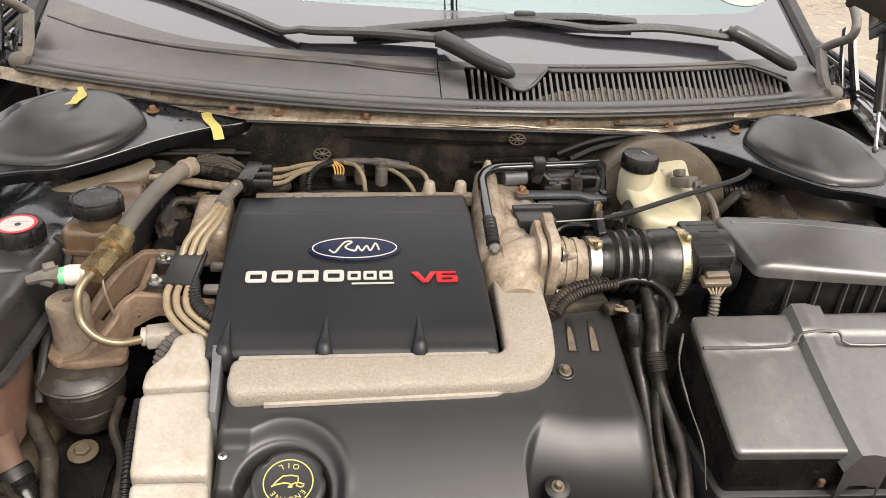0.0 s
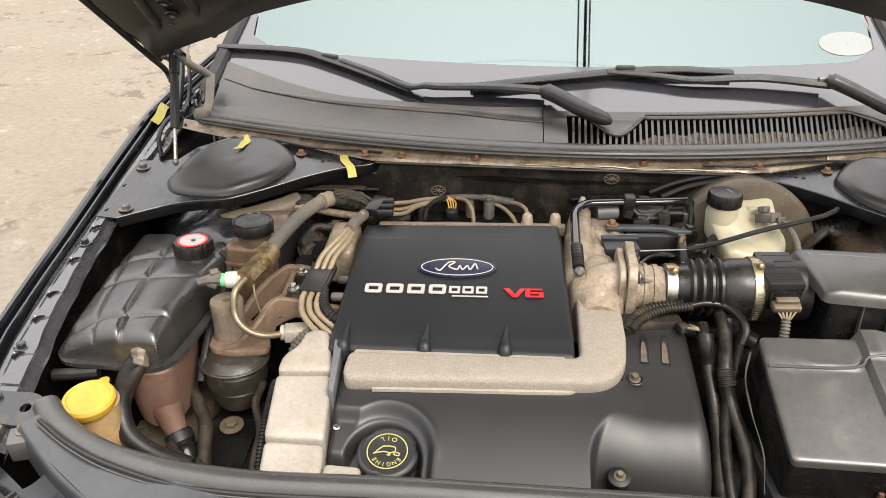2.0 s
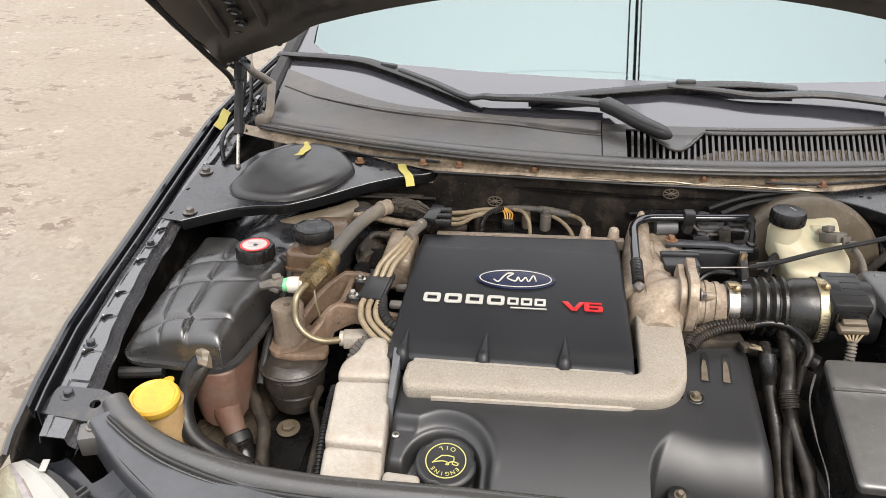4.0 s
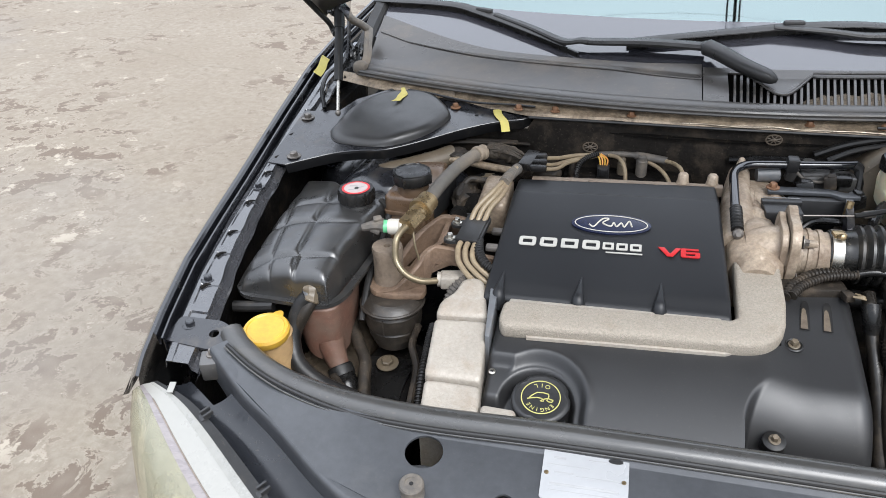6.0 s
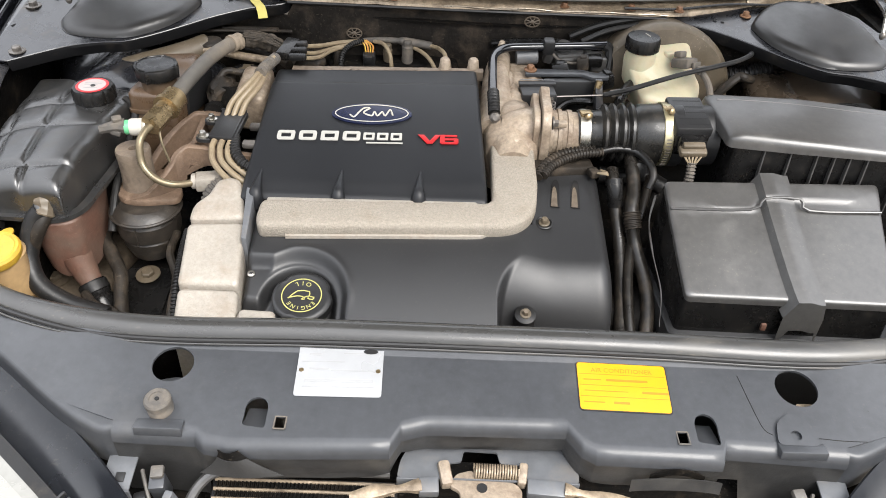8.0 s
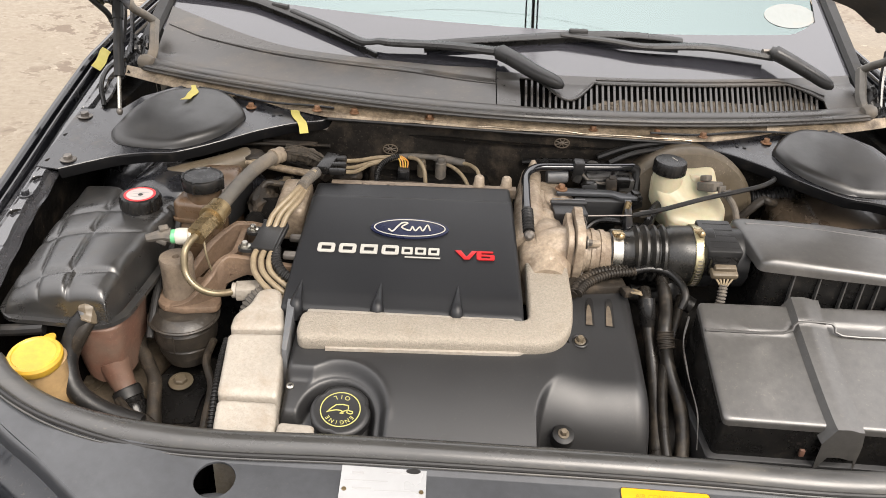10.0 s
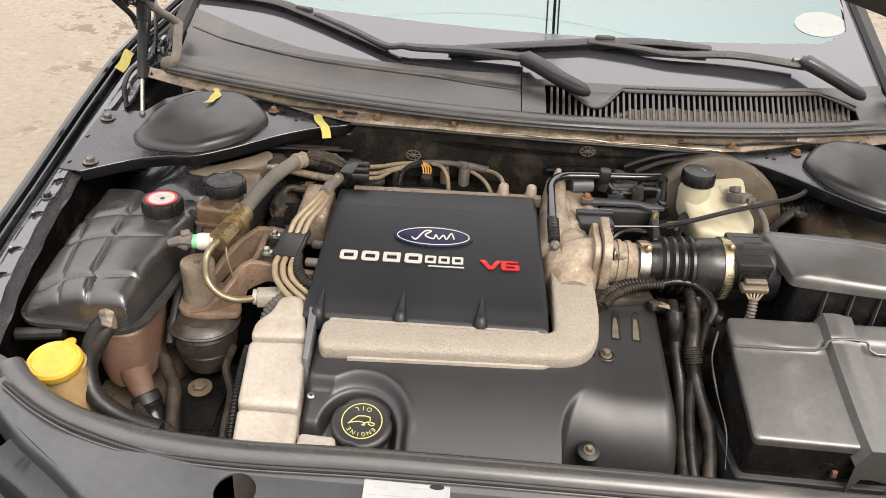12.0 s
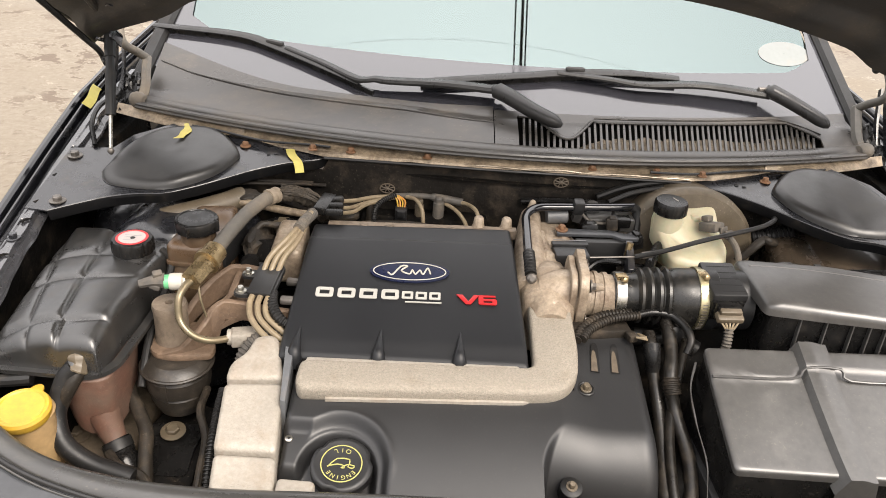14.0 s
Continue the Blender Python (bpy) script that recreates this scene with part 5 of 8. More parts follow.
part("guide_block", box((-0.056, -0.036, 0.686), (0.022, 0.018, 0.016), (12, 0, 4), 0.002), M_tab, latch)
part("guide_block", box((0.074, -0.034, 0.686), (0.042, 0.018, 0.014), (12, 0, -4), 0.002), M_tab, latch)
part("catch", tube([(-0.064, -0.037, 0.69), (-0.10, -0.043, 0.688), (-0.142, -0.050, 0.684)], lambda t: 0.006 + 0.002 * math.cos(9 * t), 10, 6, ring=[(1, 0.4), (0.4, 0.7), (-0.4, 0.7), (-1, 0.4), (-0.9, -0.5), (0.9, -0.5)]), M_flange, latch)
part("striker_rod", tube([(0.094, -0.036, 0.69), (0.12, -0.040, 0.688), (0.175, -0.050, 0.685)], lambda t: 0.006 + 0.002 * math.cos(8 * t), 10, 6, ring=[(1, 0.4), (0.4, 0.7), (-0.4, 0.7), (-1, 0.4), (-0.9, -0.5), (0.9, -0.5)]), M_flange, latch)
part("backing", box((0.005, -0.006, 0.660), (0.15, 0.03, 0.03), (0, 0, 0), 0.004), M_dark, latch)


part("hole_bracket", plate(rounded([(0.370, 0.048), (0.390, 0.048), (0.390, 0.062), (0.370, 0.062)], 0.002), [circle(0.380, 0.055, 0.0035, 12)], lambda x, y: 0.735, 0.002), M_flange, car, "tan bracket below the panel")
part("hole_pipe", tube([(-0.40, 0.060, 0.71), (-0.36, 0.072, 0.716), (-0.32, 0.066, 0.71)], 0.008, 10, 4), M_panel, car)
part("hole_pipe", tube([(-0.372, 0.035, 0.70), (-0.358, 0.045, 0.71), (-0.345, 0.040, 0.70)], 0.003, 8, 4), M_tab, car)


def panel_line(*pts):
    part("panel_seam", tube([(x, y, slam_z(x, y) + 0.0001) for x, y in pts], 0.0005, 6, 3), M_rubber, front_panel)


panel_line((0.300, 0.082), (0.309, 0.03), (0.314, 0.012), (0.322, 0.006))
panel_line((0.372, 0.004), (0.40, 0.002), (0.425, 0.002))
panel_line((0.432, 0.085), (0.437, 0.06), (0.440, 0.04))


# headlamps
def headlamp(side):
    hl = thing("headlamp", (side * 0.62, 0.0, 0.50), "large headlamp with a yellowed hazy lens", "headlamp", "headlamps")
    top = [(-0.752, 0.118, 0.752), (-0.700, 0.098, 0.748), (-0.642, 0.062, 0.742), (-0.565, 0.006, 0.730), (-0.492, -0.048, 0.716), (-0.420, -0.105, 0.700), (-0.36, -0.165, 0.68)]
    out = [(-0.815, 0.150, 0.655), (-0.802, 0.105, 0.640), (-0.765, 0.045, 0.620), (-0.715, -0.02, 0.600), (-0.650, -0.09, 0.585), (-0.57, -0.165, 0.57), (-0.48, -0.235, 0.56)]
    T, O = smooth_path(top, 5), smooth_path(out, 5)
    sx = -side

    def lens(u, v):
        a, b = T[u], O[u]
        v = v + 0.18 * math.sin(math.pi * min(1, u / 30)) * v * (1 - v) * (v < 1)
        p = a.lerp(b, v)
        n = Vector((-0.45, -0.45, 0.75)).normalized()
        p = p + n * (0.045 * math.sin(math.pi * min(1, v * 0.98)) * (0.4 + 0.6 * math.sin(math.pi * min(1, u / 30 + 0.15))))
        return (p.x * sx, p.y, p.z)

    us = list(range(len(T)))
    def band(name, v0, v1, lift, mat, label="", u0=0):
        part(name, skin(lambda u, v: tuple(Vector(lens(u, v)) + Vector((0, 0, lift))), us[u0:], spread(v0, v1, 5), 0.003), mat, hl, label)

    part("lens", skin(lens, us, spread(0.265, 1, 14), 0.003), M_lens, hl, "yellowed hazy clear lens")
    band("lens_edge", 0.205, 0.270, 0.0006, M_lamplilac, "crazed greyish edge of the lens")
    band("lens_flange", 0.075, 0.208, 0.0012, M_lampwhite, "frosted white upper flange of the lens")
    band("flange_rim", 0.025, 0.078, 0.0020, M_lampgrey, "dull grey rim of the lamp")
    band("rubber_strip", -0.03, 0.028, 0.003, M_rubber)

    def bowl(u, v):
        a, b = T[u], O[u]
        p = a.lerp(b, v) - Vector((-0.3, -0.45, 0.45)) * (0.015 + 0.085 * math.sin(math.pi * v) ** 0.7)
        return (p.x * sx, p.y, p.z)

    part("reflector", skin(bowl, us, spread(0.02, 1.0, 14), 0.002), M_chrome, hl, "bright reflector bowl")
    c = Vector((sx * -0.690, 0.022, 0.645))
    ax = Vector((sx * -0.3, -0.75, 0.45))
    part("bulb_shield", lathe([(0.022, -0.02), (0.034, 0.0), (0.036, 0.008), (0.031, 0.009), (0.029, 0.0), (0.024, 0.004), (0.021, 0.0)], c, ax, 28), M_chrome, hl)
    part("bulb", lathe([(0.008, -0.02), (0.010, 0.01), (0.012, 0.02), (0.006, 0.03)], c, ax, 14), M_steel, hl)
    R = smooth_path([(x, y - 0.002, slam_z(x, y) - 0.028) for x, y in FRONT_L[:-1] + [(-0.415, -0.030), (-0.37, -0.075)]], 6)

    def shell(u, v):
        p = T[min(30, int(u * 30))]
        q = R[min(30, int(u * 30))]
        m = (p + Vector((0, 0, -0.004))).lerp(q, v)
        sag = 0.016 * math.sin(math.pi * v)
        return (m.x * sx, m.y, m.z - sag)

    part("lamp_shell", skin(shell, spread(0.17, 1, 25), spread(0, 1, 10), 0.003), M_shell, hl, "smooth black shell behind the lens")
    part("shell_shoulder", skin(shell, spread(0.0, 0.175, 7), spread(0, 0.55, 6), 0.003), M_shell, hl)
    part("lens_bead", tube([(lens(u, 0.212)[0], lens(u, 0.212)[1], lens(u, 0.212)[2] + 0.0015) for u in range(4, 31, 3)], 0.0011, 8, 3), M_beadbrown, hl, "brown bead of sealant along the lens")
    part("reflector_step", tube([(sx * -0.768, 0.075, 0.655), (sx * -0.735, 0.040, 0.640), (sx * -0.690, -0.005, 0.640), (sx * -0.640, -0.020, 0.655)], 0.004, 8, 5), M_steel, hl)
    for k in (9, 17, 24):
        p = T[k]
        cm = Matrix.Translation((p.x * sx, p.y + 0.006, p.z + 0.003)) @ Euler((math.radians(12), 0, math.radians(-38 * sx))).to_matrix().to_4x4()
        hookm = many(box((0, -0.001, 0.0), (0.014, 0.013, 0.004), (0, 0, 0), 0.0012), box((-0.005, 0.004, 0.004), (0.0035, 0.014, 0.006), (0, 0, 0), 0.001), box((0.005, 0.004, 0.004), (0.0035, 0.014, 0.006), (0, 0, 0), 0.001))
        bmesh.ops.transform(hookm, matrix=cm, verts=hookm.verts)
        part("lens_clip", hookm, M_plastic, hl)
    part("retainer", box((sx * -0.722, 0.110, 0.756), (0.009, 0.018, 0.0015), (10, 0, 12), 0.0005), M_lampwhite, hl)


for s in (-1, 1):
    headlamp(s)
bump = skin(lambda x, v: (x, -0.235 - 0.145 * (1 - (abs(x) / 0.48) ** 2.4) + 0.03 * v, 0.24 + 0.30 * v), spread(-0.48, 0.48, 30), spread(0, 1, 6), 0.004)
part("bumper", bump, M_paint, car, "black front bumper")
for side in (-1, 1):
    rimline = smooth_path([(-0.735, 0.000, 0.595), (-0.715, -0.025, 0.590), (-0.655, -0.09, 0.582), (-0.575, -0.167, 0.567), (-0.48, -0.237, 0.555)], 5)
    cor = skin(lambda u, v, side=side: (-side * (rimline[u].x - [0.0, 0.004, 0.006, 0.004][v] * min(1, u / 6)), rimline[u].y - [0.0, 0.005, 0.008, 0.006][v], rimline[u].z - [0.0, 0.004, 0.03, 0.33][v]), list(range(len(rimline))), [0, 1, 2, 3], 0.003)
    part("bumper_corner", cor, M_paint, car)
# bay floor and inner walls, near-black to put the bay's shade into colour
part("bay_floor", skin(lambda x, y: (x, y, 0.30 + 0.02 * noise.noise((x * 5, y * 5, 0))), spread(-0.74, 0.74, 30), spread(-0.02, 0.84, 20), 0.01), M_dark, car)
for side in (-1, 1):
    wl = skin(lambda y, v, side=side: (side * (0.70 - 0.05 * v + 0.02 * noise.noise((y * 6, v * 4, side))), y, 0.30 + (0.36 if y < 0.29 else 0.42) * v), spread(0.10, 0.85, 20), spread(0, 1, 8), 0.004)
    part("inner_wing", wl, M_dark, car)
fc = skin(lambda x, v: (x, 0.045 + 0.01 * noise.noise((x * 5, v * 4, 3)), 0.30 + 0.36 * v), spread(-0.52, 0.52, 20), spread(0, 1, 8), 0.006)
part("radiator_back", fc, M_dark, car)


# ---- the engine ----
engine = thing("engine", (-0.10, 0.42, 0.31), "transverse petrol engine under a black plastic cover", "engine")


def cover_z(x, y):
    return 0.71255 + 0.24 * min(y, 0.612) + 0.03 * x - 0.10 * max(0, y - 0.612)


def cover_pose(x, y, lift=0.0):
    return pose(x, y, cover_z(x, y) + lift, math.degrees(math.atan(0.24)), -math.degrees(math.atan(0.03)), 0)


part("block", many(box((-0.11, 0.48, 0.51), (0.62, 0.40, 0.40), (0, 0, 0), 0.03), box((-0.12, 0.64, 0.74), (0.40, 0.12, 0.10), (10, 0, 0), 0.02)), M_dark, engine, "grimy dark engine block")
ol = fine(rounded([(-0.343, 0.3665), (0.0135, 0.3605), (-0.001, 0.648), (-0.335, 0.645)], 0.008, 5), 0.012)


def cover_top(x, y):
    z = cover_z(x, min(y, 0.606)) - 0.12 * (min(y, 0.606) - 0.49) ** 2 + 0.03 * max(0, y - 0.606) - 0.0012 * step01(0.605, 0.608, y)
    z -= 0.004 * (1 - step01(0.366, 0.40, y))
    return z


part_crease = [(x, 0.6075, cover_top(x, 0.6075) + 0.0002) for x in spread(-0.325, -0.008, 12)]
cover = part("engine_cover", moulded([(-0.343, 0.3665), (0.0135, 0.3605), (-0.0015, 0.662), (-0.335, 0.656)], cover_top, 0.008, lambda x, y: cover_z(x, y) - 0.030, 24, 90, 0.004), M_cover, engine, "satin black plastic cover with raised letters", 50)
part("crease_line", tube(part_crease, 0.0007, 6, 3), M_ink, cover)
for x in (-0.319, -0.201, -0.086):
    f = tube([(x, 0.3655, cover_z(x, 0.365) - 0.020), (x, 0.368, cover_z(x, 0.368) - 0.001), (x + 0.0005, 0.385, cover_z(x, 0.385) + 0.001), (x + 0.001, 0.415, cover_z(x, 0.415) - 0.001)], lambda t: 0.0120 * (1 - t) ** 0.8 + 0.0008, 12, 5)
    part("fluted_lug", f, M_cover, cover)
for x in (-0.251, -0.207, -0.099):
    part("rear_notch", lathe([(0.0075, -0.004), (0.0075, 0.001), (0.0065, 0.0025), (0.003, 0.003)], (x, 0.6590, cover_top(x, 0.646) - 0.0035), (0, 0.3, 1), 18), M_post, cover)


def bar_ring(w, h, stroke, r):
    return rounded(oblong(0, 0, w, h), r, 4), rounded(oblong(0, 0, w - 2 * stroke, h - 2 * stroke), max(0.0005, r - stroke * 0.7), 4)


def ring_letter(x, y, w, h, stroke, mat, r):
    a, b = bar_ring(w, h, stroke, r)
    return part("raised_mark", flat_ring(a, b, cover_pose(x, y, 0.0006), 0.0014), mat, cover)


for k in range(4):
    ring_letter(-0.2925 + 0.0332 * k, 0.4818, 0.0268, 0.0202, 0.0058, M_silverlet, 0.005 if k != 2 else 0.002)
for k in range(3):
    ring_letter(-0.1665 + 0.0208 * k, 0.4815, 0.0172, 0.0152, 0.0040, M_silverlet, 0.002)
part("underline", disc(oblong(0, 0, 0.055, 0.0024), cover_pose(-0.1420, 0.4680, 0.0006), 0.0012), M_silverlet, cover)
vee = prism([(-0.0310, 0.0095), (-0.0165, -0.0095), (-0.0085, -0.0095), (0.0040, 0.0095), (-0.0042, 0.0095), (-0.0124, -0.0038), (-0.0212, 0.0095)], 0, 0.0016, 0.0003)
six = plate([(0.0050, 0.0095), (0.0290, 0.0095), (0.0290, 0.0060), (0.0105, 0.0060), (0.0105, 0.0022), (0.0290, 0.0022), (0.0310, 0.0002), (0.0310, -0.0075), (0.0290, -0.0095), (0.0050, -0.0095), (0.0030, -0.0075), (0.0030, 0.0075)], [[(0.0105, -0.0016), (0.0240, -0.0016), (0.0240, -0.0058), (0.0105, -0.0058)]], lambda x, y: 0.0016, 0.0016)
letters = many(vee, six)
bmesh.ops.transform(letters, matrix=cover_pose(-0.0615, 0.4770, 0.0008), verts=letters.verts)
part("engine_type", letters, M_redlet, cover, "raised red letters")
part("oval_badge", disc(circle(0, 0, 0.0625, 48, 0.0235), cover_pose(-0.1662, 0.5303, 0.0004), 0.0020), M_blue, cover, "dark blue oval badge with a white rim")
part("badge_rim", flat_ring(circle(0, 0, 0.0575, 48, 0.0198), circle(0, 0, 0.0558, 48, 0.0183), cover_pose(-0.1662, 0.5303, 0.0026), 0.0006), M_white, cover)
swash = tube([(-0.034, -0.004, 0), (-0.027, -0.009, 0), (-0.020, 0.002, 0), (-0.013, 0.011, 0), (-0.004, 0.011, 0), (-0.013, 0.001, 0), (0.0, -0.006, 0), (0.004, 0.003, 0), (0.009, -0.006, 0), (0.016, 0.003, 0), (0.021, -0.006, 0), (0.028, 0.008, 0), (0.033, -0.005, 0)], 0.0014, 6, 5)
bmesh.ops.transform(swash, matrix=cover_pose(-0.1662, 0.5303, 0.0028), verts=swash.verts)
part("badge_scroll", swash, M_white, cover)

# cast intake runner: a bar along the front, a rounded corner, a riser on the far side


def bar_z(x, y):
    return 0.745 + 0.14 * y


runner_line = [(-0.307, 0.352), (-0.309, 0.315), (-0.302, 0.298), (0.010, 0.314), (0.035, 0.316), (0.055, 0.322), (0.072, 0.337), (0.083, 0.360), (0.088, 0.41), (0.086, 0.53), (0.020, 0.53), (0.0195, 0.37), (0.012, 0.362)]
part("intake_runner", prism(rounded(runner_line, 0.012, 4), lambda x, y: bar_z(x, y) - 0.026, bar_z, 0.007, 3), M_alu, engine, "grainy cast aluminium intake runner", 50)
part("runner_flange", tube([(-0.266, 0.3000, bar_z(0, 0.300) - 0.0185), (-0.15, 0.3060, bar_z(0, 0.306) - 0.0185), (-0.020, 0.3124, bar_z(0, 0.3124) - 0.0185), (0.014, 0.3155, bar_z(0, 0.3155) - 0.0190)], lambda t: 0.0034 * (1 - 0.8 * max(0, (t - 0.85) / 0.15)), 8, 6, ring=[(1, 0.5), (0, 0.8), (-1, 0.5), (-1, -0.9), (1, -0.9)]), M_alu_box, engine)
under = box((-0.15, 0.352, 0.782), (0.30, 0.022, 0.020), (8, 0, 1.5), 0.004)
part("gasket_strip", under, M_alu_box, engine)
# near-black block for the shade in the gap below the cover
part("runner_gap_shade", box((-0.15, 0.40, 0.760), (0.33, 0.09, 0.05), (8, 0, 1), 0.004), M_dark, engine)

plen = tube([(0.054, 0.47, 0.786), (0.054, 0.52, 0.796), (0.057, 0.56, 0.806), (0.066, 0.59, 0.806)], lambda t: 0.033 + 0.010 * math.sin(math.pi * t), 20, 8)
elb = tube([(0.045, 0.535, 0.806), (0.070, 0.535, 0.812), (0.100, 0.535, 0.814)], lambda t: 0.036 + 0.004 * t, 22, 6)
rib1 = tube([(0.030, 0.535, 0.806), (0.033, 0.60, 0.820), (0.034, 0.65, 0.831), (0.036, 0.69, 0.838), (0.043, 0.745, 0.842)], lambda t: 0.033 - 0.015 * t, 24, 8)
blob = puff(fine(rounded([(0.012, 0.500), (0.030, 0.478), (0.085, 0.478), (0.098, 0.500), (0.100, 0.575), (0.088, 0.610), (0.072, 0.66), (0.060, 0.72), (0.030, 0.73), (0.016, 0.66), (0.008, 0.58)], 0.014, 4), 0.010), lambda x, y: 0.836 + 0.012 * step01(0.56, 0.70, y) - 5.0 * (x - 0.052) ** 2 + 0.006 * noise.noise((x * 40, y * 40, 1)) + 0.004 * noise.noise((x * 110, y * 110, 4)), 0.022, 0.74, 14, 1.05)
part("plenum", many(blob, plen, elb, rib1, lathe([(0.012, 0.80), (0.010, 0.855), (0.005, 0.872), (0.003, 0.874)], (0.044, 0.745, 0), (0, 0, 1), 14)), M_alu_dirty, engine, "soiled cast plenum with caked oil", 60)
sidep = many(box((0.078, 0.70, 0.806), (0.062, 0.09, 0.066), (0, 6, 8), 0.018, segments=3), box((0.098, 0.690, 0.800), (0.05, 0.04, 0.06), (0, 0, 20), 0.012, segments=3), lathe([(0.014, 0.80), (0.013, 0.835), (0.006, 0.842)], (0.095, 0.68, 0), (0, 0, 1), 14))
part("plenum_boss", sidep, M_alu_dirty, engine)
fl_ol = rounded([(-0.046, -0.040), (-0.030, -0.056), (0.030, -0.056), (0.050, -0.036), (0.050, 0.036), (0.034, 0.060), (0.012, 0.052), (-0.028, 0.052), (-0.048, 0.034)], 0.010, 3)
fl_bm = prism(fl_ol, -0.007, 0.007, 0.002)
bmesh.ops.transform(fl_bm, matrix=pose(0.103, 0.535, 0.820, 90, 0, 90), verts=fl_bm.verts)
fl_b2 = prism([(x * 0.86, y * 0.86) for x, y in fl_ol], -0.004, 0.006, 0.002)
bmesh.ops.transform(fl_b2, matrix=pose(0.088, 0.535, 0.818, 90, 0, 90), verts=fl_b2.verts)
neck = lathe([(0.040, 0.0), (0.039, 0.010), (0.036, 0.011), (0.036, 0.017), (0.038, 0.018), (0.038, 0.024), (0.035, 0.025), (0.035, 0.032), (0.037, 0.033), (0.037, 0.040), (0.034, 0.041), (0.034, 0.062)], (0.106, 0.535, 0.814), (1, 0, 0), 36)
tb = part("throttle_body", many(fl_bm, fl_b2, neck), M_alu_dirty, engine, "dirty cast throttle body with ribs", 40)
for dy, dz in ((-0.040, -0.030), (-0.038, 0.032), (0.040, 0.030)):
    part("flange_bolt", hex_bolt((0.111, 0.535 + dy, 0.820 + dz), 0.006, (1, 0, 0)), M_bolt, tb)
part("linkage_tab", box((0.120, 0.505, 0.846), (0.030, 0.012, 0.008), (0, 0, 5), 0.002), M_alu_dirty, tb)


# black plastic cover over the front cylinder head
def front_z(x, y):
    z = 0.690 + 0.25 * y - 1.0 * max(0, 0.305 - y) ** 2
    right = step01(0.05, 0.11, x)
    z = z * (1 - right) + (0.700 + 0.19 * y) * right
    # far end that rolls down to the front, parted by a curved step
    edge = 0.026 + 15.3 * max(0, y - 0.215) ** 2.37
    inside = step01(edge, edge + 0.010, x)
    d = clamp((0.292 - y) / 0.080)
    z -= inside * (0.125 * (1 - math.sqrt(1 - min(d, 0.85) ** 2)) + 2.4 * max(0, 0.224 - y))
    # two-step recess round the filler, open to the front
    r = math.hypot(x + 0.240, max(0, y - 0.214))
    shelf = (1 - step01(0.261, 0.273, y)) * (1 - step01(-0.285, -0.262, x))
    outer = 1 - step01(0.057, 0.070, r)
    z -= 0.014 * max(shelf, outer)
    z -= 0.022 * (1 - step01(0.043, 0.054, r))
    z += 0.0012 * math.exp(-((r - 0.072) / 0.004) ** 2) * step01(-0.27, -0.25, x) * step01(0.20, 0.22, y)
    # edges
    front = 0.222 if x < -0.285 else 0.180
    z -= 0.05 * (1 - math.sqrt(max(0, 1 - clamp((front - y) / 0.014) ** 2))) * (1 - inside)
    z -= 0.03 * (1 - math.sqrt(max(0, 1 - clamp((x - 0.165) / 0.024) ** 2)))
    z -= 0.02 * (1 - math.sqrt(max(0, 1 - clamp((-0.306 - x) / 0.010) ** 2)))
    if y < 0.165 or x > 0.1885 or x < -0.3165 or y > 0.4605:
        z -= 0.06
    return z


def front_keep(x, y):
    if x < 0.078 and y > 0.345:
        return False
    return True


xs = [-0.3175] + spread(-0.316, 0.188, 230) + [0.1895]
ys = [0.1635] + spread(0.166, 0.460, 140) + [0.462]
fcv = part("head_cover", skin(lambda x, y: (x, y, front_z(x, y)), xs, ys, 0.002, front_keep), M_plastic, engine, "black moulded cover over the front cylinder head", 60)
for x0 in (0.1155, 0.1455):
    tilt = pose(x0 + 0.001, 0.414, front_z(x0, 0.414) + 0.0012, 10.8, 0, -5)
    scoop = [(-0.0066, -0.029), (0.0066, -0.029), (0.0058, 0.012), (0.0046, 0.023), (0.0022, 0.029), (-0.0022, 0.029), (-0.0046, 0.023), (-0.0058, 0.012)]
    part("vent_slot", disc(scoop, tilt, 0.0005), M_rubber, fcv)
    part("vent_hole", disc([(-0.0060, -0.0282), (0.0036, -0.0282), (0.0026, -0.004), (0.0008, 0.010), (-0.0018, 0.014), (-0.0040, 0.010), (-0.0052, -0.002)], tilt @ Matrix.Translation((0, 0, 0.0006)), 0.0005), M_leg, fcv)
part("bolt_recess", lathe([(0.0125, 0), (0.0125, 0.0016), (0.0110, 0.0026), (0.0095, 0.0018), (0.009, 0.001)], (0.0955, 0.3515, front_z(0.0955, 0.3515) + 0.001), (0, -0.19, 1), 20), M_rubber, fcv)
put_bolt(engine, (0.0955, 0.3515, front_z(0.0955, 0.3515) + 0.002), 0.0054, (0, -0.19, 1), M_psbody, 1.5)
filler_screw = part("screw", lathe([(0.0052, 0), (0.0050, 0.0018), (0.003, 0.0026)], (-0.3065, 0.252, front_z(-0.3055, 0.252) + 0.001), (0, -0.25, 1), 18), M_steel, engine)
for turn in (20, 110):
    part("cross_slot", box((-0.3065, 0.2514, front_z(-0.3055, 0.252) + 0.0034), (0.0056, 0.0014, 0.0008), (14, 0, turn), 0.0), M_ink, filler_screw)
part("lower_lug", many(lathe([(0.0150, -0.016), (0.0145, 0.003), (0.0120, 0.0045)], (0.066, 0.222, 0.7085), (0, -0.30, 1), 28), box((0.066, 0.232, 0.694), (0.027, 0.020, 0.016), (10, 0, 0), 0.004)), M_rubber, engine)
put_bolt(engine, (0.066, 0.2210, 0.7125), 0.0048, (0, -0.30, 1), M_psbody, 1.6)
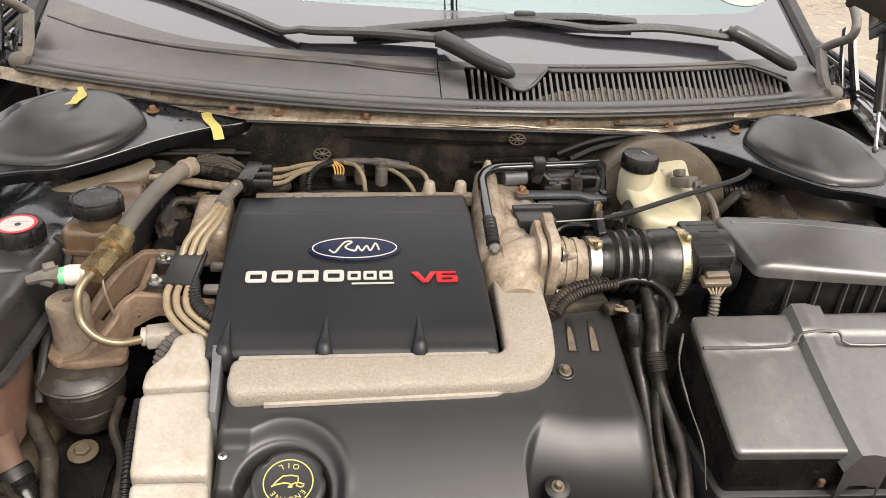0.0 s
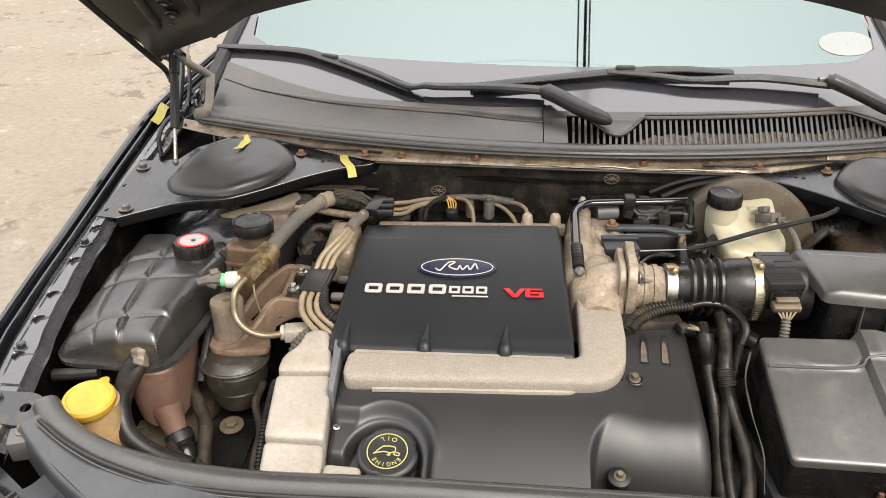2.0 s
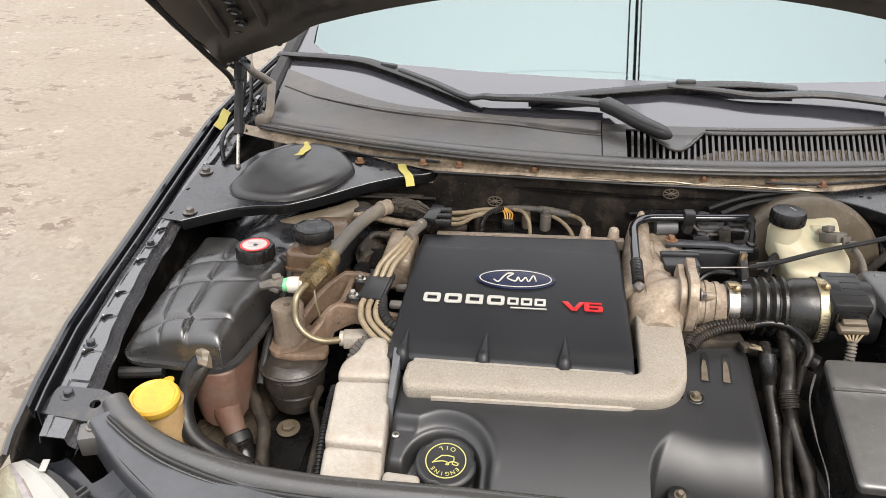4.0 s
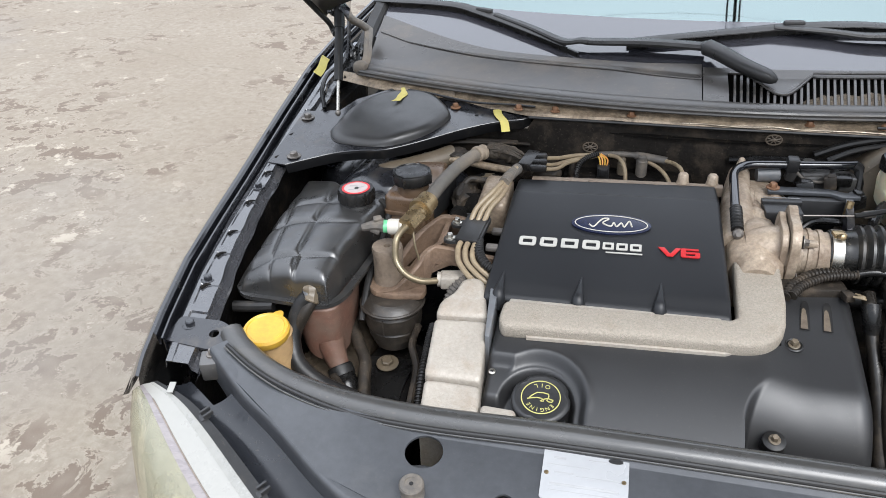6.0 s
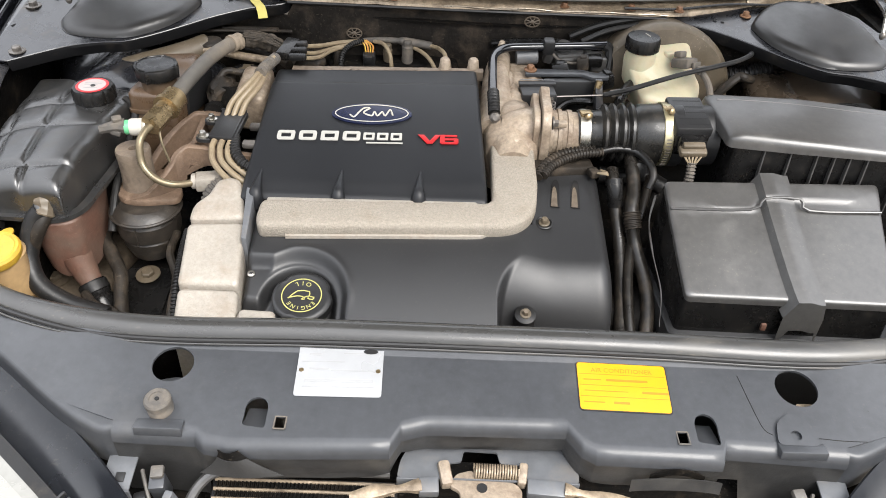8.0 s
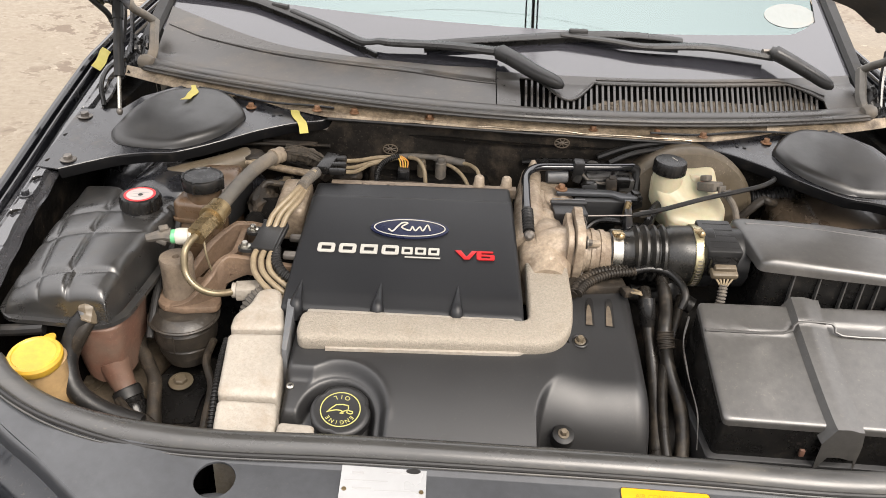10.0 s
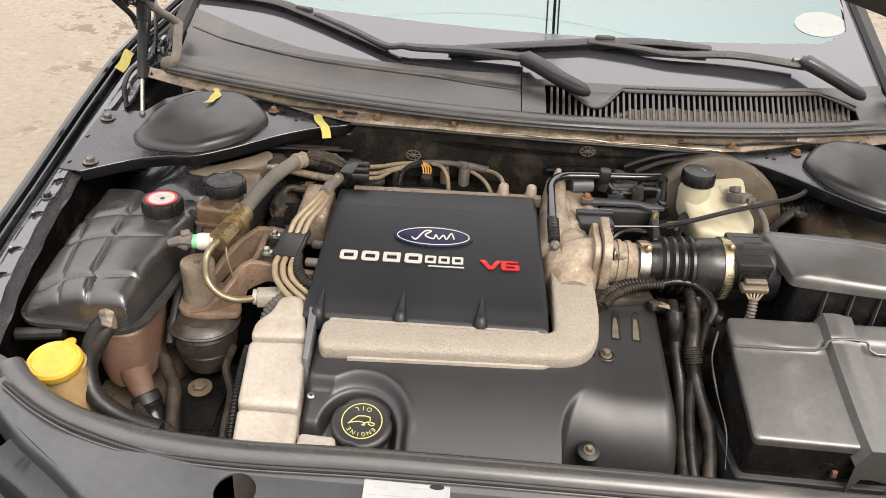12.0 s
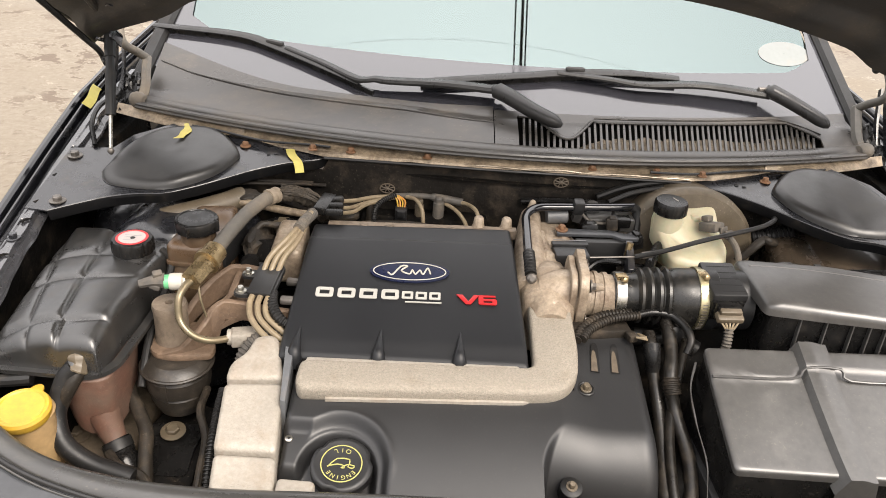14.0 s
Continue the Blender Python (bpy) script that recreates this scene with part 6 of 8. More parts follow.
part("head_cover_foot", box((0.10, 0.186, 0.51), (0.19, 0.03, 0.17), (0, 0, 0), 0.006), M_plastic, engine)
part("head_cover_front", box((-0.075, 0.185, 0.60), (0.19, 0.016, 0.17), (0, 0, 0), 0.005), M_plastic, engine)

# oil filler cap
CAP = pose(-0.2335, 0.2225, 0.716, 14, 0, 2)
filler = thing("oil_filler_cap", CAP.translation, "round black oil filler cap printed in pale yellow", "filler cap")
capb = lathe([(0.038, -0.004), (0.0400, 0.0), (0.0400, 0.013), (0.0378, 0.0160), (0.0345, 0.0172), (0.033, 0.0168)], (0, 0, 0), (0, 0, 1), 72, lambda a: 1.0 - 0.075 * max(0, math.cos(3 * a - 0.7)) ** 10)
bmesh.ops.transform(capb, matrix=CAP, verts=capb.verts)
part("cap", capb, M_plastic, filler)
stem = lathe([(0.028, -0.05), (0.030, -0.002)], (0, 0, 0), (0, 0, 1), 32)
bmesh.ops.transform(stem, matrix=CAP, verts=stem.verts)
part("neck", stem, M_rubber, filler)
top = CAP @ Matrix.Translation((0, 0, 0.0172))
part("printed_ring", flat_ring(circle(0, 0, 0.0268, 48), circle(0, 0, 0.0254, 48), top, 0.0004), M_capyel, filler)
for i, ch in enumerate("OIL"):
    a = radians(66 + 24 * i)
    words(ch, 0.0090, top @ pose(0.0195 * math.cos(a), 0.0195 * math.sin(a), 0, 0, 0, math.degrees(a) + 90), M_capyel, filler, "letter", 0.0002, 1.05)
for i, ch in enumerate("ENGINE"):
    a = radians(-38 - 20.5 * i)
    words(ch, 0.0082, top @ pose(0.0198 * math.cos(a), 0.0198 * math.sin(a), 0, 0, 0, math.degrees(a) - 90), M_capyel, filler, "letter", 0.0002, 1.0)
can = tube([(-0.0175, -0.004, 0), (-0.0165, -0.004, 0), (-0.006, 0.007, 0), (0.010, 0.006, 0), (0.010, -0.001, 0), (0.0165, -0.003, 0), (0.0145, -0.0065, 0), (0.0085, -0.0045, 0), (0.010, -0.001, 0), (0.004, -0.003, 0), (0.004, -0.006, 0), (0.0, -0.006, 0), (0.003, -0.003, 0), (-0.005, -0.001, 0), (-0.0175, -0.004, 0)], 0.0009, 6, 2)
bmesh.ops.transform(can, matrix=top, verts=can.verts)
part("oil_can_symbol", can, M_capyel, filler)


# pale cast timing case at the end of the engine
def case_z(x, y):
    return 0.690 + 0.25 * y


for ol2, up_ in (([(-0.397, 0.2205), (-0.3165, 0.2205), (-0.3265, 0.325), (-0.406, 0.320)], 0.0), ([(-0.388, 0.150), (-0.309, 0.150), (-0.315, 0.2165), (-0.3955, 0.2165)], -0.003), ([(-0.4065, 0.327), (-0.327, 0.3325), (-0.3475, 0.402), (-0.360, 0.408), (-0.380, 0.402), (-0.388, 0.372), (-0.4055, 0.352)], 0.001)):
    part("timing_case", puff(fine(rounded(ol2, 0.008, 4), 0.015), lambda x, y, k=up_: case_z(x, y) + k, 0.007, 0.50, 8, 1.03), M_alu_box, engine, "pale cast aluminium timing case", 50)
part("case_foot", puff(fine(rounded([(-0.309, 0.146), (-0.258, 0.146), (-0.262, 0.186), (-0.309, 0.188)], 0.006, 4), 0.012), lambda x, y: 0.735, 0.006, 0.50, 6, 1.02), M_alu_box, engine, "", 50)
edge_plate = prism([(-0.3235, 0.285), (-0.3165, 0.283), (-0.320, 0.372), (-0.332, 0.374)], lambda x, y: 0.66, lambda x, y: case_z(x, y) + 0.012, 0.001)
part("case_edge_plate", edge_plate, M_tab, engine)
case_side = box((-0.352, 0.29, 0.58), (0.085, 0.25, 0.20), (0, 0, 4), 0.01)
part("case_flank", case_side, M_alu_dirty, engine)

# rear bank: coil rail, plug caps and bosses behind the cover
rail_bm = box((-0.15, 0.795, 0.795), (0.24, 0.05, 0.03), (0, 0, 0), 0.01)
part("coil_rail", rail_bm, M_dark, engine)
for x, y, r, m in ((-0.124, 0.785, 0.0105, M_dusty_hose), (-0.160, 0.785, 0.0085, M_psbody), (-0.250, 0.770, 0.0075, M_grub)):
    hi = 0.850 if r > 0.01 else 0.842 if r > 0.008 else 0.832
    part("plug_cap", lathe([(r * 0.8, 0.74), (r * 0.8, 0.795), (r * 1.08, 0.797), (r * 1.08, 0.803), (r, 0.806), (r, hi - 0.012), (r * 0.82, hi - 0.010), (r * 0.82, hi - 0.003), (r * 0.6, hi), (r * 0.3, hi)], (x, y, 0), (0, 0, 1), 18), m, engine)
part("rear_head", box((-0.15, 0.715, 0.765), (0.38, 0.10, 0.06), (6, 0, 0), 0.012, segments=3), M_dark, engine)
for x, y in ((-0.055, 0.675), (-0.007, 0.677)):
    part("cover_boss", lathe([(0.017, 0.80), (0.013, 0.845), (0.0095, 0.855), (0.0085, 0.866), (0.0060, 0.869), (0.003, 0.8695)], (x, y, 0), (0, 0, 1), 16), M_alu_dirty, engine)
# same casting as the plenum, in a darker colour for the shade behind the cover
rear_edge = skin(lambda x, v: (x, 0.6605 + [0.0, 0.0, 0.004, 0.013, 0.016][v], cover_top(max(-0.33, x), 0.650) + [-0.02, -0.0045, -0.0030, -0.0035, -0.03][v] + 0.0008 * noise.noise((x * 60, v, 2))), spread(-0.312, 0.010, 60), [0, 1, 2, 3, 4], 0.0)
part("rear_edge", rear_edge, M_post, engine, "dusty cast edge behind the cover, toned darker for shade")
part("grey_plug", many(box((-0.193, 0.775, 0.812), (0.022, 0.018, 0.030), (8, 0, 0), 0.002), box((-0.193, 0.764, 0.818), (0.013, 0.006, 0.014), (8, 0, 0), 0.001)), M_plastic, engine)
for k in range(4):
    part("wire", tube([(-0.199 + 0.004 * k, 0.777, 0.826), (-0.202 + 0.005 * k, 0.782, 0.838), (-0.209 + 0.003 * k, 0.786, 0.846)], 0.0015, 6, 4), M_orange if k % 2 else M_yellow, engine)
part("plug_conduit", tube([(-0.205, 0.786, 0.846), (-0.225, 0.772, 0.842), (-0.238, 0.756, 0.833), (-0.241, 0.745, 0.817), (-0.240, 0.74, 0.80)], 0.0046, 10, 8, ribs=(0.004, 0.0014)), M_rubber, engine)


def rosette(x, y, z):
    """Round fan clip that pins the insulation to the bulkhead."""
    clip_thing = thing("insulation_clip", (x, y, z), "round dusty fan clip pinned into the bulkhead insulation", "clip", "insulation clips")
    part("ring", tube([(x + 0.0135 * math.cos(a), y, z + 0.0095 * math.sin(a)) for a in [2 * math.pi * k / 24 for k in range(25)]], 0.0012, 6, 1), M_leg, clip_thing)
    for k in range(8):
        a = 2 * math.pi * (k + 0.5) / 8
        part("spoke", tube([(x + 0.003 * math.cos(a), y - 0.001, z + 0.002 * math.sin(a)), (x + 0.013 * math.cos(a), y, z + 0.009 * math.sin(a))], 0.0010, 6, 1), M_leg, clip_thing)
    part("hub", lathe([(0.0034, 0), (0.003, 0.003), (0.001, 0.004)], (x, y + 0.001, z), (0, -1, 0.2), 12), M_leg, clip_thing)


rosette(-0.2215, 0.7985, 0.853)
rosette(0.099, 0.7985, 0.889)

leads = thing("ignition_leads", (-0.35, 0.55, 0.83), "dusty beige ignition leads clipped in a bundle", "ignition leads")
for k in range(3):
    d = 0.011 * k
    part("lead", tube([(-0.338 - 0.001 * k, 0.650 + 0.012 * k * 0, 0.868), (-0.362 + 0.006 * k, 0.585, 0.858 - 0.004 * k), (-0.388 + d, 0.552, 0.836), (-0.396 + d, 0.53, 0.818)], 0.0046, 10, 7), M_wire, leads)
    part("lead", tube([(-0.400 + d * 1.1, 0.474, 0.812), (-0.401 + d * 1.1, 0.455, 0.806), (-0.392 + d, 0.430 + 0.004 * k, 0.796), (-0.362 + d * 0.8, 0.404 + 0.01 * k, 0.782), (-0.335, 0.400 + 0.012 * k, 0.772)], 0.0046, 10, 7), M_wire, leads)
for run in (((-0.308, 0.703, 0.865), (-0.275, 0.745, 0.850), (-0.247, 0.775, 0.844), (-0.205, 0.790, 0.843)),
            ((-0.307, 0.690, 0.861), (-0.284, 0.730, 0.842), (-0.254, 0.765, 0.838), (-0.205, 0.788, 0.841)),
            ((-0.305, 0.675, 0.857), (-0.277, 0.720, 0.839), (-0.256, 0.760, 0.836), (-0.215, 0.785, 0.839)),
            ((-0.185, 0.787, 0.844), (-0.167, 0.775, 0.845), (-0.155, 0.760, 0.834), (-0.151, 0.750, 0.815), (-0.150, 0.745, 0.79)),
            ((-0.112, 0.787, 0.835), (-0.095, 0.775, 0.831), (-0.081, 0.755, 0.826), (-0.072, 0.740, 0.816), (-0.068, 0.73, 0.80)),
            ((-0.085, 0.788, 0.840), (-0.069, 0.772, 0.843), (-0.057, 0.742, 0.847), (-0.051, 0.715, 0.841))):
    part("lead", tube(list(run), 0.0037, 10, 7), M_wire, leads)
part("lead_rail", tube([(-0.218, 0.790, 0.841), (-0.183, 0.791, 0.845), (-0.151, 0.791, 0.846), (-0.118, 0.790, 0.844), (-0.080, 0.789, 0.839)], lambda t: 0.0052 + 0.0022 * (t > 0.62), 12, 6), M_dusty_hose, leads)
part("plug_boot", lathe([(0.0085, -0.02), (0.008, 0.0), (0.006, 0.010), (0.0045, 0.016)], (-0.050, 0.708, 0.832), (0, 0.2, 1), 14), M_psbody, leads)
part("lead_boot", tube([(-0.352, 0.60, 0.862), (-0.346, 0.625, 0.864), (-0.338, 0.66, 0.862)], 0.009, 10, 5, ribs=(0.006, 0.0015)), M_dusty_hose, leads)
part("lead_conduit", tube([(-0.372, 0.484, 0.811), (-0.366, 0.455, 0.806), (-0.352, 0.435, 0.798), (-0.335, 0.43, 0.79)], 0.0075, 10, 6, ribs=(0.0055, 0.002)), M_rubber, leads)
part("rear_clip", many(box((-0.322, 0.690, 0.866), (0.024, 0.055, 0.014), (6, 0, -12), 0.003), box((-0.306, 0.705, 0.868), (0.030, 0.014, 0.012), (0, 0, 15), 0.004), box((-0.304, 0.685, 0.866), (0.030, 0.012, 0.012), (0, 0, 10), 0.004), box((-0.302, 0.664, 0.864), (0.030, 0.012, 0.012), (0, 0, 5), 0.004)), M_hose, leads, "black plastic lead clip")

clip = thing("lead_clip", (-0.385, 0.508, 0.80), "square black plastic clip over the ignition leads", "clip")
part("lid", box((-0.388, 0.508, 0.8185), (0.037, 0.076, 0.006), (4, 0, -4), 0.0015), M_plastic, clip)
part("rim", many(box((-0.3675, 0.508, 0.816), (0.004, 0.07, 0.008), (4, 0, -4), 0.001), box((-0.386, 0.5465, 0.822), (0.040, 0.004, 0.006), (4, 0, -4), 0.001)), M_plastic, clip)
for y in (0.535, 0.482):
    part("ear", plate(rounded(oblong(-0.417, y, 0.026, 0.022), 0.009, 5), [], lambda x, yy: 0.812, 0.005), M_plastic, clip)
    part("screw", hex_bolt((-0.420, y, 0.812), 0.0052), M_steel, clip)
    part("stud", box((-0.346, y - 0.008, 0.806), (0.026, 0.014, 0.010), (0, 0, 0), 0.003), M_bolt, clip)

# hoses and loom over the far end of the head cover
conduit = thing("corrugated_conduit", (0.20, 0.47, 0.79), "black corrugated wiring conduit across the engine", "conduit")
part("sleeve", tube([(0.098, 0.430, 0.800), (0.115, 0.452, 0.806), (0.150, 0.472, 0.812), (0.192, 0.482, 0.814)], 0.0064, 12, 8, ribs=(0.005, 0.0016)), M_grub, conduit)
part("sleeve", tube([(0.090, 0.432, 0.796), (0.104, 0.458, 0.804), (0.135, 0.480, 0.811), (0.180, 0.490, 0.812)], 0.0064, 12, 8, ribs=(0.006, 0.0022)), M_grub, conduit)
part("hose", tube([(0.185, 0.482, 0.814), (0.215, 0.492, 0.815), (0.245, 0.490, 0.812), (0.262, 0.472, 0.806), (0.268, 0.452, 0.795), (0.262, 0.440, 0.778)], 0.0062, 12, 8), M_hose, conduit)
part("plug", many(box((0.176, 0.450, 0.796), (0.015, 0.018, 0.012), (0, 0, 20), 0.003), box((0.128, 0.468, 0.790), (0.10, 0.03, 0.02), (0, 0, 8), 0.005)), M_grub, conduit)
for k in range(3):
    part("wire", tube([(0.180, 0.440, 0.802), (0.192, 0.436 - 0.003 * k, 0.806), (0.195, 0.448 - 0.004 * k, 0.800), (0.188, 0.46, 0.795)], 0.0014, 6, 5), M_wire, conduit)

pcv = thing("breather_pipe", (0.10, 0.70, 0.85), "glossy black breather pipe hooked over the plenum", "pipe")
part("pipe", tube([(0.024, 0.545, 0.846), (0.023, 0.575, 0.856), (0.024, 0.640, 0.866), (0.028, 0.690, 0.871), (0.048, 0.718, 0.872), (0.085, 0.727, 0.872), (0.130, 0.733, 0.872), (0.190, 0.742, 0.872), (0.228, 0.755, 0.870)], 0.0075, 12, 8), M_paint, pcv)
part("end_sleeve", tube([(0.025, 0.538, 0.842), (0.024, 0.560, 0.852), (0.0235, 0.580, 0.857)], 0.0092, 12, 5, ribs=(0.006, 0.0015)), M_rubber, pcv)
part("end_cap", lathe([(0.006, -0.006), (0.009, 0.0), (0.008, 0.006), (0.004, 0.009)], (0.026, 0.533, 0.838), (0, -0.8, 0.3), 14), M_bolt, pcv)
part("bracket", box((0.124, 0.731, 0.874), (0.020, 0.020, 0.026), (10, 0, 5), 0.004), M_plastic, pcv)
part("pipe_elbow", tube([(0.226, 0.754, 0.870), (0.236, 0.752, 0.862), (0.236, 0.742, 0.84), (0.234, 0.73, 0.81)], 0.009, 10, 6), M_rubber, pcv)
part("pipe_run", tube([(0.17, 0.80, 0.865), (0.22, 0.806, 0.885), (0.28, 0.81, 0.898), (0.33, 0.812, 0.90)], 0.006, 8, 6), M_rubber, pcv)
part("pipe_run", tube([(0.19, 0.785, 0.862), (0.235, 0.795, 0.880), (0.29, 0.80, 0.893)], 0.005, 8, 6), M_rubber, pcv)

valve = thing("throttle_linkage", (0.15, 0.68, 0.80), "dark throttle linkage brackets and idle valve", "throttle linkage")
part("lever_plate", prism(rounded([(0.082, 0.672), (0.180, 0.680), (0.196, 0.668), (0.226, 0.672), (0.226, 0.684), (0.198, 0.690), (0.182, 0.698), (0.084, 0.694)], 0.004, 3), 0.842, 0.848, 0.001), M_panel, valve)
put_bolt(valve, (0.092, 0.688, 0.848), 0.0065, mat=M_rustbolt)
part("black_box", many(box((0.100, 0.622, 0.832), (0.058, 0.040, 0.026), (0, 0, 5), 0.003), box((0.100, 0.640, 0.846), (0.062, 0.012, 0.006), (0, 0, 5), 0.001)), M_plastic, valve)
part("idle_valve", many(box((0.175, 0.755, 0.838), (0.07, 0.05, 0.034), (0, 0, 10), 0.006), lathe([(0.012, 0.84), (0.012, 0.868), (0.009, 0.872)], (0.155, 0.758, 0), (0, 0, 1), 16), box((0.215, 0.745, 0.842), (0.028, 0.036, 0.028), (0, 0, 6), 0.004), box((0.13, 0.752, 0.85), (0.016, 0.02, 0.03), (0, 15, 0), 0.003)), M_box, valve)
part("valve_motor", lathe([(0.013, 0), (0.013, 0.036), (0.010, 0.038)], (0.070, 0.732, 0.850), (1, 0.1, 0.05), 18), M_tab, valve)
part("back_plate", prism(rounded([(0.115, 0.656), (0.215, 0.666), (0.215, 0.680), (0.115, 0.672)], 0.003), 0.78, 0.842, 0.001), M_plastic, valve)
part("valve_lead", tube([(0.128, 0.742, 0.866), (0.134, 0.728, 0.860), (0.146, 0.722, 0.852), (0.168, 0.722, 0.848), (0.190, 0.726, 0.850)], 0.0026, 8, 5), M_dusty_hose, valve)
part("valve_plug", many(box((0.205, 0.728, 0.852), (0.030, 0.020, 0.018), (8, 0, 4), 0.003), box((0.190, 0.729, 0.855), (0.006, 0.022, 0.020), (8, 0, 4), 0.001)), M_hose, valve)
# thin grey line drawn for the light on the plate's top edge
part("lit_edge", tube([(0.072, 0.6455, 0.8495), (0.100, 0.6470, 0.8497), (0.129, 0.6490, 0.8495)], 0.0008, 6, 2), M_tab, valve)
for bx, by, bz in ((0.112, 0.6195, 0.838), (0.168, 0.6655, 0.826), (0.192, 0.6680, 0.826), (0.186, 0.6670, 0.802)):
    part("rivet", lathe([(0.003, 0), (0.0026, 0.002), (0.001, 0.0028)], (bx, by, bz), (0.05, -1, 0.1), 10), M_tab, valve)
part("orange_tab", tube([(0.203, 0.646, 0.825), (0.203, 0.645, 0.838), (0.205, 0.648, 0.852)], 0.0060, 8, 4), M_zinc, valve)
part("cable_wire", tube([(0.118, 0.610, 0.838), (0.16, 0.617, 0.838), (0.210, 0.625, 0.838)], 0.0014, 6, 4), M_bolt, valve)
part("cable_bracket", prism([(0.196, 0.600), (0.208, 0.602), (0.212, 0.66), (0.200, 0.66)], 0.79, lambda x, y: 0.842 + (y - 0.64) * 0.4, 0.001), M_paint_bay, valve)
part("return_spring", tube([(0.122 + 0.006 * math.cos(k * 0.8), 0.598 + 0.006 * math.sin(k * 0.8), 0.80 + 0.0007 * k) for k in range(50)], 0.0013, 6, 2), M_bolt, valve)
cable = thing("throttle_cable", (0.35, 0.67, 0.84), "thin black throttle cable crossing the bay", "cable")
part("sheath", tube([(0.210, 0.625, 0.838), (0.255, 0.628, 0.850), (0.33, 0.640, 0.872), (0.40, 0.668, 0.878), (0.445, 0.695, 0.878), (0.474, 0.722, 0.878), (0.486, 0.755, 0.868), (0.488, 0.79, 0.86)], 0.0042, 10, 8), M_rubber, cable)
part("ferrule", tube([(0.222, 0.629, 0.839), (0.240, 0.634, 0.840)], 0.0062, 10, 2), M_dusty_hose, cable)


# ---- intake side ----
AX = Vector((0, 0.535, 0.814))
hose = thing("intake_hose", (0.23, 0.535, 0.76), "black bellows intake hose held by steel clamps", "intake hose")
prof = [(0.0335, 0.156), (0.0345, 0.158), (0.0345, 0.182), (0.036, 0.190)]
x = 0.192
for k in range(4):
    prof += [(0.037 + 0.0015 * k, x), (0.0445 + 0.0012 * k, x + 0.004), (0.0445 + 0.0012 * k, x + 0.008), (0.0375 + 0.0018 * k, x + 0.012)]
    x += 0.0135
prof += [(0.0465, 0.252), (0.0475, 0.275), (0.0485, 0.304), (0.047, 0.306)]
part("bellows", lathe([(r, h) for r, h in prof], AX, (1, 0, 0.02), 44), M_bellows, hose)
for x, r, w in ((0.158, 0.0362, 0.017), (0.284, 0.0502, 0.015)):
    cl = part("clamp", lathe([(r - 0.001, 0), (r, 0.0008), (r + 0.0004, w * 0.5), (r, w - 0.0008), (r - 0.001, w)], AX + Vector((x, 0, 0.02 * x)), (1, 0, 0.02), 44), M_steel if x < 0.2 else M_band, hose, "bright steel band clamp" if x < 0.2 else "yellowish zinc band clamp")
    part("clamp_screw", many(box((x + w * 0.5, 0.530, 0.814 + r + 0.003), (w * 1.1, 0.016, 0.006), (0, 0, 10), 0.002), lathe([(0.0045, 0), (0.0045, 0.008), (0.003, 0.009)], (x + w * 0.5, 0.520, 0.814 + r + 0.004), (0.3, -1, 0.4), 12)), M_zinc, cl)
    for k in range(11 if x > 0.2 else 0):
        a = radians(-40 + 6 * k)
        part("clamp_slot", box((x + w * 0.5, 0.535 - (r + 0.0004) * math.cos(a), 0.814 + 0.02 * x + (r + 0.0004) * math.sin(a)), (w * 0.5, 0.0012, 0.0018), (-math.degrees(a), 0, 0), 0.0), M_bolt, cl)
part("spigot", lathe([(0.013, -0.01), (0.013, 0.02), (0.010, 0.022)], (0.250, 0.495, 0.782), (0.1, -0.8, 0.2), 18), M_rubber, hose)

maf = thing("airflow_sensor", (0.325, 0.53, 0.77), "black airflow sensor with a lined cap and tan plug", "airflow sensor")
part("duct", lathe([(0.0475, 0.300), (0.050, 0.304), (0.050, 0.316), (0.0475, 0.318), (0.0475, 0.370)], AX, (1, 0, 0.02), 40), M_plastic, maf)
mz = pose(0.3225, 0.524, 0.858, 10, 0, 4)
mbx = box((0, 0, 0), (0.056, 0.080, 0.018), (0, 0, 0), 0.004)
bmesh.ops.transform(mbx, matrix=mz, verts=mbx.verts)
mcap = part("cap", mbx, M_plastic, maf)
for k in range(5):
    rb = box((0.002, -0.030 + 0.0145 * k, 0.0090), (0.044, 0.0010, 0.0006), (0, 0, 0), 0.0)
    bmesh.ops.transform(rb, matrix=mz, verts=rb.verts)
    part("moulded_line", rb, M_rubber, mcap)
part("body", many(box((0.322, 0.512, 0.835), (0.050, 0.060, 0.036), (8, 0, 4), 0.004), box((0.322, 0.478, 0.836), (0.040, 0.018, 0.026), (8, 0, 4), 0.003)), M_hose, maf)
part("connector", many(box((0.322, 0.465, 0.832), (0.042, 0.018, 0.012), (20, 0, 4), 0.004), box((0.322, 0.468, 0.842), (0.034, 0.014, 0.008), (20, 0, 4), 0.002)), M_psbody, maf, "tan plug with wires")
for k in range(5):
    part("wire", tube([(0.308 + 0.007 * k, 0.460, 0.828), (0.313 + 0.0045 * k, 0.456, 0.822), (0.320 + 0.001 * k, 0.452, 0.812)], 0.0016, 6, 4), M_wire, maf)
part("conduit", tube([(0.322, 0.455, 0.818), (0.321, 0.447, 0.800), (0.319, 0.442, 0.775), (0.318, 0.44, 0.74)], 0.0065, 10, 7, ribs=(0.005, 0.002)), M_dusty_hose, maf)

airbox = thing("air_filter_box", (0.52, 0.50, 0.55), "long black air filter box with a ribbed base", "air filter box")


def lid_z(x, y):
    return 0.872 - 0.05 * (y < 0) + 0.004 * math.sin((y - 0.44) * 20) - 0.10 * max(0, 0.455 - y) - 0.020 * max(0, x - 0.5)


